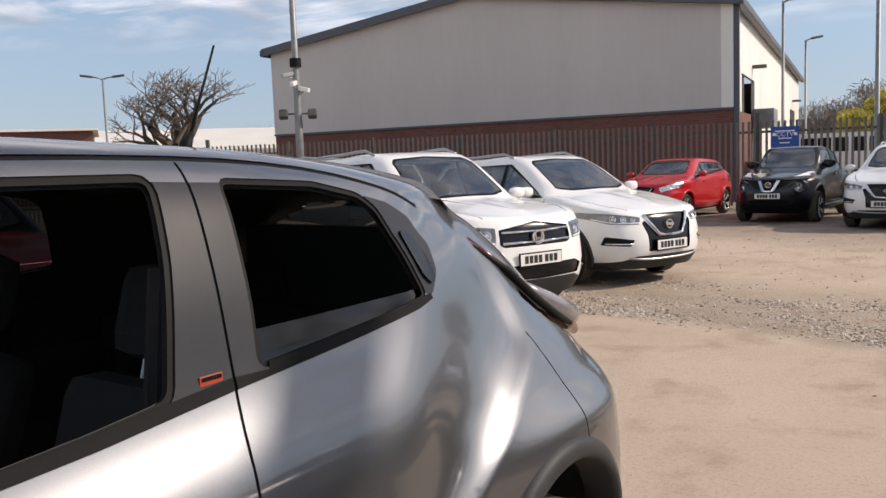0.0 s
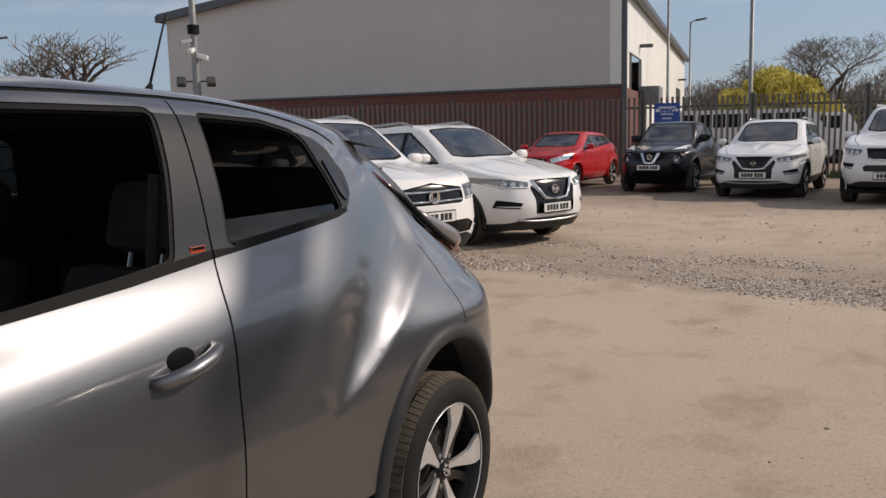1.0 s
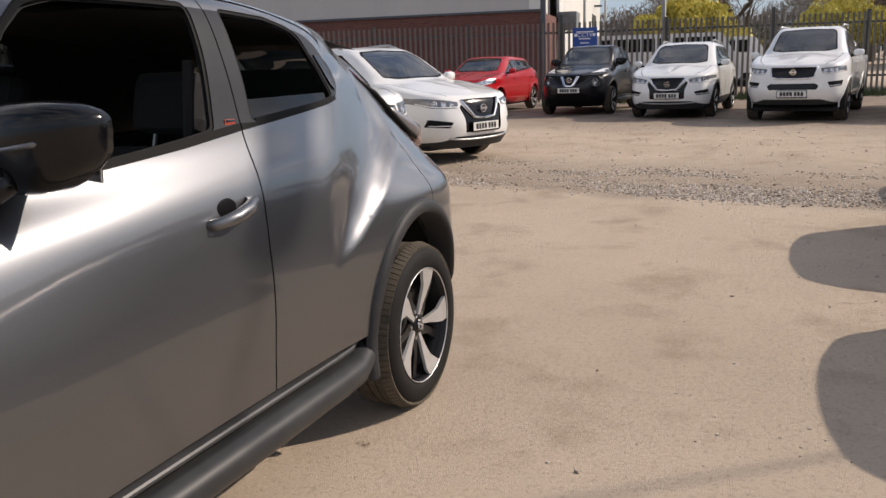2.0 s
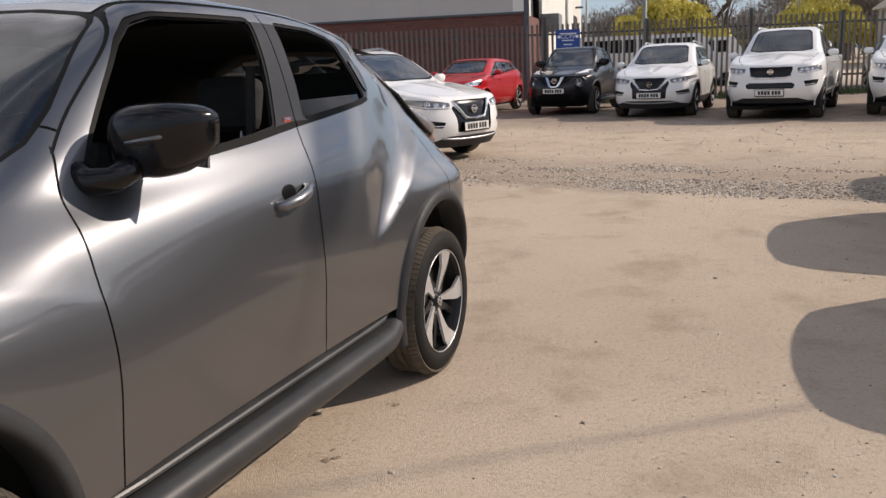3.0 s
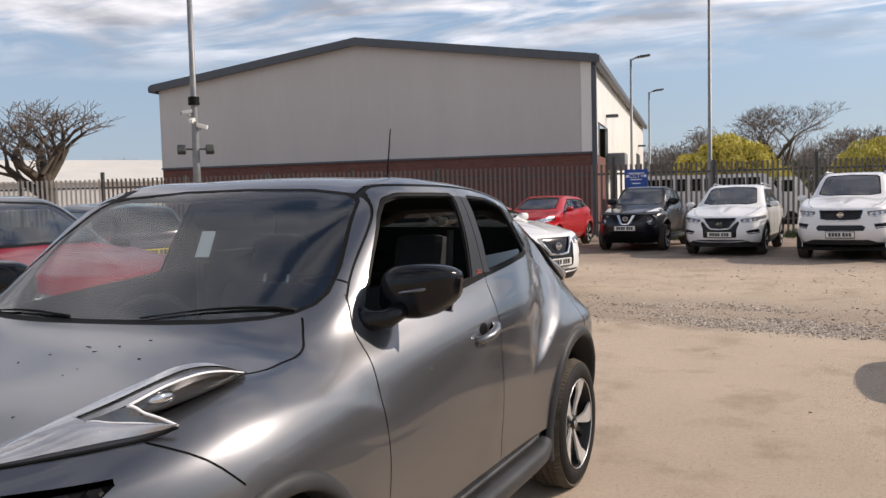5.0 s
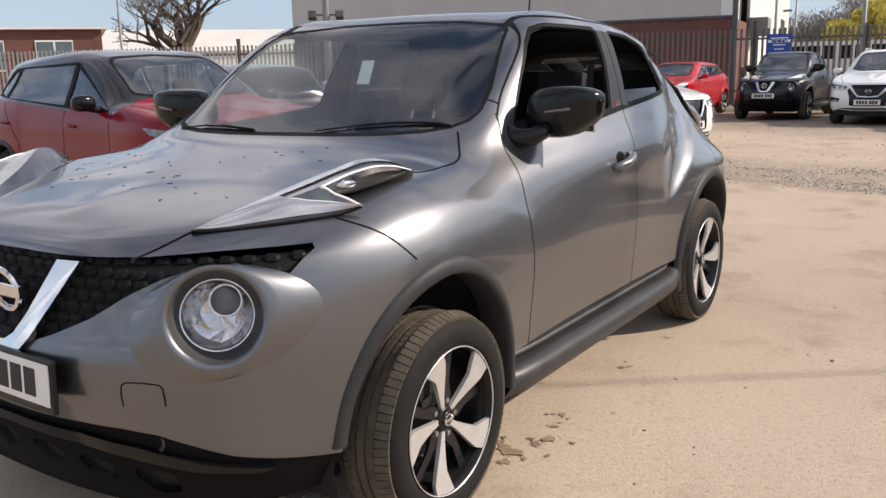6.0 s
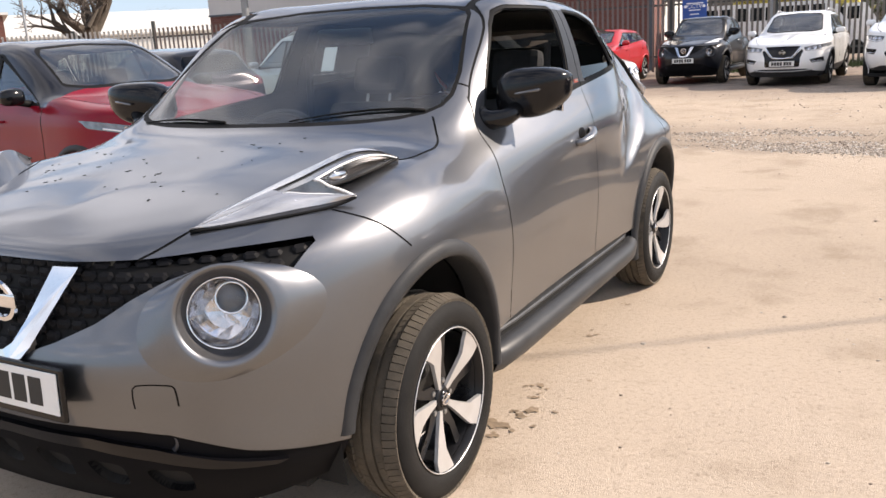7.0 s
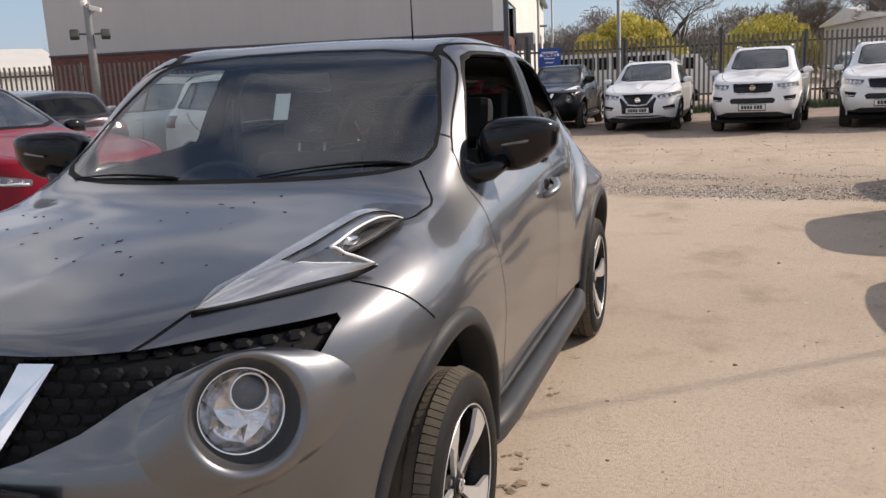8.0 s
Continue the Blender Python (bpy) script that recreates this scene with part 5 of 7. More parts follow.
def interior(car, near):
    def seat(x, y, z, s=1.0):
        bv = bmesh.new()
        box(bv, (x - .25, y - .26, z), (x + .25, y + .24, z + .14), .05)
        cushion = part("seat", bv, CLOTH, car, smooth=False)
        bv = bmesh.new()
        box(bv, (-.24, -.06, 0), (.24, .07, .62 * s), .06, pose(x, y + .26, z + .08, -16))
        part("backrest", bv, CLOTH, cushion)
        bv = bmesh.new()
        box(bv, (-.125, -.05, .66 * s), (.125, .05, .86 * s), .045, pose(x, y + .26, z + .08, -16))
        part("headrest", bv, CLOTH, cushion)
        for k in (-.06, .06):
            bv = bmesh.new()
            tube(bv, [(x + k, y + .42, z + .62 * s), (x + k, y + .46, z + .76 * s)], .007, 6)
            part("headrest_post", bv, SATIN_METAL, cushion)
    seat(.36, -1.25, .46)
    seat(-.36, -1.25, .46)
    bv = bmesh.new()
    box(bv, (-.60, -.52, .46), (.60, -.05, .60), .05)
    bench = part("rear_bench", bv, CLOTH, car)
    bv = bmesh.new()
    box(bv, (-.60, -.05, 0), (.60, .06, .60), .05, pose(0, .0, .52, -20))
    part("bench_back", bv, CLOTH, bench)
    for x in (-.38, .38):
        bv = bmesh.new()
        box(bv, (-.11, -.04, .60), (.11, .04, .74), .035, pose(x, 0, .52, -20))
        part("headrest", bv, CLOTH, bench)
    bv = bmesh.new()
    prof = [(-2.12, 1.10), (-1.95, 1.11), (-1.78, 1.075), (-1.70, .98), (-1.74, .72), (-2.1, .55)]
    rows = [[bv.verts.new((x, y, z)) for y, z in prof] for x in (-.64, .64)]
    for j in range(len(prof) - 1):
        bv.faces.new((rows[0][j], rows[0][j + 1], rows[1][j + 1], rows[1][j]))
    bmesh.ops.recalc_face_normals(bv, faces=bv.faces)
    dash = part("dashboard", bv, DASH, car)
    bv = bmesh.new()
    lathe(bv, [(.014 * math.cos(a), .175 + .014 * math.sin(a)) for a in [2 * math.pi * k / 8 for k in range(8)]], 28, pose(-.36, -1.58, 1.0, 0, 0, 90) @ pose(0, 0, 0, 0, 25, 0), close=True)
    box(bv, (-.14, -.02, -.03), (.14, .02, .04), .015, pose(-.36, -1.585, 1.0, -25))
    part("steering_wheel", bv, DASH, car)
    # dark lining below the glass, so that no daylight shows through the panels
    prof = [(.72, .42), (.76, .75), (.735, 1.0), (.69, 1.135)]
    for s in (1, -1):
        bv = bmesh.new()
        rows = [[bv.verts.new((s * x * (1 if y < -.3 else .92), y, z + .03 * (y + 1.9) * (z > 1.1) * .6)) for x, z in prof] for y in (-1.92, -1.5, -1.0, -.5, -.22)]
        for p, q in zip(rows, rows[1:]):
            for j in range(len(p) - 1):
                bv.faces.new((p[j], p[j + 1], q[j + 1], q[j]))
        part("door_lining", bv, DASH, car)
    bv = bmesh.new()
    box(bv, (-.72, -2.0, .40), (.72, .35, .44))
    part("carpet", bv, CLOTH, car)
    bv = bmesh.new()
    box(bv, (-.66, -2.02, .42), (.66, -1.98, 1.08))
    part("bulkhead", bv, DASH, car)
    bv = bmesh.new()
    box(bv, (-.45, .22, .42), (.45, .26, 1.36))
    part("tailgate_lining", bv, DASH, car)
    for s in (1, -1):
        bv = bmesh.new()
        box(bv, (s * .50, -.30, .42), (s * .56, .24, 1.10), .01)
        part("wheel_box_lining", bv, DASH, car)
    bv = bmesh.new()
    nx, ys = 8, [-1.40, -1.2, -.9, -.5, -.1, .2]
    zs = [1.575, 1.595, 1.60, 1.575, 1.53, 1.485]
    rows = [[bv.verts.new((-.50 + 1.0 * i / nx, y, z - .02 - .035 * (2 * i / nx - 1) ** 2)) for i in range(nx + 1)] for y, z in zip(ys, zs)]
    for p, q in zip(rows, rows[1:]):
        for j in range(nx):
            bv.faces.new((p[j], p[j + 1], q[j + 1], q[j]))
    part("headlining", bv, TRIM_GREY, car)
    if near:
        bv = bmesh.new()
        box(bv, (-.11, -.012, -.035), (.11, .012, .035), .012, pose(0, -1.62, 1.47, 8))
        part("rear_view_mirror", bv, GLOSS_BLACK, car)
        bv = bmesh.new()
        box(bv, (-.024, -.001, -.055), (.024, .001, .055), 0, pose(-.04, -1.68, 1.385, -30, 0, 6))
        part("hang_tag", bv, PAPER, car, "white paper tag hung from the mirror")
        for x in (.60, -.60):
            bv = bmesh.new()
            tube(bv, [(x, -.98, 1.40), (x * .99, -1.0, 1.2), (x * .98, -1.02, .8), (x * .95, -1.05, .5)], .016, 6)
            part("seat_belt", bv, CLOTH, car)


AERIAL_Y = -0.42


# ---- other cars: one set of lines, scaled by each car's own measures ----
def car_lines(p):
    """p: front, tail (y, rear axle at 0), base (wheelbase), half, belt, nose, cowl (y, z), top (y), roof, rear (y of the roof's end), roof_half, deck."""
    hw, yf, ye, wb = p["half"], p["front"], p["tail"], p["base"]
    nose, belt, roof = p["nose"], p["belt"], p["roof"]
    cy, cz = p["cowl"]
    ty, ry, rh = p["top"], p["rear"], p["roof_half"]
    rb = p.get("rise", 0.06)
    mid = (ty + ry) / 2
    ox = [0, .30 * hw, .58 * hw, .80 * hw, .93 * hw, hw, .998 * hw, .985 * hw, .978 * hw, .978 * hw, .982 * hw, .995 * hw, hw, .97 * hw, .85 * hw, .5 * hw, 0]
    oy = [yf, yf + .012, yf + .06, yf + .18, yf + .42, -wb - .06, -wb + .36, cy + .18, ty, mid, ry - .75, -.30, .05, ye - .34, ye - .10, ye - .02, ye]
    oy[10] = min(oy[10], -.45); oy[9] = (oy[8] + oy[10]) / 2
    o = np.stack([ox, oy], 1)
    ext = np.concatenate([[o[1] * (-1, 1)], o, [o[-2] * (-1, 1)]])
    tan = ext[2:] - ext[:-2]
    nrm = np.stack([-tan[:, 1], tan[:, 0]], 1)
    nrm /= np.linalg.norm(nrm, axis=1)[:, None]
    if nrm[8, 0] > 0:
        nrm = -nrm

    def blend(f, s, r):
        return [f] * 3 + [f * .7 + s * .3, f * .4 + s * .6] + [s] * 8 + [s * .6 + r * .4, s * .3 + r * .7, r, r]

    def level(z, inset):
        q = o + nrm * np.array(inset)[:, None]
        q[0, 0] = q[-1, 0] = 0
        return np.column_stack([q, z])
    sh = belt - .06
    low = p.get("low", 0.0)
    lines = [
        level(blend(.22 + low, .25 + low, .32 + low), blend(.12, .09, .10)),
        level(blend(.36 + low, .37 + low, .44 + low), blend(.03, .025, .03)),
        level(blend(.50 + low, .52 + low, .58 + low), blend(.0, .008, .0)),
        level(blend(.62 + low * .7, .68 + low * .6, .74 + low * .6), blend(.01, .0, .01)),
        level(blend(nose - .16, sh - .18, sh - .12), blend(.04, .008, .02)),
        level(blend(nose - .06, sh, sh), blend(.075, .022, .04)),
    ]
    top_z = [nose, nose, nose + .005, nose + .02, nose + .05, cz - .07, cz - .02, belt, belt + rb * .25, belt + rb * .5, belt + rb * .75, belt + rb, belt + rb, belt + rb * .6, belt, belt - .02, belt - .02]
    ins = blend(.12, .05, .06)
    ins[5] = ins[6] = .085; ins[11] = .065; ins[12] = .085; ins[13] = .09
    l6 = level(top_z, ins)
    lines.append(l6)
    spine_y = [yf + .34, yf + .42, yf + .55, yf + .72, (yf + cy) / 2 + .22, cy - .28, cy - .04, cy * .62 + ty * .38, ty + .02, mid, ry - .45, ry - .18, ry, ry + (ye - ry) * .35, ry + (ye - ry) * .55, ry + (ye - ry) * .72, ry + (ye - ry) * .8]
    fz = lambda y: nose + .035 + (cz + .03 - nose - .035) * min(1, max(0, (y - yf - .2) / (cy - yf - .2))) ** .8
    spine_z = [fz(y) for y in spine_y[:6]] + [cz + .035, cz + .04 + (roof - cz - .04) * .42, roof - .015, roof, roof - .012, roof - .03, roof - .065,
               roof - .065 - (roof - belt) * .30, roof - .065 - (roof - belt) * .5, belt + .12, belt + .07]
    sp = np.column_stack([np.zeros(17), spine_y, spine_z])
    rail = np.array([
        *[l6[i] * (1 - .62) + sp[i] * .62 + (0, 0, .012) for i in range(6)],
        (rh * .92, cy + .02, cz + .012), (rh * 1.04, cy * .66 + ty * .34, cz + (roof - cz) * .34), (rh, ty - .03, roof - .055), (rh, mid, roof - .045), (rh * .985, ry - .5, roof - .06), (rh * .96, ry - .2, roof - .085), (rh * .92, ry - .02, roof - .13),
        (rh * .9, ry + (ye - ry) * .42, roof - .14 - (roof - belt) * .32), (rh * .88, ry + (ye - ry) * .6, belt + .15), (rh * .55, ry + (ye - ry) * .78, belt + .10), (0, ry + (ye - ry) * .86, belt + .05)])
    l7 = l6 * .52 + rail * .48
    l7[7:13, 0] += .012
    l9 = rail * .48 + sp * .52
    l9[:, 2] += .014
    l9[0, 0] = l9[-1, 0] = l7[0, 0] = l7[-1, 0] = rail[0, 0] = rail[-1, 0] = 0
    return lines + [l6, l7, rail, l9, sp][1:]


def build_car(name, label, p, mat, group="", roof_mat=None, trim=BLACK_PLASTIC, glassy=None, nu=5, nv=4):
    car = thing(name, label, "car", group)
    glassy = glassy or GLASS_CAR
    grid = loft(car_lines(p), nu, nv)
    bm = shell(grid)
    bm.faces.layers.int.new("tag")
    at = caster(bm)
    hw, yf, ye, wb = p["half"], p["front"], p["tail"], p["base"]
    nose, belt, roof, rb = p["nose"], p["belt"], p["roof"], p.get("rise", .06)
    cy, cz = p["cowl"]
    ty, ry, rh = p["top"], p["rear"], p["roof_half"]
    R, rim, width = p.get("wheel", (.345, .235, .225))
    bl = lambda y: belt + rb * min(1, max(0, (y - cy) / (-cy)))
    zt = lambda y: roof - .115 - .05 * max(0, (y - (ry - .6)) / .6)
    if roof_mat:
        cut(bm, [(-hw, cy - .02), (hw, cy - .02), (hw, ye), (-hw, ye)], TOP, ROOF, lambda c, n: c.z > bl(c.y) + .01 and c.y > cy + .05, over=(BODY,))
    # side glass in three lights
    b1, b2 = cy * .42 + ry * .58 - .55, ry - .42
    b1 = p.get("bpillar", b1)
    f0 = cy + .22
    wins = [[(f0, bl(f0) + .035), (ty + .10, zt(ty)), (b1 - .035, zt(b1)), (b1 - .03, bl(b1) + .03)],
            [(b1 + .035, bl(b1) + .03), (b1 + .03, zt(b1)), (b2 - .06, zt(b2 - .06)), (b2 + .02, bl(b2) + .04)]]
    if p.get("lights", 3) == 3:
        wins.append([(b2 + .06, bl(b2) + .045), (b2 - .01, zt(b2) - .01), (b2 + .12, zt(b2 + .1) - .03), (b2 + .36, bl(b2) + .09)])
    dark = [(f0 - .05, bl(f0) + .012), (ty + .06, zt(ty) + .022), (b2 + .12, zt(b2 + .1) + .012), (b2 + .42, bl(b2) + .085), (b2 + .34, bl(b2) + .055), (b1, bl(b1) + .006)]
    cut(bm, rounded(dark, .03), SIDE, PILLAR, SIDE_OK)
    for w in wins:
        cut(bm, rounded(w, .02, 2), SIDE, WIN_F, SIDE_OK)
    scr_ok = lambda c, n: cy - .1 < c.y < ty + .15 and n.y < -.2
    cut(bm, rounded([(-.05, cz + .055), (rh * .7, cz + .045), (rh * 1.02, cz + .075), (rh * .90, roof - .10), (rh * .78, roof - .055), (-.05, roof - .03)], .03), FRONT, SCREEN_EDGE, scr_ok)
    cut(bm, rounded([(-.05, cz + .075), (rh * .7, cz + .068), (rh * .98, cz + .095), (rh * .865, roof - .115), (rh * .75, roof - .072), (-.05, roof - .045)], .03), FRONT, SCREEN, scr_ok)
    cut(bm, rounded([(-.05, roof - .12), (rh * .75, roof - .14), (rh * .88, belt + .26), (rh * .82, belt + .17), (-.05, belt + .15)], .03), FRONT, REAR_SCREEN, lambda c, n: c.y > ry - .3 and n.y > .15)
    nose_ok = lambda c, n: c.y < yf + .9 and n.y < -.08
    cut(bm, rounded([(-.05, nose - .03), *p["grille"], (-.05, p["grille"][-1][1])], .012), FRONT, GRILLE, nose_ok)
    cut(bm, rounded(p["lamp"], .012), FRONT, LAMP_TOP, nose_ok)
    for hole in p.get("intake", ()):
        cut(bm, rounded(list(hole), .012), FRONT, VEE, nose_ok)
    lowz = p.get("lower", .40)
    cut(bm, [(-.05, lowz), (hw * .55, lowz), (hw * .72, lowz - .05), (hw * 1.02, lowz - .10), (hw * 1.02, .1), (-.05, .1)], FRONT, LOWER, lambda c, n: c.y < yf + .6)
    for fog in p.get("fog", ()):
        cut(bm, rounded(list(fog), .01), FRONT, LAMP_HOLE, nose_ok)
    tl = p.get("tail_lamp", [(hw * .62, belt - .02), (hw * .99, belt + .02), (hw * .99, belt - .16), (hw * .66, belt - .14)])
    cut(bm, rounded(tl, .02), FRONT, REAR_LAMP, lambda c, n: c.y > ye - .55 and n.y > .02)
    cut(bm, [(hw * 1.02, .50), (-.05, .50), (-.05, .1), (hw * 1.02, .1)], FRONT, FENDER, lambda c, n: c.y > ye - .5)
    if p.get("clad", True):
        cut(bm, [(-wb, .40), (0, .40), (0, .1), (-wb, .1)], SIDE, LOWER, SIDE_OK, over=(BODY,))
    for yc in (-wb, 0.0):
        cut(bm, ring_pts(yc, R + .01, R + .055, n=28), SIDE, VOID, lambda c, n: c.x > .35)
        cut(bm, [(yc - R - .05, R), (yc + R + .05, R), (yc + R + .06, 0), (yc - R - .06, 0)], SIDE, VOID, lambda c, n: c.x > .45)
    seams = [[(b1, zt(b1) + .03), (b1, .36)], [(cy + .12, bl(cy) + .03), (cy + .10, .36)], [(b2 + .05, bl(b2)), (-.38, .75), (-.46, .36)]]
    for s in seams:
        cut(bm, strip(s, .012), SIDE, SEAM, SIDE_OK, over=(BODY, LOWER))
    cut(bm, strip(smooth_line([(hw * .60, yf + .2), (hw * .72, yf + .5), (hw * .80, cy - .25), (hw * .78, cy + .02)], 3), .012), TOP, SEAM, lambda c, n: n.z > .2 and c.z > nose - .05, over=(BODY,))
    bm.normal_update(); bm.verts.index_update()
    true_normals(bm, grid, at.tree)
    emit(bm, BODY, "body", mat, car)
    emit(bm, ROOF, "roof", roof_mat or mat, car, label="contrasting black roof" if roof_mat else "")
    emit(bm, SEAM, "shut_line", RUBBER, car, push=.003)
    emit(bm, PILLAR, "window_surround", RUBBER, car, both=False)
    emit(bm, WIN_F, "side_window", glassy, car, both=False, push=.008)
    emit(bm, SCREEN_EDGE, "screen_surround", RUBBER, car)
    emit(bm, SCREEN, "windscreen", glassy, car, push=.002)
    emit(bm, REAR_SCREEN, "rear_screen", GLASS_DARK, car, push=.002)
    emit(bm, GRILLE, "grille", GLOSS_BLACK, car, push=.02, rim=-.02)
    emit(bm, VEE, "lower_intake", GLOSS_BLACK, car, push=.015, rim=-.015)
    emit(bm, LAMP_TOP, "headlight", p.get("lamp_mat", REFLECTOR), car, both=False, push=-.003, rim=.02)
    emit(bm, LAMP_HOLE, "fog_recess", RUBBER, car, both=False, push=.012, rim=-.012)
    emit(bm, LOWER, "lower_cladding", trim, car, push=-.004, rim=.01)
    emit(bm, FENDER, "rear_valance", trim, car, push=-.004, rim=.01)
    emit(bm, REAR_LAMP, "rear_lamp", LAMP_RED, car, both=False, push=-.006, rim=.012)
    # bowls and a bright strip in the headlamps
    xs = sorted(q[0] for q in p["lamp"])
    x0, x1 = xs[0] + .03, xs[-1] - .10
    span = lambda x: [z for z in np.linspace(.3, 1.2, 181) if inside((x, z), list(p["lamp"]))]
    for s in (1, -1):
        pts = []
        for t in (.22, .55, .82):
            x = x0 + (x1 - x0) * t
            zs = span(x)
            if len(zs) < 3:
                continue
            h, n = at("front", x, (zs[0] + zs[-1]) / 2)
            nn = Vector((s * n.x, n.y, n.z))
            bv = bmesh.new()
            r = min(.05, (zs[-1] - zs[0]) * .36)
            lathe(bv, [(.006, r), (.004, r * .86), (.001, r * .55), (.008, r * .3), (.010, 0)], 14, Matrix.Translation((s * h.x, h.y, h.z)) @ nn.to_track_quat("X", "Z").to_matrix().to_4x4())
            part("lamp_bowl", bv, REFLECTOR, car, "bright bowl in the headlamp", smooth=True)
        for i in range(8):
            x = x0 + (xs[-1] - .05 - x0) * i / 7
            zs = span(x)
            if zs:
                h, n = at("front", x, zs[0] + .012)
                pts.append((s * h.x, h.y - .006, h.z))
        if len(pts) > 2:
            bv = bmesh.new()
            tube(bv, pts, .007, 6)
            part("running_light", bv, LED_TUBE, car, smooth=True)
    for hole in p.get("fog", ()):
        fx = [q[0] for q in hole]
        fz = [q[1] for q in hole]
        for s in (1, -1):
            pts = []
            for i in range(5):
                x = min(fx) + .03 + (max(fx) - min(fx) - .05) * i / 4
                h, n = at("front", x, min(fz) + .028)
                pts.append((s * h.x, h.y - .008, h.z + .01 * i / 4))
            bv = bmesh.new()
            tube(bv, pts, .009, 6)
            part("fog_trim", bv, CHROME, car, smooth=True)
    if p.get("skid"):
        bv = bmesh.new()
        pts = []
        for i in range(-8, 9):
            x = .60 * i / 8
            h, n = at("front", abs(x), p["skid"])
            pts.append((x, h.y - .012, p["skid"] + .03 * abs(i / 8) ** 3))
        tube(bv, pts, .016, 6)
        part("skid_trim", bv, SATIN_METAL, car, smooth=True)
    # bright bars on the grille
    for bar in p.get("bars", ()):
        bv = bmesh.new()
        for s in (1, -1):
            pts = []
            for x, z in bar:
                h, n = at("front", x, z)
                pts.append((s * x, h.y - .006, z))
            tube(bv, pts, p.get("bar_r", .010), 6)
        part("grille_bar", bv, CHROME, car, smooth=True)
    h, n = at("front", 0.0, p["badge_z"])
    bv = bmesh.new()
    br = p.get("badge_r", .055)
    lathe(bv, [(-.012, br), (-.022, br * .94), (-.022, br * .74), (-.012, br * .68)], 24, pose(0, h.y + .004, p["badge_z"], 0, 0, 90))
    if p.get("badge") == "bar":
        box(bv, (-br * 1.15, h.y - .024, p["badge_z"] - br * .26), (br * 1.15, h.y - .012, p["badge_z"] + br * .26), .002)
    else:
        for s in (1, -1):
            tube(bv, [(s * br * .55, h.y - .012, p["badge_z"] + br * .55), (s * br * .28, h.y - .012, p["badge_z"] - br * .6), (0, h.y - .012, p["badge_z"] - br * .05)], br * .13, 5)
    part("emblem", bv, CHROME, car)
    h, n = at("front", 0.0, p["plate_z"])
    plate(car, 0, h.y - .016, p["plate_z"], 0, PLATE_WHITE)
    plate(car, 0, ye + .012, p.get("rear_plate_z", .82), 180, PLATE_YELLOW)
    for s in (1, -1):
        for y in (-wb, 0.0):
            arch_band(at, y, R + .01, R + .045, R + .095, hw, trim if p.get("clad", True) else mat, car, s, -14, 194, 20, grow=.01)
            wheel_well(car, y, s, R + .06, hw - .38, hw - .03)
            add_wheel("far", car, hw - .125, y, s, turn=17 * s + 30 * (y < -1), radius=R, rim=rim, width=width)
        bv = bmesh.new()
        bmesh.ops.create_uvsphere(bv, u_segments=14, v_segments=10, radius=1.0)
        for v in bv.verts:
            v.co = [math.copysign(abs(c) ** .7, c) for c in v.co]
        my = cy + .33
        mx = at("side", my, bl(my) + .02, hw)[0].x
        bmesh.ops.transform(bv, matrix=Matrix.Translation((s * (mx + .14), my, belt + .10)) @ Matrix.Diagonal((.100, .065, .066, 1)), verts=bv.verts)
        mir = part("door_mirror", bv, p.get("mirror", mat), car, smooth=True)
        bv = bmesh.new()
        tube(bv, [(s * (mx - .02), my, belt + .035), (s * (mx + .10), my + .01, belt + .06)], .028, 8)
        part("mirror_foot", bv, RUBBER, mir, smooth=True)
        for hy in (b1 - .16, b2 - .02):
            h, n = at("side", hy, belt - .10, hw)
            bv = bmesh.new()
            tube(bv, [(s * (h.x - .01), hy - .09, belt - .10), (s * (h.x + .025), hy - .06, belt - .098), (s * (h.x + .025), hy + .05, belt - .094), (s * (h.x - .01), hy + .08, belt - .092)], .012, 6)
            part("door_handle", bv, p.get("handle", mat), car, smooth=True)
        if p.get("rails"):
            bv = bmesh.new()
            pts = []
            for i in range(9):
                y = ty + .12 + (ry - ty - .2) * i / 8
                h, n = at("top", rh * .93, y)
                pts.append((s * rh * .93, y, h.z + (.05 if 0 < i < 8 else .0)))
            tube(bv, pts, .017, 8)
            part("roof_rail", bv, p["rails"], car, smooth=True)
    bv = bmesh.new()
    box(bv, (-hw + .14, yf + .35, .20), (hw - .14, ye - .25, .27), .02)
    part("floor_pan", bv, DARK_VOID, car)
    # dark cabin
    bv = bmesh.new()
    box(bv, (-hw + .16, cy + .10, .30), (hw - .16, ry + .10, belt - .06), .03)
    part("cabin_lining", bv, DASH, car)
    for x in (-.36, .36):
        for y in (b1 - .42, b1 + .52):
            bv = bmesh.new()
            box(bv, (-.23, -.06, 0), (.23, .06, .52), .05, pose(x, y + .2, belt - .42, -14))
            box(bv, (-.12, -.045, .54), (.12, .045, .70), .04, pose(x, y + .2, belt - .42, -14))
            part("seat_back", bv, CLOTH, car)
    bm.free()
    return car


def spec(front, tail, base, half, roof, belt, nose, cowl, top, rear, roof_half, **more):
    p = dict(front=front, tail=tail, base=base, half=half, roof=roof, belt=belt, nose=nose, cowl=cowl, top=top, rear=rear, roof_half=roof_half)
    hw = half
    p.update(grille=[(hw * .40, nose - .02), (hw * .30, nose - .22), (hw * .16, nose - .28)],
             lamp=[(hw * .46, nose - .05), (hw * .97, nose + .07), (hw * .95, nose - .05), (hw * .50, nose - .13)],
             badge_z=nose - .13, plate_z=nose - .36)
    p.update(more)
    return p


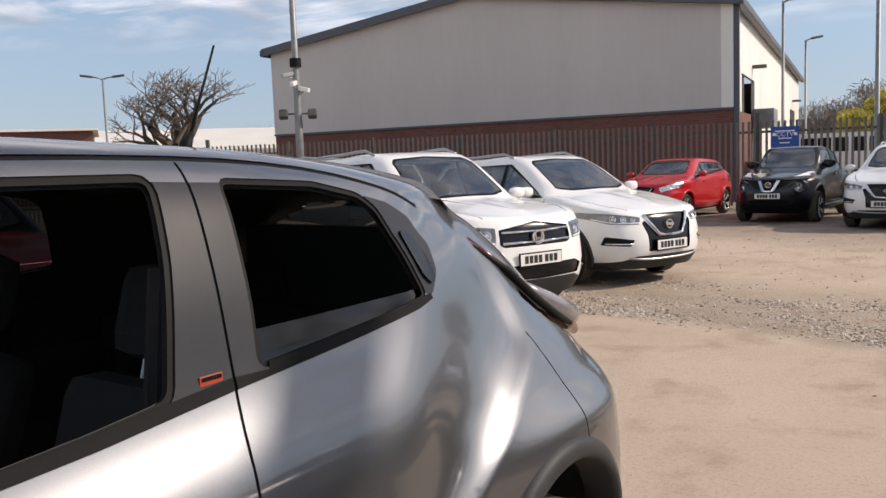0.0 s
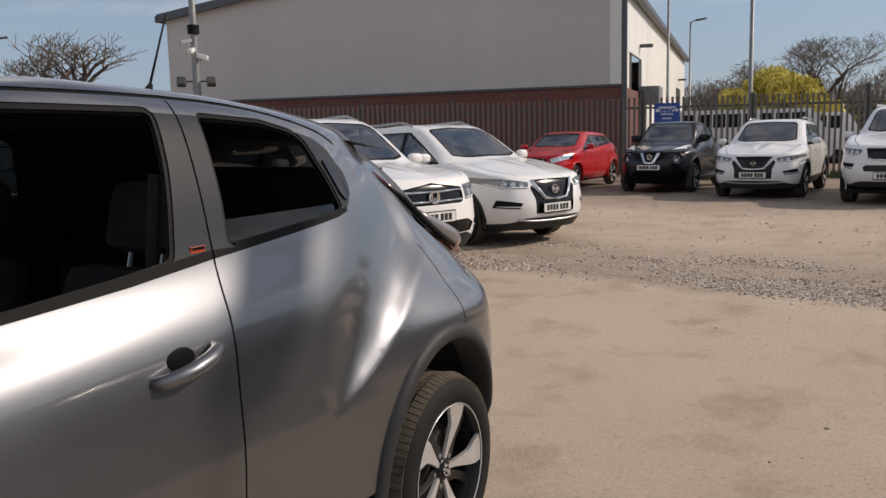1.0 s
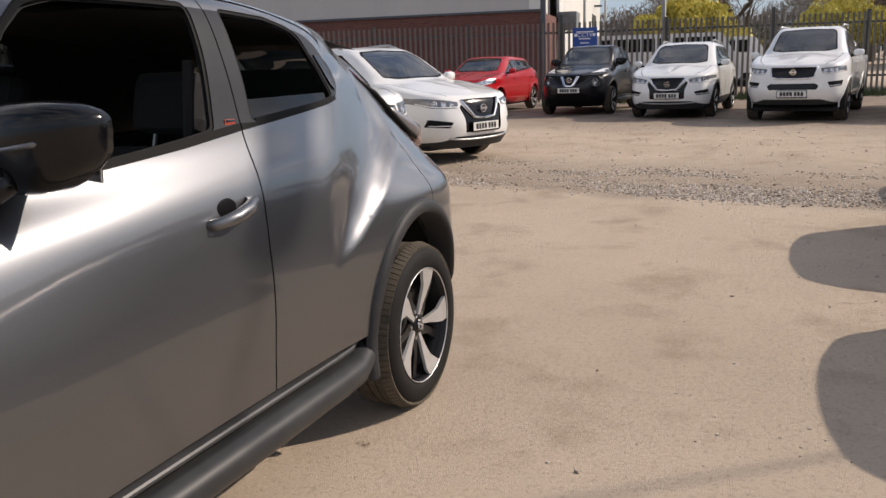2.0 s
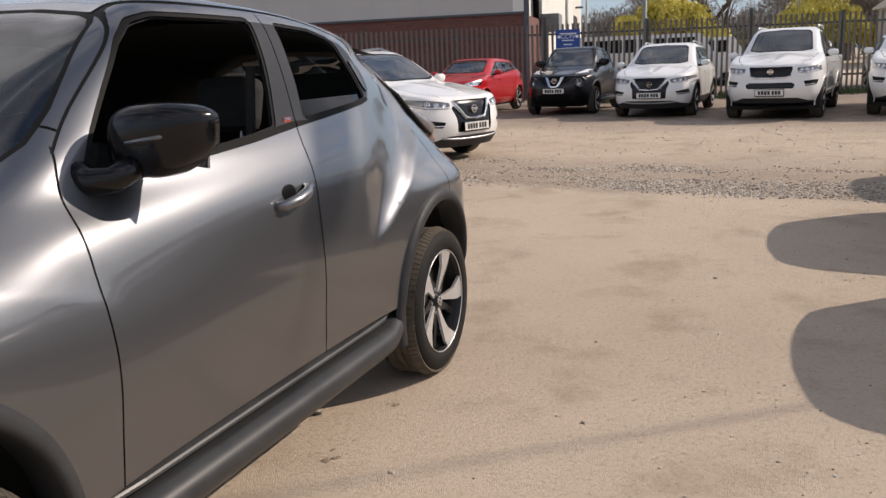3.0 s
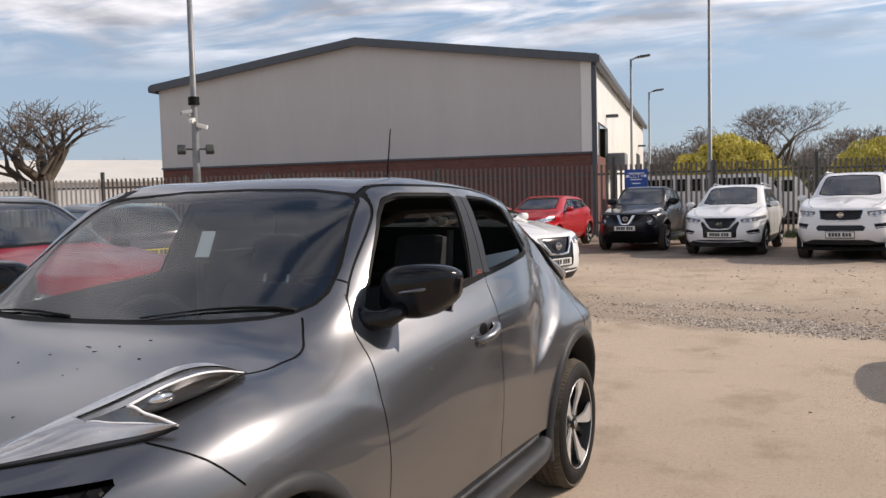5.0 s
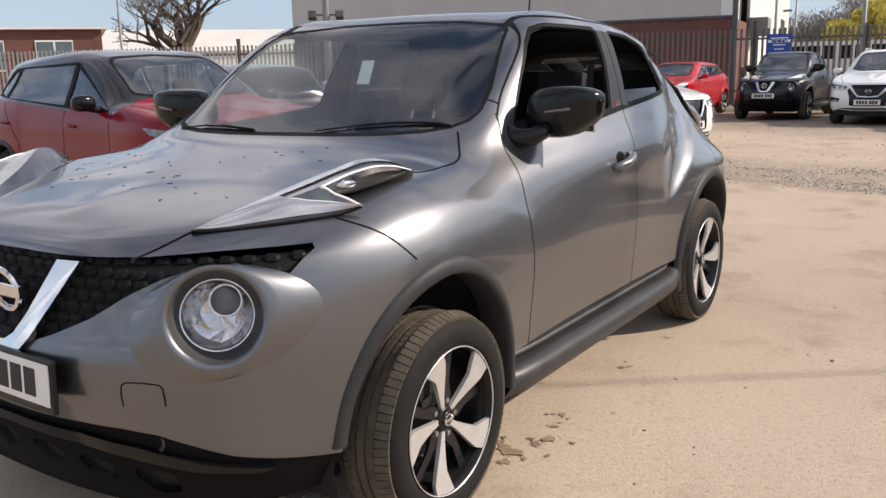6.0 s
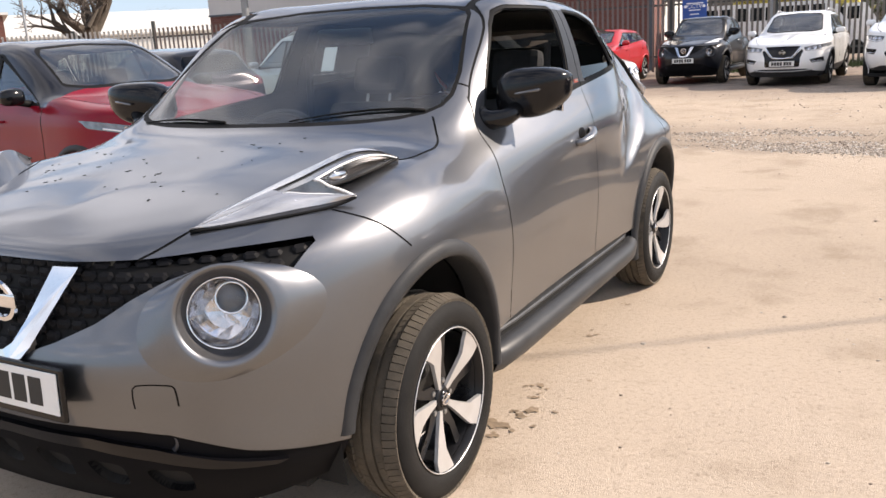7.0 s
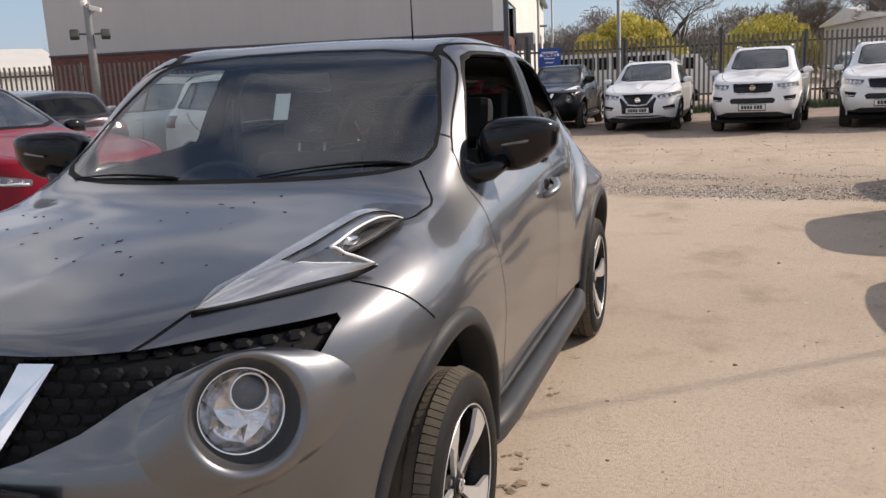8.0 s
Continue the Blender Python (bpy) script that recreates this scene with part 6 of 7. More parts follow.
# mid-size white crossover with a vee grille
QASH = spec(-3.56, .85, 2.646, .90, 1.60, 1.05, .90, (-2.36, 1.10), -1.45, .42, .60, badge="bar", rails=SATIN_METAL, badge_z=.735, plate_z=.50, badge_r=.06,
            grille=[(.375, .865), (.35, .81), (.20, .635), (.12, .615)],
            lamp=[(.43, .835), (.60, .865), (.885, .905), (.89, .845), (.76, .765), (.46, .755)], lamp_mat=LAMP_GREY, lower=.38,
            intake=([(-.05, .600), (.21, .605), (.385, .80), (.425, .76), (.37, .62), (.36, .43), (-.05, .42)],),
            bars=([(.372, .865), (.285, .73), (.20, .625), (.0, .608)],), bar_r=.020, skid=.33,
            fog=([(.55, .575), (.80, .62), (.82, .52), (.60, .50)],), wheel=(.345, .238, .225))
# white compact off-roader with a two-bar grille
TIG = spec(-3.48, .94, 2.604, .905, 1.68, 1.08, 1.0, (-2.30, 1.14), -1.45, .55, .60, rails=SATIN_METAL, badge_z=.81, plate_z=.60, badge_r=.075,
           grille=[(.44, .90), (.45, .76), (.40, .73)], lamp=[(.47, .92), (.70, .945), (.89, .985), (.88, .86), (.70, .78), (.49, .76)],
           bars=([(.0, .865), (.42, .875)], [(.0, .765), (.42, .77)]), bar_r=.014, lamp_mat=LAMP_GREY, intake=([(-.05, .545), (.50, .55), (.62, .50), (.56, .41), (-.05, .40)],), fog=([(.66, .53), (.82, .54), (.80, .44), (.68, .43)],), clad=False, wheel=(.34, .228, .22))
# small red hatchback
HATCH = spec(-3.36, .68, 2.53, .87, 1.45, .98, .88, (-2.17, 1.03), -1.30, .25, .57, badge="bar", badge_z=.70, plate_z=.48, clad=False, rise=.10,
             grille=[(.38, .80), (.30, .67), (.16, .64)], lamp=[(.44, .80), (.82, .92), (.84, .80), (.50, .70)], bars=([(.30, .79), (.2, .68), (.0, .66)],),
             wheel=(.315, .215, .2), lower=.34, fog=([(.52, .48), (.76, .50), (.74, .40), (.55, .40)],))
# two-tone small crossover
CAPT = spec(-3.40, .73, 2.606, .885, 1.56, 1.03, .96, (-2.24, 1.11), -1.38, .34, .59, badge_z=.80, plate_z=.55, rise=.10, mirror=GLOSS_BLACK,
            grille=[(.40, .88), (.42, .76), (.20, .72)], lamp_mat=LAMP_GREY, lamp=[(.60, .87), (.72, .90), (.87, .95), (.86, .89), (.74, .84), (.62, .83)],
            fog=([(.55, .60), (.80, .62), (.78, .50), (.57, .50)],), wheel=(.335, .23, .21))
DARKHATCH = spec(-3.40, .75, 2.60, .885, 1.55, 1.02, .94, (-2.22, 1.09), -1.36, .30, .58, badge_z=.78, plate_z=.55, rise=.10,
                 tail_lamp=[(.50, 1.06), (.86, 1.08), (.88, .96), (.54, .94)], wheel=(.33, .225, .21))
SUV_DARK = spec(-3.56, .86, 2.66, .92, 1.62, 1.06, .98, (-2.36, 1.13), -1.45, .42, .60, badge_z=.80, plate_z=.55, wheel=(.35, .24, .225))
# pickup cab; the load bed is added behind
TRUCK = spec(-4.05, 1.15, 3.15, .92, 1.80, 1.17, 1.07, (-2.78, 1.27), -1.95, -.42, .60, badge="bar", badge_z=.945, plate_z=.545, rise=.02, low=.12, lights=2, lower=.44, clad=False, lamp_mat=LAMP_GREY, intake=([(-.05, .735), (.40, .735), (.46, .69), (.42, .62), (-.05, .62)],),
             grille=[(.40, 1.035), (.37, .86), (.28, .835)], lamp=[(.47, 1.01), (.86, 1.045), (.88, .95), (.62, .90), (.50, .92)], bars=([(.405, 1.035), (.375, .86), (.28, .83), (.0, .825)], [(.0, 1.04), (.405, 1.04)]), bar_r=.016, fog=([(.60, .76), (.84, .78), (.82, .68), (.64, .66)],),
             wheel=(.375, .24, .25), bpillar=-1.30)


def pickup(name, label, mat, group=""):
    """A double-cab pickup: cab and flanks from the lines, its rear deck cut down to an open bed."""
    p = dict(TRUCK)
    car = build_car(name, label, p, mat, group)
    hw = p["half"]
    for s in (1, -1):
        bv = bmesh.new()
        box(bv, (s * (hw - .10), -.30, .62), (s * (hw - .02), 1.12, 1.19), .03)
        part("bed_side", bv, mat, car)
        bv = bmesh.new()
        tube(bv, [(s * .60, -1.75, 1.765), (s * .60, -1.70, 1.83), (s * .60, -.75, 1.83), (s * .60, -.62, 1.78)], .022, 8)
        part("roof_rail", bv, SATIN_METAL, car, smooth=True)
    bv = bmesh.new()
    box(bv, (-hw + .05, 1.06, .62), (hw - .05, 1.14, 1.19), .03)
    part("tailgate", bv, mat, car)
    bv = bmesh.new()
    box(bv, (-.36, p["front"] + .10, .86), (.36, p["front"] + .115, .875))
    part("skid_trim", bv, SATIN_METAL, car)
    return car


def place(car, nose_x, nose_y, heading, front):
    """Stand a car so that its nose is at (nose_x, nose_y) and it faces the heading (degrees from +x)."""
    a = radians(heading)
    turn = heading + 90
    h = Vector((math.cos(a), math.sin(a), 0))
    car.matrix_basis = pose(nose_x - h.x * front, nose_y - h.y * front, 0, 0, 0, turn)
    return car


# ---- ground ----
# start, full, thinning, end (metres ahead of the rear axle), colour, amount
GROUND_BANDS = [(6.15, 6.45, 7.6, 9.8, (.27, .215, .165), .85), (12.6, 16.6, 30, 39, (.16, .12, .10), .85)]


def ground_material():
    m, nt, p = nodes_of("worn_yard_surface")
    a = noise_node(nt, .22, 6, .6)
    b = noise_node(nt, 1.6, 6, .62)
    c = noise_node(nt, 42.0, 4, .7)
    d = noise_node(nt, 240.0, 2, .6)
    col = ramp_node(nt, a.outputs["Fac"], [(.30, (.43, .345, .265)), (.55, (.53, .43, .335)), (.75, (.60, .495, .395))])
    stain = ramp_node(nt, b.outputs["Fac"], [(.33, (.80, .78, .75)), (.48, (1, 1, 1)), (.75, (1.0, 1.0, 1.0))])
    grit = ramp_node(nt, c.outputs["Fac"], [(.30, (.74, .72, .70)), (.48, (1, 1, 1)), (.72, (1.0, 1.0, 1.0))])
    fine = ramp_node(nt, d.outputs["Fac"], [(.28, (.72, .71, .70)), (.5, (1, 1, 1)), (.8, (1, 1, 1))])
    last = col.outputs["Color"]
    for r in (stain, grit, fine):
        mx = nt.nodes.new("ShaderNodeMix"); mx.data_type = "RGBA"; mx.blend_type = "MULTIPLY"
        mx.inputs["Factor"].default_value = 1.0
        link(nt, last, mx.inputs["A"]); link(nt, r.outputs["Color"], mx.inputs["B"])
        last = mx.outputs["Result"]
    # bands of loose gravel and dark dirt across the yard, with ragged edges
    tc = nt.nodes.new("ShaderNodeTexCoord")
    sp = nt.nodes.new("ShaderNodeSeparateXYZ"); link(nt, tc.outputs["Object"], sp.inputs[0])
    rag = noise_node(nt, .55, 7, .68)
    sk = nt.nodes.new("ShaderNodeMath"); sk.operation = "MULTIPLY_ADD"; sk.inputs[1].default_value = .15
    link(nt, sp.outputs["X"], sk.inputs[0]); link(nt, sp.outputs["Y"], sk.inputs[2])
    wob = nt.nodes.new("ShaderNodeMath"); wob.operation = "MULTIPLY_ADD"; wob.inputs[1].default_value = 1.6
    link(nt, rag.outputs["Fac"], wob.inputs[0]); link(nt, sk.outputs[0], wob.inputs[2])
    for lo, up, hi, end, colour, amount in GROUND_BANDS:
        band = nt.nodes.new("ShaderNodeValToRGB")
        e = band.color_ramp.elements
        e[0].position, e[0].color = lo / 40, (0, 0, 0, 1)
        e[1].position, e[1].color = up / 40, (amount, amount, amount, 1)
        q = e.new(hi / 40); q.color = (amount, amount, amount, 1)
        q = e.new(end / 40); q.color = (0, 0, 0, 1)
        sc = nt.nodes.new("ShaderNodeMath"); sc.operation = "DIVIDE"; sc.inputs[1].default_value = 40.0
        link(nt, wob.outputs[0], sc.inputs[0]); link(nt, sc.outputs[0], band.inputs[0])
        mott = nt.nodes.new("ShaderNodeMath"); mott.operation = "MULTIPLY"
        brk = ramp_node(nt, b.outputs["Fac"], [(.30, (.35, .35, .35)), (.6, (1, 1, 1))])
        link(nt, band.outputs["Color"], mott.inputs[0]); link(nt, brk.outputs["Color"], mott.inputs[1])
        stone = ramp_node(nt, c.outputs["Fac"], [(.35, shade(colour, .55)), (.5, colour), (.68, shade(colour, 1.5))])
        mx = nt.nodes.new("ShaderNodeMix"); mx.data_type = "RGBA"
        link(nt, mott.outputs[0], mx.inputs["Factor"]); link(nt, last, mx.inputs["A"]); link(nt, stone.outputs["Color"], mx.inputs["B"])
        last = mx.outputs["Result"]
    link(nt, last, p.inputs["Base Color"])
    p.inputs["Roughness"].default_value = .92
    p.inputs["Specular IOR Level"].default_value = .25
    add = nt.nodes.new("ShaderNodeMath"); add.operation = "ADD"
    link(nt, c.outputs["Fac"], add.inputs[0]); link(nt, d.outputs["Fac"], add.inputs[1])
    bu = nt.nodes.new("ShaderNodeBump"); bu.inputs["Strength"].default_value = .5; bu.inputs["Distance"].default_value = .012
    link(nt, add.outputs[0], bu.inputs["Height"]); link(nt, bu.outputs[0], p.inputs["Normal"])
    return m


GROUND = ground_material()


def gravel_material():
    """Stones from dark brown to pale grey, each of its own tone."""
    m, nt, p = nodes_of("loose_gravel")
    geo = nt.nodes.new("ShaderNodeNewGeometry")
    tone = ramp_node(nt, geo.outputs["Random Per Island"], [(.0, (.20, .155, .12)), (.35, (.42, .35, .28)), (.75, (.55, .48, .40)), (1.0, (.68, .63, .57))])
    grain = noise_node(nt, 90.0, 4)
    g = ramp_node(nt, grain.outputs["Fac"], [(.3, (.75, .75, .75)), (.7, (1, 1, 1))])
    mx = nt.nodes.new("ShaderNodeMix"); mx.data_type = "RGBA"; mx.blend_type = "MULTIPLY"; mx.inputs["Factor"].default_value = 1.0
    link(nt, tone.outputs["Color"], mx.inputs["A"]); link(nt, g.outputs["Color"], mx.inputs["B"])
    link(nt, mx.outputs["Result"], p.inputs["Base Color"])
    p.inputs["Roughness"].default_value = .95
    return m


GRAVEL = gravel_material()
OIL = plain("dark_damp_stain", (.27, .200, .135), .85, vary=.4, scale=30)
GRASS = plain("grass", (.06, .085, .03), .95, vary=.4, scale=4)
bm = bmesh.new()
bmesh.ops.create_grid(bm, x_segments=2, y_segments=2, size=400)
ground = tagged(part("ground", bm, GROUND), "pale sandy-brown worn yard surface with grit and stains", "ground", kind="structure")


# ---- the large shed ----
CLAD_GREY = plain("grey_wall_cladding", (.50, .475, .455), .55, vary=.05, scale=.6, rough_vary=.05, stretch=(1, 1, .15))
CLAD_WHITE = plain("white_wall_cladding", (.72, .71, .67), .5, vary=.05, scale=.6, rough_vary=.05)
FASCIA = plain("slate_blue_roof_trim", (.075, .085, .10), .5, vary=.12)
ROOF_METAL = plain("pale_roof_sheet", (.62, .60, .55), .55, vary=.08, scale=.5)
DOOR_DARK = plain("dark_doorway", (.02, .02, .022), .8)
STEEL = plain("galvanised_steel", (.34, .345, .35), .5, metal=.5, vary=.2, scale=4)
STEEL_DARK = plain("dark_painted_steel", (.06, .065, .06), .55, vary=.2)
POST_GREY = plain("grey_painted_post", (.22, .23, .235), .5, metal=.3, vary=.15)
BLUE_SIGN = plain("blue_sign_face", (.015, .07, .30), .4, vary=.08)
WHITE_PRINT = plain("white_print", (.8, .8, .8), .5)


def brick_material():
    m, nt, p = nodes_of("red_brickwork")
    tc = nt.nodes.new("ShaderNodeTexCoord")
    sp = nt.nodes.new("ShaderNodeSeparateXYZ"); link(nt, tc.outputs["Object"], sp.inputs[0])
    cm = nt.nodes.new("ShaderNodeCombineXYZ")
    ad = nt.nodes.new("ShaderNodeMath"); ad.operation = "ADD"
    link(nt, sp.outputs["X"], ad.inputs[0]); link(nt, sp.outputs["Y"], ad.inputs[1])
    link(nt, ad.outputs[0], cm.inputs[0]); link(nt, sp.outputs["Z"], cm.inputs[1])
    br = nt.nodes.new("ShaderNodeTexBrick")
    br.inputs["Scale"].default_value = 1.0
    br.inputs["Brick Width"].default_value, br.inputs["Row Height"].default_value, br.inputs["Mortar Size"].default_value = .225, .075, .006
    br.inputs["Color1"].default_value, br.inputs["Color2"].default_value, br.inputs["Mortar"].default_value = (.20, .070, .052, 1), (.14, .050, .040, 1), (.17, .13, .11, 1)
    link(nt, cm.outputs[0], br.inputs["Vector"])
    nz = noise_node(nt, .8, 5)
    rp = ramp_node(nt, nz.outputs["Fac"], [(.3, (.75, .75, .75)), (.7, (1, 1, 1))])
    mx = nt.nodes.new("ShaderNodeMix"); mx.data_type = "RGBA"; mx.blend_type = "MULTIPLY"; mx.inputs["Factor"].default_value = 1
    link(nt, br.outputs["Color"], mx.inputs["A"]); link(nt, rp.outputs["Color"], mx.inputs["B"])
    link(nt, mx.outputs["Result"], p.inputs["Base Color"])
    p.inputs["Roughness"].default_value = .9
    bu = nt.nodes.new("ShaderNodeBump"); bu.inputs["Strength"].default_value = .4; bu.inputs["Distance"].default_value = .01
    link(nt, br.outputs["Fac"], bu.inputs["Height"]); bu.invert = True
    link(nt, bu.outputs[0], p.inputs["Normal"])
    return m


BRICK = brick_material()
SHED_W, SHED_D, EAVE, RIDGE, DADO = 17.4, 34.0, 6.15, 7.35, 2.88


def shed():
    """The big unit: gable to the yard, local x along the gable from its near corner, local y back."""
    b = thing("warehouse", "grey clad industrial unit with brick base and dark roof trim", "building")
    bm = bmesh.new()
    box(bm, (-SHED_W, 0, 0), (0, .22, DADO))
    box(bm, (-.22, .22, 0), (0, 5.0, DADO))
    box(bm, (-.22, 5.0, 0), (0, SHED_D, .9))
    part("brick_base", bm, BRICK, b, "red brick base wall")
    bm = bmesh.new()
    box(bm, (-SHED_W - .03, -.06, DADO), (.03, -.004, DADO + .07))
    part("drip_flashing", bm, FASCIA, b)
    n = 18
    for i in range(n):
        x0, x1 = -SHED_W + SHED_W * i / n, -SHED_W + SHED_W * (i + 1) / n
        z = lambda x: EAVE + (RIDGE - EAVE) * (1 - abs(x + SHED_W / 2) / (SHED_W / 2))
        bm = bmesh.new()
        xs = [x0 + .0006, x1 - .0006]
        if x0 < -SHED_W / 2 < x1:
            xs = [x0 + .0006, -SHED_W / 2, x1 - .0006]
        o = [(x0 + .0006, DADO + .07), (x1 - .0006, DADO + .07)] + [(x, z(x)) for x in xs[::-1]]
        prism(bm, o, -.0, .10, pose(0, .06, 0, 90))
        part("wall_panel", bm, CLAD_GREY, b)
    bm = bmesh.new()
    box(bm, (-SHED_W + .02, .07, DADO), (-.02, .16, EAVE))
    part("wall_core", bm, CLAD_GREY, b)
    m = 17
    for i in range(m):
        y0, y1 = .1 + (SHED_D - .1) * i / m, .1 + (SHED_D - .1) * (i + 1) / m
        low = DADO if y0 < 4.5 else .9
        if i == 0:
            low = 0
        bm = bmesh.new()
        if y0 < 1.0:
            box(bm, (-.10, y0 + .005, DADO), (.012, y1 - .005, EAVE - .02))
        elif y0 < 4.4:
            box(bm, (-.10, y0 + .005, 4.15), (.012, y1 - .005, EAVE - .02))
        else:
            box(bm, (-.10, y0 + .005, low), (.012, y1 - .005, EAVE - .02))
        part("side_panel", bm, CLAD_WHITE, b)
    for y0, y1, z1 in ((1.0, 3.4, 4.15), (25.5, 29.0, 3.9)):
        bm = bmesh.new()
        box(bm, (-.35 if y0 < 5 else .016, y0, .0), (-.06 if y0 < 5 else .05, y1, z1))
        part("doorway", bm, DOOR_DARK, b, "open dark roller-door opening")
    bm = bmesh.new()
    box(bm, (.014, -.02, 0), (.18, .16, EAVE + .02))
    part("corner_downpipe", bm, FASCIA, b, "dark downpipe at the corner")
    bm = bmesh.new()
    box(bm, (-.35, -.065, DADO + .07), (0.012, -.004, EAVE))
    part("corner_flashing", bm, CLAD_WHITE, b, "white corner flashing")
    # roof: two slopes with trim along gable and eaves
    for s in (0, 1):
        bm = bmesh.new()
        xa, za, xb, zb = (-SHED_W - .25, EAVE - .03, -SHED_W / 2, RIDGE) if s == 0 else (-SHED_W / 2, RIDGE, .25, EAVE - .03)
        prism(bm, [(xa, za + .02), (xb, zb + .02), (xb, zb + .12), (xa, za + .12)], -SHED_D, .18, pose(0, 0, 0, 90))
        part("roof_slope", bm, ROOF_METAL, b)
        bm = bmesh.new()
        prism(bm, [(xa, za - .12), (xb, zb - .12), (xb, zb + .17), (xa, za + .17)], .185, .30, pose(0, 0, 0, 90))
        part("gable_trim", bm, FASCIA, b, "dark blue-grey gable trim")
    bm = bmesh.new()
    box(bm, (.10, -.30, EAVE - .16), (.34, SHED_D, EAVE + .10), .04)
    part("gutter", bm, FASCIA, b)
    bm = bmesh.new()
    box(bm, (-SHED_W - .34, -.30, EAVE - .16), (-SHED_W - .10, SHED_D, EAVE + .10), .04)
    part("gutter", bm, FASCIA, b)
    bm = bmesh.new()
    box(bm, (-SHED_W, .2, 0), (-SHED_W + .2, SHED_D, EAVE))
    part("far_wall", bm, CLAD_GREY, b)
    bm = bmesh.new()
    box(bm, (-SHED_W, SHED_D - .2, 0), (0, SHED_D, EAVE))
    part("rear_wall", bm, CLAD_GREY, b)
    for y, z in ((5.4, 4.55), (27.5, 4.4)):
        bm = bmesh.new()
        box(bm, (.02, y - .15, z), (.50, y + .15, z + .12), .02)
        part("floodlight", bm, FASCIA, b)
    bm = bmesh.new()
    box(bm, (.02, 5.4, 2.4), (.75, 7.0, 3.1), .03)
    part("cooling_unit", bm, POST_GREY, b)
    b.matrix_basis = pose(-6.05, 24.9, 0, 0, 0, 9.45)
    return b


shed()

# ---- palisade fence ----
# one fence in three tones: backlit, sunlit and shaded, the light put into the colour
PALE = plain("backlit_galvanised_pale", (.20, .182, .158), .65, metal=.25, vary=.25, scale=3, stretch=(1, 1, .2))
PALE_SUNLIT = plain("sunlit_galvanised_pale", (.52, .50, .47), .55, metal=.1, vary=.25, scale=3, stretch=(1, 1, .2))
PALE_SHADED = plain("shaded_brown_pale", (.20, .165, .148), .65, metal=.2, vary=.25, scale=3, stretch=(1, 1, .2))
FENCE = [Vector((-34.0, 8.2)), Vector((-20.2, 16.1)), Vector((-4.6, 22.2)), Vector((1.2, 24.3)), Vector((14.0, 28.0))]
FENCE_TOP = 2.38


def pale_mesh(name, mat):
    """A W-section upright with a three-pointed top."""
    bm = bmesh.new()
    o = [(-.034, 0), (-.017, .012), (0, .002), (.017, .012), (.034, 0)]
    lo = [bm.verts.new((x, y, .08)) for x, y in o]
    hi = [bm.verts.new((x, y, FENCE_TOP - .10)) for x, y in o]
    tp = [bm.verts.new((x * 1.25, y - .012, FENCE_TOP - (.03 if i % 2 else 0)) ) for i, (x, y) in enumerate(o)]
    for a, c in ((lo, hi), (hi, tp)):
        for i in range(4):
            bm.faces.new((a[i], a[i + 1], c[i + 1], c[i]))
    me = bpy.data.meshes.new(name)
    bm.normal_update(); bm.to_mesh(me); bm.free()
    me.materials.append(mat)
    return me


def fence():
    f = thing("palisade_fence", "tall steel palisade fence with pointed pales round the yard", "fence")
    meshes = [pale_mesh("pale", PALE), pale_mesh("pale", PALE_SHADED), pale_mesh("pale", PALE_SUNLIT)]
    for k, (a, b) in enumerate(zip(FENCE, FENCE[1:])):
        d = (b - a); L = d.length; d.normalize()
        ang = math.degrees(math.atan2(d.y, d.x))
        n = int(L / .152)
        for i in range(n):
            p = a + d * (L * (i + .5) / n)
            # sunlit tone on the first stretch, shaded before the shed, backlit on the rest
            ob = new("pale", meshes[{0: 2, 1: 1}.get(k, 0)])
            ob.parent = f
            ob.matrix_basis = pose(p.x, p.y, 0, 0, 0, ang + random.uniform(-2, 2)) @ pose(0, 0, random.uniform(-.01, .01))
        for z in (.55, FENCE_TOP - .30):
            bm = bmesh.new()
            box(bm, (0, .016, z - .03), (L, .055, z + .03), 0, pose(a.x, a.y, 0, 0, 0, ang))
            part("rail", bm, STEEL_DARK, f)
        m = max(1, round(L / 2.75))
        for i in range(m + (k == 3)):
            p = a + d * (L * i / m)
            bm = bmesh.new()
            box(bm, (-.05, .05, 0), (.05, .15, FENCE_TOP + (.05 if i else .22)), .006, pose(p.x, p.y, 0, 0, 0, ang))
            part("post", bm, STEEL_DARK, f)
    return f


fence()
sign = thing("notice_board", "blue rectangular sign fixed to the fence", "sign")
bm = bmesh.new()
box(bm, (-.36, -.02, 1.62), (.36, 0, 2.20), .004)
part("sign_face", bm, BLUE_SIGN, sign)
bm = bmesh.new()
for x, z, w in ((-.27, 1.99, .08), (.27, 1.99, .08), (0, 2.08, .5), (0, 1.88, .34), (0, 1.76, .26)):
    if w > .1:
        box(bm, (x - w / 2, -.024, z - .015), (x + w / 2, -.019, z + .015))
    else:
        box(bm, (x - w / 2, -.024, z - .04), (x + w / 2, -.019, z + .04))
part("print_bars", bm, WHITE_PRINT, sign)
font = bpy.data.curves.new("sign_text", "FONT")
font.body, font.size, font.align_x, font.align_y, font.extrude = "CCTV", .17, "CENTER", "CENTER", .002
txt = new("sign_text", font)
txt.data.materials.append(WHITE_PRINT)
txt.parent = sign
txt.matrix_basis = pose(0, -.024, 1.985, 90, 0, 0)
sign.matrix_basis = pose(-3.93, 22.36, 0, 0, 0, 19.9)


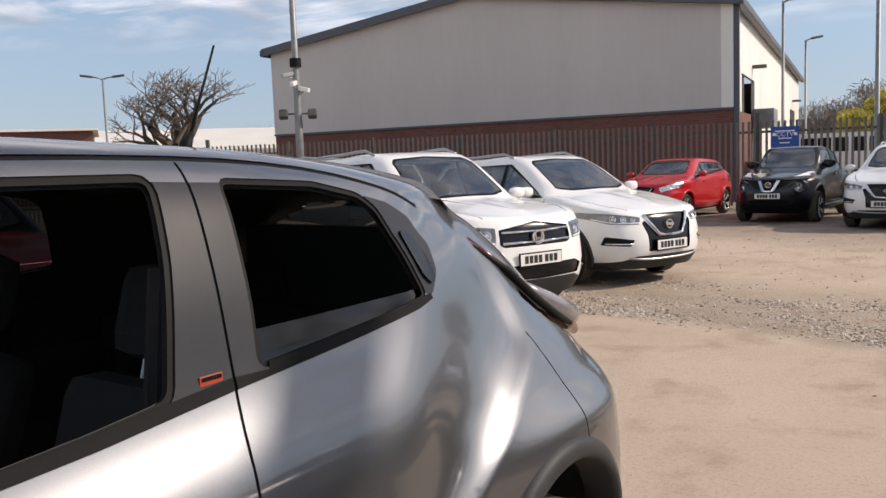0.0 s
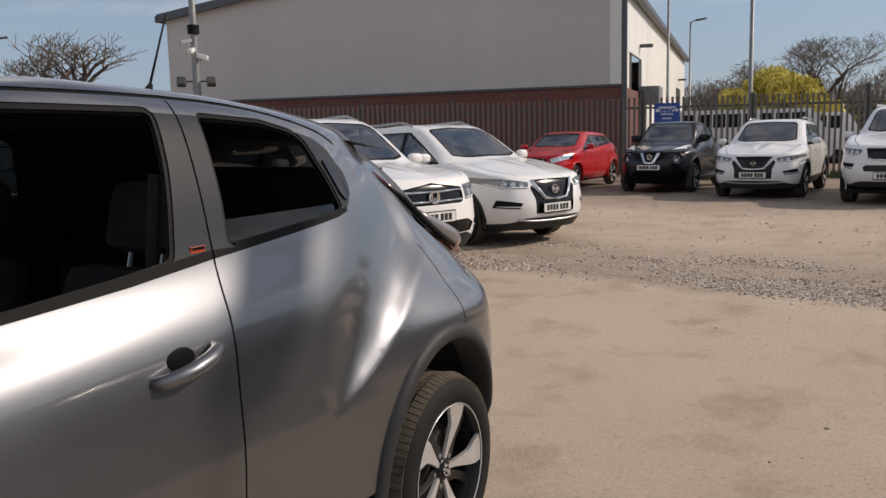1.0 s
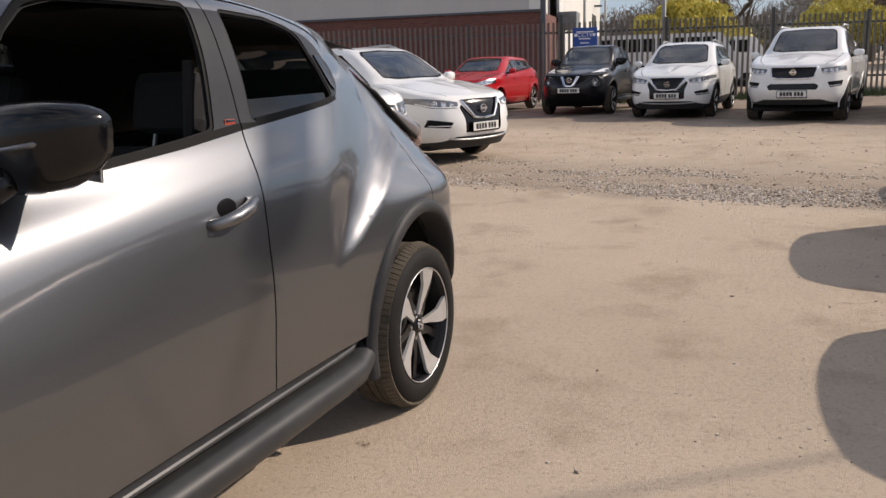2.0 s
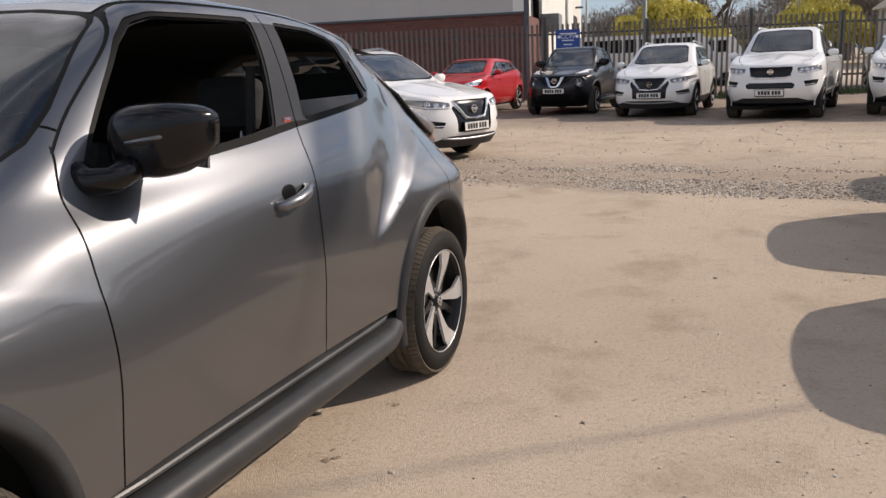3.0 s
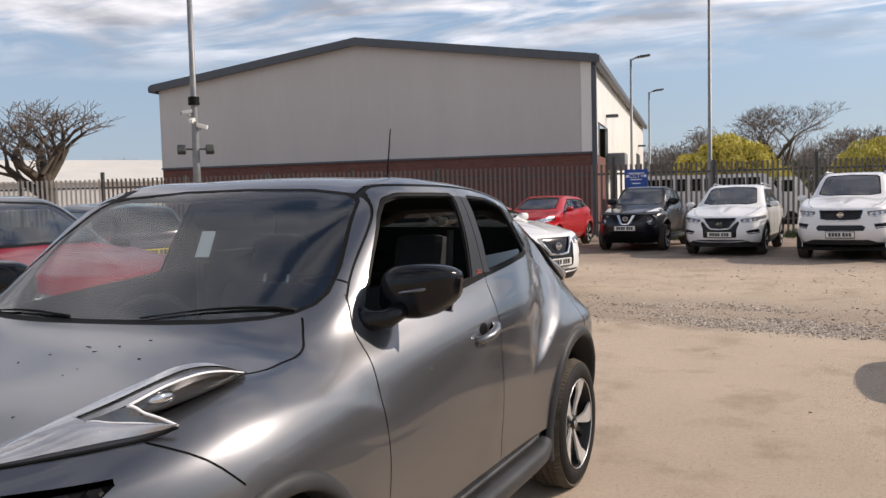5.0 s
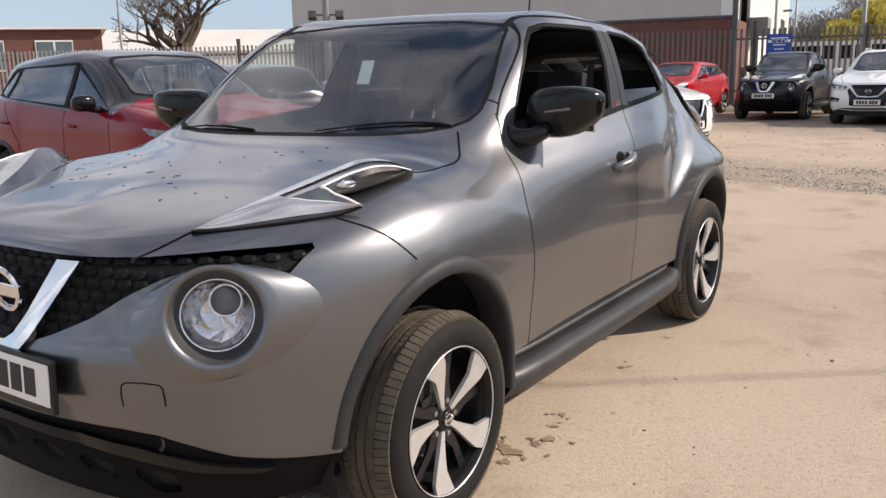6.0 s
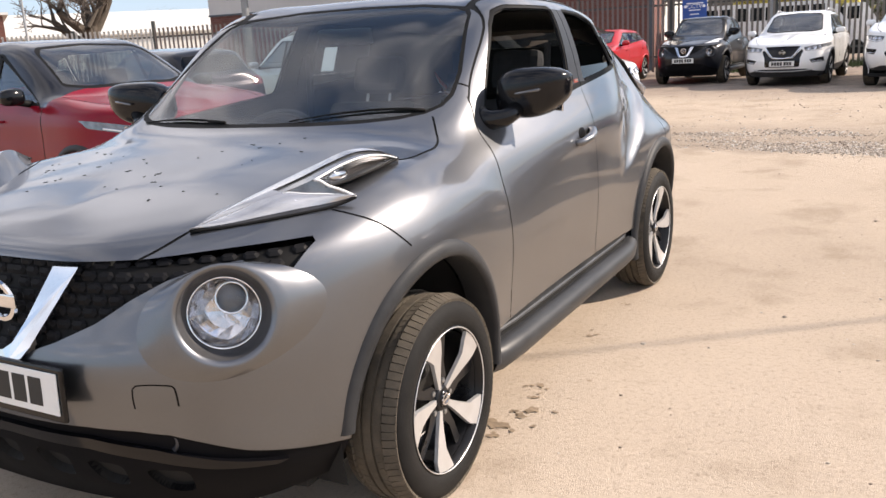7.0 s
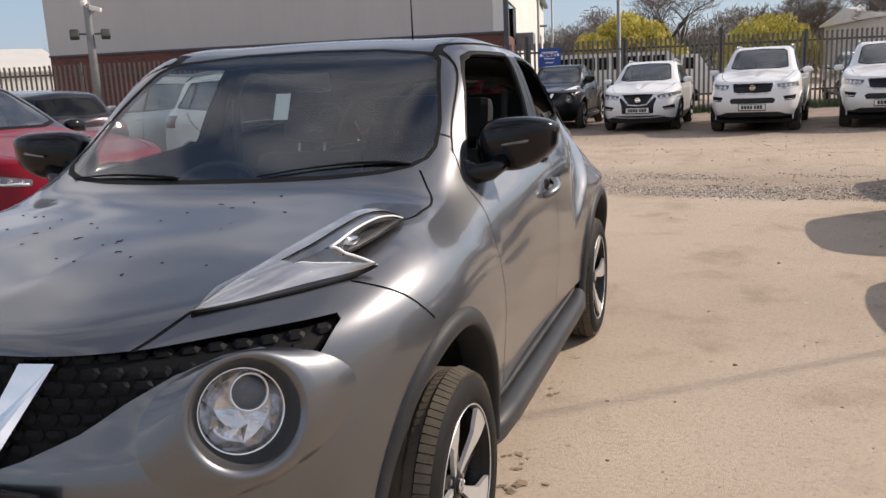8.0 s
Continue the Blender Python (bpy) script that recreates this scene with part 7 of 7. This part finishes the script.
# ---- posts ----
def street_light(x, y, h, heads, arm, label, name="street_lamp", turn=0.0, r=.075):
    p = thing(name, label, "lamp post")
    bm = bmesh.new()
    tube(bm, [(0, 0, 0), (0, 0, 1.2), (0, 0, 1.25), (0, 0, h)], [r * 1.35, r * 1.3, r, r * .62], 12)
    part("column", bm, POST_GREY, p, smooth=True)
    for k in range(heads):
        s = 1 if k == 0 else -1
        bm = bmesh.new()
        tube(bm, [(0, 0, h - .06), (s * arm * .35, 0, h + .03), (s * arm * .6, 0, h + .06)], .035, 8)
        part("arm", bm, POST_GREY, p, smooth=True)
        bm = bmesh.new()
        box(bm, (-.30, -.13, -.05), (.30, .13, .05), .035, pose(s * arm, 0, h + .10, 0, -8 * s, 0))
        part("lantern", bm, STEEL_DARK, p)
    p.matrix_basis = pose(x, y, 0, 0, 0, turn)
    return p


street_light(-6.65, 33.5, 7.35, 1, .55, "tall grey street lamp with a single flat lantern", turn=25)
street_light(-8.6, 46.4, 7.3, 1, .55, "tall grey street lamp with a single flat lantern", turn=25)
street_light(-2.25, 26.25, 9.5, 1, .55, "tall grey lamp post beyond the fence", turn=200)
street_light(-36.8, 23.45, 6.45, 2, .75, "grey lamp post with two flat lanterns", turn=50)
street_light(8.85, 4.85, 7.2, 1, .55, "tall grey lamp post beside the parked cars", turn=180, r=.018)

mast = thing("camera_mast", "grey steel mast carrying cameras and floodlights", "post")
bm = bmesh.new()
tube(bm, [(0, 0, 0), (0, 0, 2.6), (0, 0, 4.1), (0, 0, 8.0)], [.12, .115, .095, .08], 14)
part("column", bm, POST_GREY, mast, smooth=True)
bm = bmesh.new()
lathe(bm, [(4.28, .09), (4.28, .17), (4.52, .17), (4.52, .09)], 16, pose(0, 0, 0, 0, -90, 0))
part("collar", bm, RUBBER, mast)
for k, (z, a) in enumerate(((4.12, 205), (3.86, 255), (3.70, 330))):
    bm = bmesh.new()
    m = pose(0, 0, z, 0, 0, a)
    box(bm, (.08, -.06, -.05), (.44, .06, .07), .025, m @ pose(0, 0, 0, 0, 14, 0))
    cam_body = part("security_camera", bm, PLATE_WHITE if k != 0 else STEEL, mast)
    bm = bmesh.new()
    tube(bm, [m @ Vector((.05, 0, -.16)), m @ Vector((.18, 0, -.14)), m @ Vector((.24, 0, -.06))], .03, 8)
    part("bracket", bm, STEEL, cam_body)
for s in (1, -1):
    bm = bmesh.new()
    tube(bm, [(0, 0, 2.98), (s * .30, 0, 2.98)], .025, 8)
    box(bm, (-.13, -.12, -.13), (.13, .10, .11), .04, pose(s * .42, -.05, 2.97, -25))
    part("floodlight", bm, STEEL_DARK, mast)
mast.matrix_basis = pose(-17.0, 17.1, 0, 0, 0, 40) @ Matrix.Diagonal((1.05, 1.05, 1.09, 1))

# ---- parked cars ----
main_car = juke("small_crossover", "dark grey metallic small crossover parked with an open front window", PAINT_GREY, "near")


def settle(car):
    """The car stands a little askew on its springs and wheels: the far side wider, and its front drawn forward."""
    for ob in car.children_recursive:
        if ob.name.startswith("wheel") and not ob.name.startswith("wheel_"):
            if ob.matrix_basis.translation.x < 0:
                ob.matrix_basis = Matrix.Translation((-.125, -.20 if ob.matrix_basis.translation.y < -1 else 0, 0)) @ ob.matrix_basis
            continue
        if ob.parent.name.startswith("wheel") and not ob.parent.name.startswith("wheel_"):
            continue
        me = ob.data
        co = np.empty(len(me.vertices) * 3, np.float32)
        me.vertices.foreach_get("co", co)
        co = co.reshape(-1, 3)
        k = (np.clip(.35 - co[:, 0], 0, None) / 1.2) ** 1.25
        w = np.clip((-.5 - co[:, 1]) / 1.1, 0, 1)
        co[:, 0] -= .145 * k
        f = np.clip((co[:, 1] + 3.42) / .40, 0, 1)
        co[:, 1] -= .25 * k * w * w * (3 - 2 * w) * f * f * (3 - 2 * f)
        co[:, 2] += .010 * k * np.clip(co[:, 2] / .9, 0, 1)
        me.vertices.foreach_set("co", co.ravel())
        me.update()


settle(main_car)
ROW = "cars parked along the fence"
black_juke = juke("small_crossover", "black small crossover with chrome vee grille beside the fence", PAINT_BLACK, "far", ROW)
place(black_juke, -2.95, 16.75, -92, 3.43)
white_q = build_car("crossover", "white crossover with dark vee grille beside the fence", QASH, PAINT_WHITE, ROW, trim=BLACK_PLASTIC)
place(white_q, -.52, 15.55, -93, 3.56)
place(copy_thing(white_q, Matrix.Identity(4)), -1.80, 7.95, -20, 3.56)["label"] = "white crossover with black arches parked across the yard"
truck = pickup("pickup_truck", "white double-cab pickup with roof rails beside the fence", PAINT_WHITE, ROW)
place(truck, 1.95, 14.5, -97, 4.05)
place(copy_thing(truck, Matrix.Identity(4)), 4.6, 14.9, -97, 4.05)
tig = build_car("off_roader", "white compact off-roader with a two-bar chrome grille", TIG, PAINT_WHITE, "cars parked across the yard")
place(tig, -2.16, 5.36, -20, 3.48)
red = build_car("hatchback", "bright red small hatchback beside the fence", HATCH, PAINT_RED, ROW, trim=BLACK_PLASTIC)
place(red, -5.83, 16.77, -93, 3.36)
capt = build_car("two_tone_crossover", "dark red small crossover with a black roof", CAPT, PAINT_CRIMSON, "cars parked across the yard", roof_mat=PAINT_BLACK)
place(capt, -2.78, .50, -7, 3.40)
capt.matrix_basis = capt.matrix_basis @ Matrix.Diagonal((1.02, 1.02, 1.05, 1))
dark = build_car("dark_hatchback", "dark plum hatchback with black roof seen from behind", DARKHATCH, PAINT_PLUM, "cars in the second row", roof_mat=PAINT_BLACK)
place(dark, -10.95, 6.5, 160, 3.40)
wh = build_car("silver_estate", "silver-white estate car seen from behind", TIG, PAINT_SILVER, "cars in the second row")
place(wh, -9.95, 9.3, 160, 3.48)
suv = build_car("dark_suv", "dark grey off-roader with slim headlamps, nose towards the open yard", SUV_DARK, PAINT_PLUM, "cars parked nose in")
place(suv, 3.24, 4.05, 180, 3.56)
place(copy_thing(suv, Matrix.Identity(4)), 3.4, 1.55, 180, 3.56)
place(copy_thing(suv, Matrix.Identity(4)), 3.95, 6.65, 180, 3.56)
place(copy_thing(dark, Matrix.Identity(4)), -3.75, 11.0, -22, 3.40)["label"] = "dark grey hatchback half hidden behind a white crossover"


# ---- beyond the fence ----
def block_building(name, label, lo, hi, wall, roof_rise, m, roof_mat, windows=()):
    b = thing(name, label, "building")
    bm = bmesh.new()
    box(bm, lo, hi)
    part("wall", bm, wall, b)
    bm = bmesh.new()
    x0, x1, y0, y1, z = lo[0] - .3, hi[0] + .3, lo[1] - .3, hi[1] + .3, hi[2]
    prism(bm, [(y0, z + .01), (y1, z + .01), (y1, z + .14), ((y0 + y1) / 2, z + .14 + roof_rise), (y0, z + .14)], x0, x1, Matrix(((0, 0, 1, 0), (1, 0, 0, 0), (0, 1, 0, 0), (0, 0, 0, 1))))
    part("roof", bm, roof_mat, b)
    for x, z0, w, h in windows:
        bm = bmesh.new()
        box(bm, (x - w / 2, lo[1] - .05, z0), (x + w / 2, lo[1] - .004, z0 + h), .01)
        win = part("window", bm, WHITE_PRINT, b)
        for k in range(2):
            bm = bmesh.new()
            box(bm, (x - w / 2 + .06 + k * w / 2, lo[1] - .062, z0 + .08), (x - .04 + k * w / 2, lo[1] - .054, z0 + h - .08))
            part("pane", bm, GLASS_CAR, win)
    b.matrix_basis = m
    return b


block_building("brick_office", "low red brick office with white window frames", (-14, 0, 0), (0, 9, 4.2), BRICK, .25, pose(-43.0, 26.6, 0, 0, 0, 57), CLAD_WHITE,
               [(-2.6, 1.9, 2.0, 1.7), (-6.2, 1.9, 2.0, 1.7), (-9.8, 1.9, 2.0, 1.7)])
block_building("long_shed", "long low shed with a pale metal roof", (-34, 0, 0), (6, 16, 3.2), CLAD_WHITE, 2.0, pose(-50.0, 44.0, 0, 0, 0, 57), ROOF_METAL)
block_building("far_shed", "pale grey industrial shed beyond the trees", (0, 0, 0), (34, 14, 3.9), CLAD_GREY, .9, pose(10.3, 56.0, 0, 0, 0, 8), ROOF_METAL)


def minibus(x, y, turn):
    b = thing("minibus", "white minibus with a row of dark windows", "bus")
    bm = bmesh.new()
    prism(bm, rounded([(-2.9, .35), (2.75, .35), (2.9, .9), (2.55, 1.35), (2.1, 2.05), (-2.85, 2.08), (-2.95, 1.2)], .12), -.95, .95, pose(0, 0, 0, 90))
    part("body", bm, PAINT_WHITE, b)
    for k in range(9):
        for s in (1, -1):
            bm = bmesh.new()
            box(bm, (-2.7 + k * .52, s * .952, 1.45), (-2.7 + k * .52 + .42, s * .962, 1.92), .004)
            part("window", bm, GLOSS_BLACK, b)
    bm = bmesh.new()
    box(bm, (-.75, -.012, -.30), (.75, .012, .30), .01, pose(2.36, 0, 1.66, 33, 0, 90))
    part("windscreen", bm, GLOSS_BLACK, b)
    for s in (1, -1):
        for wx in (-1.7, 1.8):
            bm = bmesh.new()
            lathe(bm, [(0, .0), (0, .33), (.2, .33), (.2, 0)], 20, pose(wx, s * .96 - .1, .33, 0, 0, 90))
            part("wheel", bm, TYRE, b)
    b.matrix_basis = pose(x, y, 0, 0, 0, turn)
    return b


minibus(-2.9, 30.0, 8)
mini2 = copy_thing(bpy.data.objects["minibus"], pose(-2.0, 33.5, -.12, 0, 0, 10))
for k, (x, y, a, src) in enumerate(((2.3, 30.5, 100, suv), (5.6, 31.0, 95, wh), (8.4, 31.5, 95, dark), (6.9, 36, 185, tig), (11.2, 32, 92, red))):
    place(copy_thing(src, Matrix.Identity(4)), x, y, a, 3.4)["group"] = "cars beyond the fence"

# ---- trees ----
BARK = plain("grey_brown_bark", (.085, .068, .052), .95, vary=.4, scale=8, bump=.5, bump_scale=30)
TWIG = plain("bare_twigs", (.15, .122, .10), .95, vary=.3, scale=3)
CATKIN = plain("yellow_spring_leaves", (.54, .475, .11), .8, vary=.35, scale=1.5)
HEDGE = plain("dull_green_leaves", (.075, .085, .035), .85, vary=.45, scale=1.2)
BUDS = plain("brown_budding_twigs", (.25, .215, .18), .9, vary=.4, scale=.8)


def bare_tree(rnd, height, spread, bm_wood, bm_twig, origin=Vector((0, 0, 0)), depth=5, trunk=.22, fork=.32, lean=.0, finest=.0):
    def grow(p, d, length, r, level):
        n = 3
        pts, rad = [p], [r]
        for i in range(n):
            d = (d + Vector((rnd.gauss(0, .16), rnd.gauss(0, .16), rnd.gauss(.03, .10)))).normalized()
            p = p + d * length / n
            pts.append(p); rad.append(max(finest, r * (1 - .42 * (i + 1) / n)))
        tube(bm_wood if level < 3 else bm_twig, pts, rad, 7 if level < 2 else 4 if level < 3 else 3, caps=False)
        if level >= depth:
            return
        kids = rnd.randint(3, 4) if level else rnd.randint(5, 6)
        for k in range(kids):
            t = 1.0 if k == 0 else rnd.uniform(.45, 1.0)
            q = pts[0].lerp(pts[-1], t) if t < 1 else pts[-1]
            a = 2 * math.pi * (k + rnd.random()) / kids
            side = Vector((math.cos(a), math.sin(a), rnd.uniform(-.15, .45)))
            nd = (d * rnd.uniform(.45, .9) + side * spread * rnd.uniform(.6, 1.1)).normalized()
            grow(q, nd, length * rnd.uniform(.58, .78), rad[-1] * rnd.uniform(.6, .8), level + 1)
    grow(origin, Vector((lean, 0, 1)), height * fork, trunk, 0)


def tree(name, label, x, y, height, spread, seed, depth=5, trunk=.25, fork=.32, turn=0, finest=.010):
    rnd = random.Random(seed)
    t = thing(name, label, "tree", "trees beyond the yard")
    a, b = bmesh.new(), bmesh.new()
    bare_tree(rnd, height, spread, a, b, depth=depth, trunk=trunk, fork=fork, finest=finest)
    top = max(v.co.z for v in b.verts)
    k = height / top
    for m in (a, b):
        bmesh.ops.scale(m, vec=(k, k, k), verts=m.verts)
    part("trunk", a, BARK, t, smooth=True)
    tagged(part("twig_crown", b, TWIG, t), kind="stuff")
    t.matrix_basis = pose(x, y, 0, 0, 0, turn)
    return t


tree("oak_tree", "large bare spreading oak beyond the fence", -46.0, 34.6, 8.6, .85, 14, 5, .40, .20, finest=.009)
tree("ash_tree", "tall bare round-crowned tree against the sky", -1.84, 66.0, 8.2, .70, 5, 6, .34, .30, finest=.007)
tree("bare_tree", "bare tree behind the sheds", 7.4, 86.0, 8.4, .60, 21, 6, .30)
tree("bare_tree", "bare tree behind the sheds", 10.4, 85.0, 8.3, .65, 22, 6, .30)
tree("bare_tree", "bare tree beside a pale shed", 10.6, 60.0, 7.4, .62, 23, 6, .26)
tree("bare_tree", "slender bare tree beyond the yard", 3.0, 80.0, 6.8, .45, 24, 5, .16)


def leaf_cloud(bm, rnd, c, size, n, leaf, slim=.45):
    for i in range(n):
        while True:
            d = Vector((rnd.uniform(-1, 1), rnd.uniform(-1, 1), rnd.uniform(-1, 1)))
            if .25 < d.length < 1:
                break
        p = c + Vector((d.x * size[0], d.y * size[1], d.z * size[2]))
        q = Euler((rnd.uniform(0, 6), rnd.uniform(0, 6), rnd.uniform(0, 6))).to_matrix()
        s = leaf * rnd.uniform(.5, 1.3)
        bm.faces.new([bm.verts.new(p + q @ Vector(v)) for v in ((-s, 0, 0), (0, -s * slim, 0), (s, 0, .2 * s), (0, s * slim, 0))])


def willow(x, y, w, h, seed):
    rnd = random.Random(seed)
    t = thing("yellow_willow", "bright yellow-green willow in new leaf", "tree", "trees beyond the yard")
    a, b, c = bmesh.new(), bmesh.new(), bmesh.new()
    bare_tree(rnd, h * .9, .7, a, b, depth=4, trunk=.16, fork=.3)
    for k in range(74):
        u, v = rnd.uniform(-1, 1), rnd.uniform(0, 1)
        top = h * (1 - .45 * u * u) * (.45 + .52 * v)
        leaf_cloud(c, rnd, Vector((u * w / 2, rnd.uniform(-.3, .3) * w, top)), (w * .13, w * .13, h * .11), 170, .17)
    part("trunk", a, BARK, t, smooth=True)
    tagged(part("twig_crown", b, TWIG, t), kind="stuff")
    tagged(part("leaves", c, CATKIN, t, "drooping yellow leaves"), kind="stuff")
    t.matrix_basis = pose(x, y, 0)
    return t


willow(-5.2, 56.0, 6.6, 4.9, 3)
willow(4.1, 71.5, 7.0, 5.3, 4)
willow(10.5, 73.0, 4.0, 4.4, 6)


def woodland():
    rnd = random.Random(77)
    a, c, g = bmesh.new(), bmesh.new(), bmesh.new()
    for k in range(64):
        t = k / 63
        x = -46 + 92 * t + rnd.uniform(-1, 1)
        y = 104 + rnd.uniform(-6, 10) - .004 * (x - 0) ** 2
        bare_tree(rnd, rnd.uniform(5.6, 7.6) * 1.5, .5, a, a, Vector((x, y, 0)), depth=4, trunk=.16, fork=.30)
    for k in range(1150):
        x, y = rnd.uniform(-48, 48), 101 + rnd.uniform(-5, 9)
        leaf_cloud(c, rnd, Vector((x, y, rnd.uniform(1.0, 6.4 + .9 * math.sin(x * .35) + .6 * math.sin(x * .9 + 1)))), (1.7, 1.3, 1.1), 62, .42, .10)
    for k in range(150):
        x, y = rnd.uniform(-48, 48), 95 + rnd.uniform(-4, 4)
        leaf_cloud(g, rnd, Vector((x, y, rnd.uniform(.6, 3.4))), (1.6, 1.2, .8), 70, .22)
    w = thing("woodland", "distant bare brown woodland on the skyline", "woodland", kind="stuff")
    tagged(part("bare_trunks", a, TWIG, w), kind="stuff")
    tagged(part("budding_twigs", c, BUDS, w), kind="stuff")
    tagged(part("undergrowth", g, HEDGE, w), kind="stuff")
    # a second belt behind the low sheds on the other side
    a, c = bmesh.new(), bmesh.new()
    for k in range(34):
        x, y = -92 + k * 1.8 + rnd.uniform(-1, 1), 62 + k * .9 + rnd.uniform(-3, 3)
        bare_tree(rnd, rnd.uniform(5.5, 8.0) * 1.3, .5, a, a, Vector((x, y, 0)), depth=4, trunk=.16, fork=.30)
        leaf_cloud(c, rnd, Vector((x, y, rnd.uniform(1.5, 4.6))), (2.0, 2.0, 1.8), 130, .40, .10)
    w = thing("woodland", "distant bare trees behind low sheds", "woodland", kind="stuff")
    tagged(part("bare_trunks", a, TWIG, w), kind="stuff")
    tagged(part("budding_twigs", c, BUDS, w), kind="stuff")


woodland()


# ---- loose stuff on the ground ----
def pebbles():
    rnd = random.Random(9)
    verts, faces = [], []

    def stone(x, y, s):
        k = len(verts)
        a = rnd.uniform(0, 6)
        ring = [(math.cos(a + i * 1.2566) * s * rnd.uniform(.7, 1.2), math.sin(a + i * 1.2566) * s * rnd.uniform(.7, 1.2)) for i in range(5)]
        h = s * rnd.uniform(.3, .6)
        verts.extend([(x + p, y + q, -.001) for p, q in ring])
        verts.extend([(x + p * .55, y + q * .55, h) for p, q in ring])
        faces.append([k + 5 + i for i in range(5)])
        for i in range(5):
            faces.append([k + i, k + (i + 1) % 5, k + 5 + (i + 1) % 5, k + 5 + i])
    heaps = [(rnd.uniform(-3.8, 5.5), rnd.expovariate(1.6), rnd.uniform(.2, .7)) for i in range(70)]
    for i in range(16000):
        hx, hy, hr = rnd.choice(heaps)
        x = hx + rnd.gauss(0, hr)
        y = 5.65 - .15 * x + hy + rnd.gauss(0, hr * .35)
        if y > 5.35 - .15 * x + .12 * math.sin(3 * x):
            stone(x, y, rnd.choice((.006, .008, .011, .015, .021)) * rnd.uniform(.7, 1.25))
    for i in range(4200):
        x, y = rnd.uniform(.9, 3.8), rnd.uniform(-4.2, 5.2)
        if rnd.random() < ((x - .7) / 3.1) ** 1.6:
            stone(x, y, rnd.choice((.003, .004, .004, .006, .008)) * rnd.uniform(.8, 1.2))
    for i in range(36):
        stone(rnd.uniform(.9, 3.8), rnd.uniform(-3.5, 7.5), rnd.uniform(.010, .020))
    for i in range(1500):
        stone(rnd.uniform(-9, 7), rnd.uniform(7.5, 15), rnd.choice((.008, .011, .016, .024)) * rnd.uniform(.6, 1.1))
    me = bpy.data.meshes.new("gravel")
    me.from_pydata(verts, [], faces)
    me.materials.append(GRAVEL)
    return tagged(new("gravel", me), "loose brown and grey stones on the yard", "gravel", kind="stuff")


pebbles()


def grass_verge():
    """Rough grass along the foot of the fence."""
    rnd = random.Random(31)
    verts, faces = [], []
    for a, b in zip(FENCE[2:], FENCE[3:]):
        d = b - a
        side = Vector((d.y, -d.x)).normalized()
        for i in range(int(d.length * 420)):
            p = a + d * rnd.random() + side * (abs(rnd.gauss(0, .5)) - .1)
            h, w, t = rnd.uniform(.06, .26), rnd.uniform(.008, .018), rnd.uniform(0, 6.28)
            k = len(verts)
            c, q = math.cos(t), math.sin(t)
            verts.extend([(p.x - c * w, p.y - q * w, 0), (p.x + c * w, p.y + q * w, 0), (p.x + q * h * rnd.uniform(.1, .5), p.y - c * h * .3, h)])
            faces.append((k, k + 1, k + 2))
    me = bpy.data.meshes.new("grass")
    me.from_pydata(verts, [], faces)
    me.materials.append(GRASS)
    return tagged(new("grass", me), "rough green grass along the foot of the fence", "grass", kind="stuff")


grass_verge()


def stain(x, y, r, seed, k=1.0):
    """A splash: one ragged spot with a few drops thrown off it."""
    rnd = random.Random(seed)
    bm = bmesh.new()
    spots = [(x, y, r * .55)] + [(x + rnd.gauss(0, 1.1) * r, y + rnd.gauss(0, 1.1) * r, r * rnd.uniform(.10, .38)) for i in range(6)]
    for cx, cy, cr in spots:
        n = 30
        ph = [rnd.uniform(0, 6) for i in range(4)]
        rim = []
        for i in range(n):
            a = 2 * math.pi * i / n
            q = cr * (1 + .25 * math.sin(2 * a + ph[0]) + .2 * math.sin(3 * a + ph[1]) + .14 * math.sin(5 * a + ph[2]) + .10 * math.sin(9 * a + ph[3]))
            rim.append(bm.verts.new((cx + q * math.cos(a) * k, cy + q * math.sin(a) * .8, .0030 + .0003 * spots.index((cx, cy, cr)))))
        bm.faces.new(rim)
    return tagged(part("damp_stain", bm, OIL), "dark damp spot on the pale ground", "stain", "spots beside the front wheel", "stuff")


for i, (x, y, r) in enumerate(((.775, -.978, .030), (.78, -1.62, .032), (.80, -1.74, .024), (.76, -2.02, .085), (.82, -1.92, .04), (.79, -2.11, .04), (.95, -1.50, .012), (.80, -.45, .02), (.22, -3.08, .05), (.43, -2.86, .03), (.10, -3.02, .035), (.52, -3.30, .03), (.93, -1.84, .018))):
    stain(x, y, r, 40 + i)
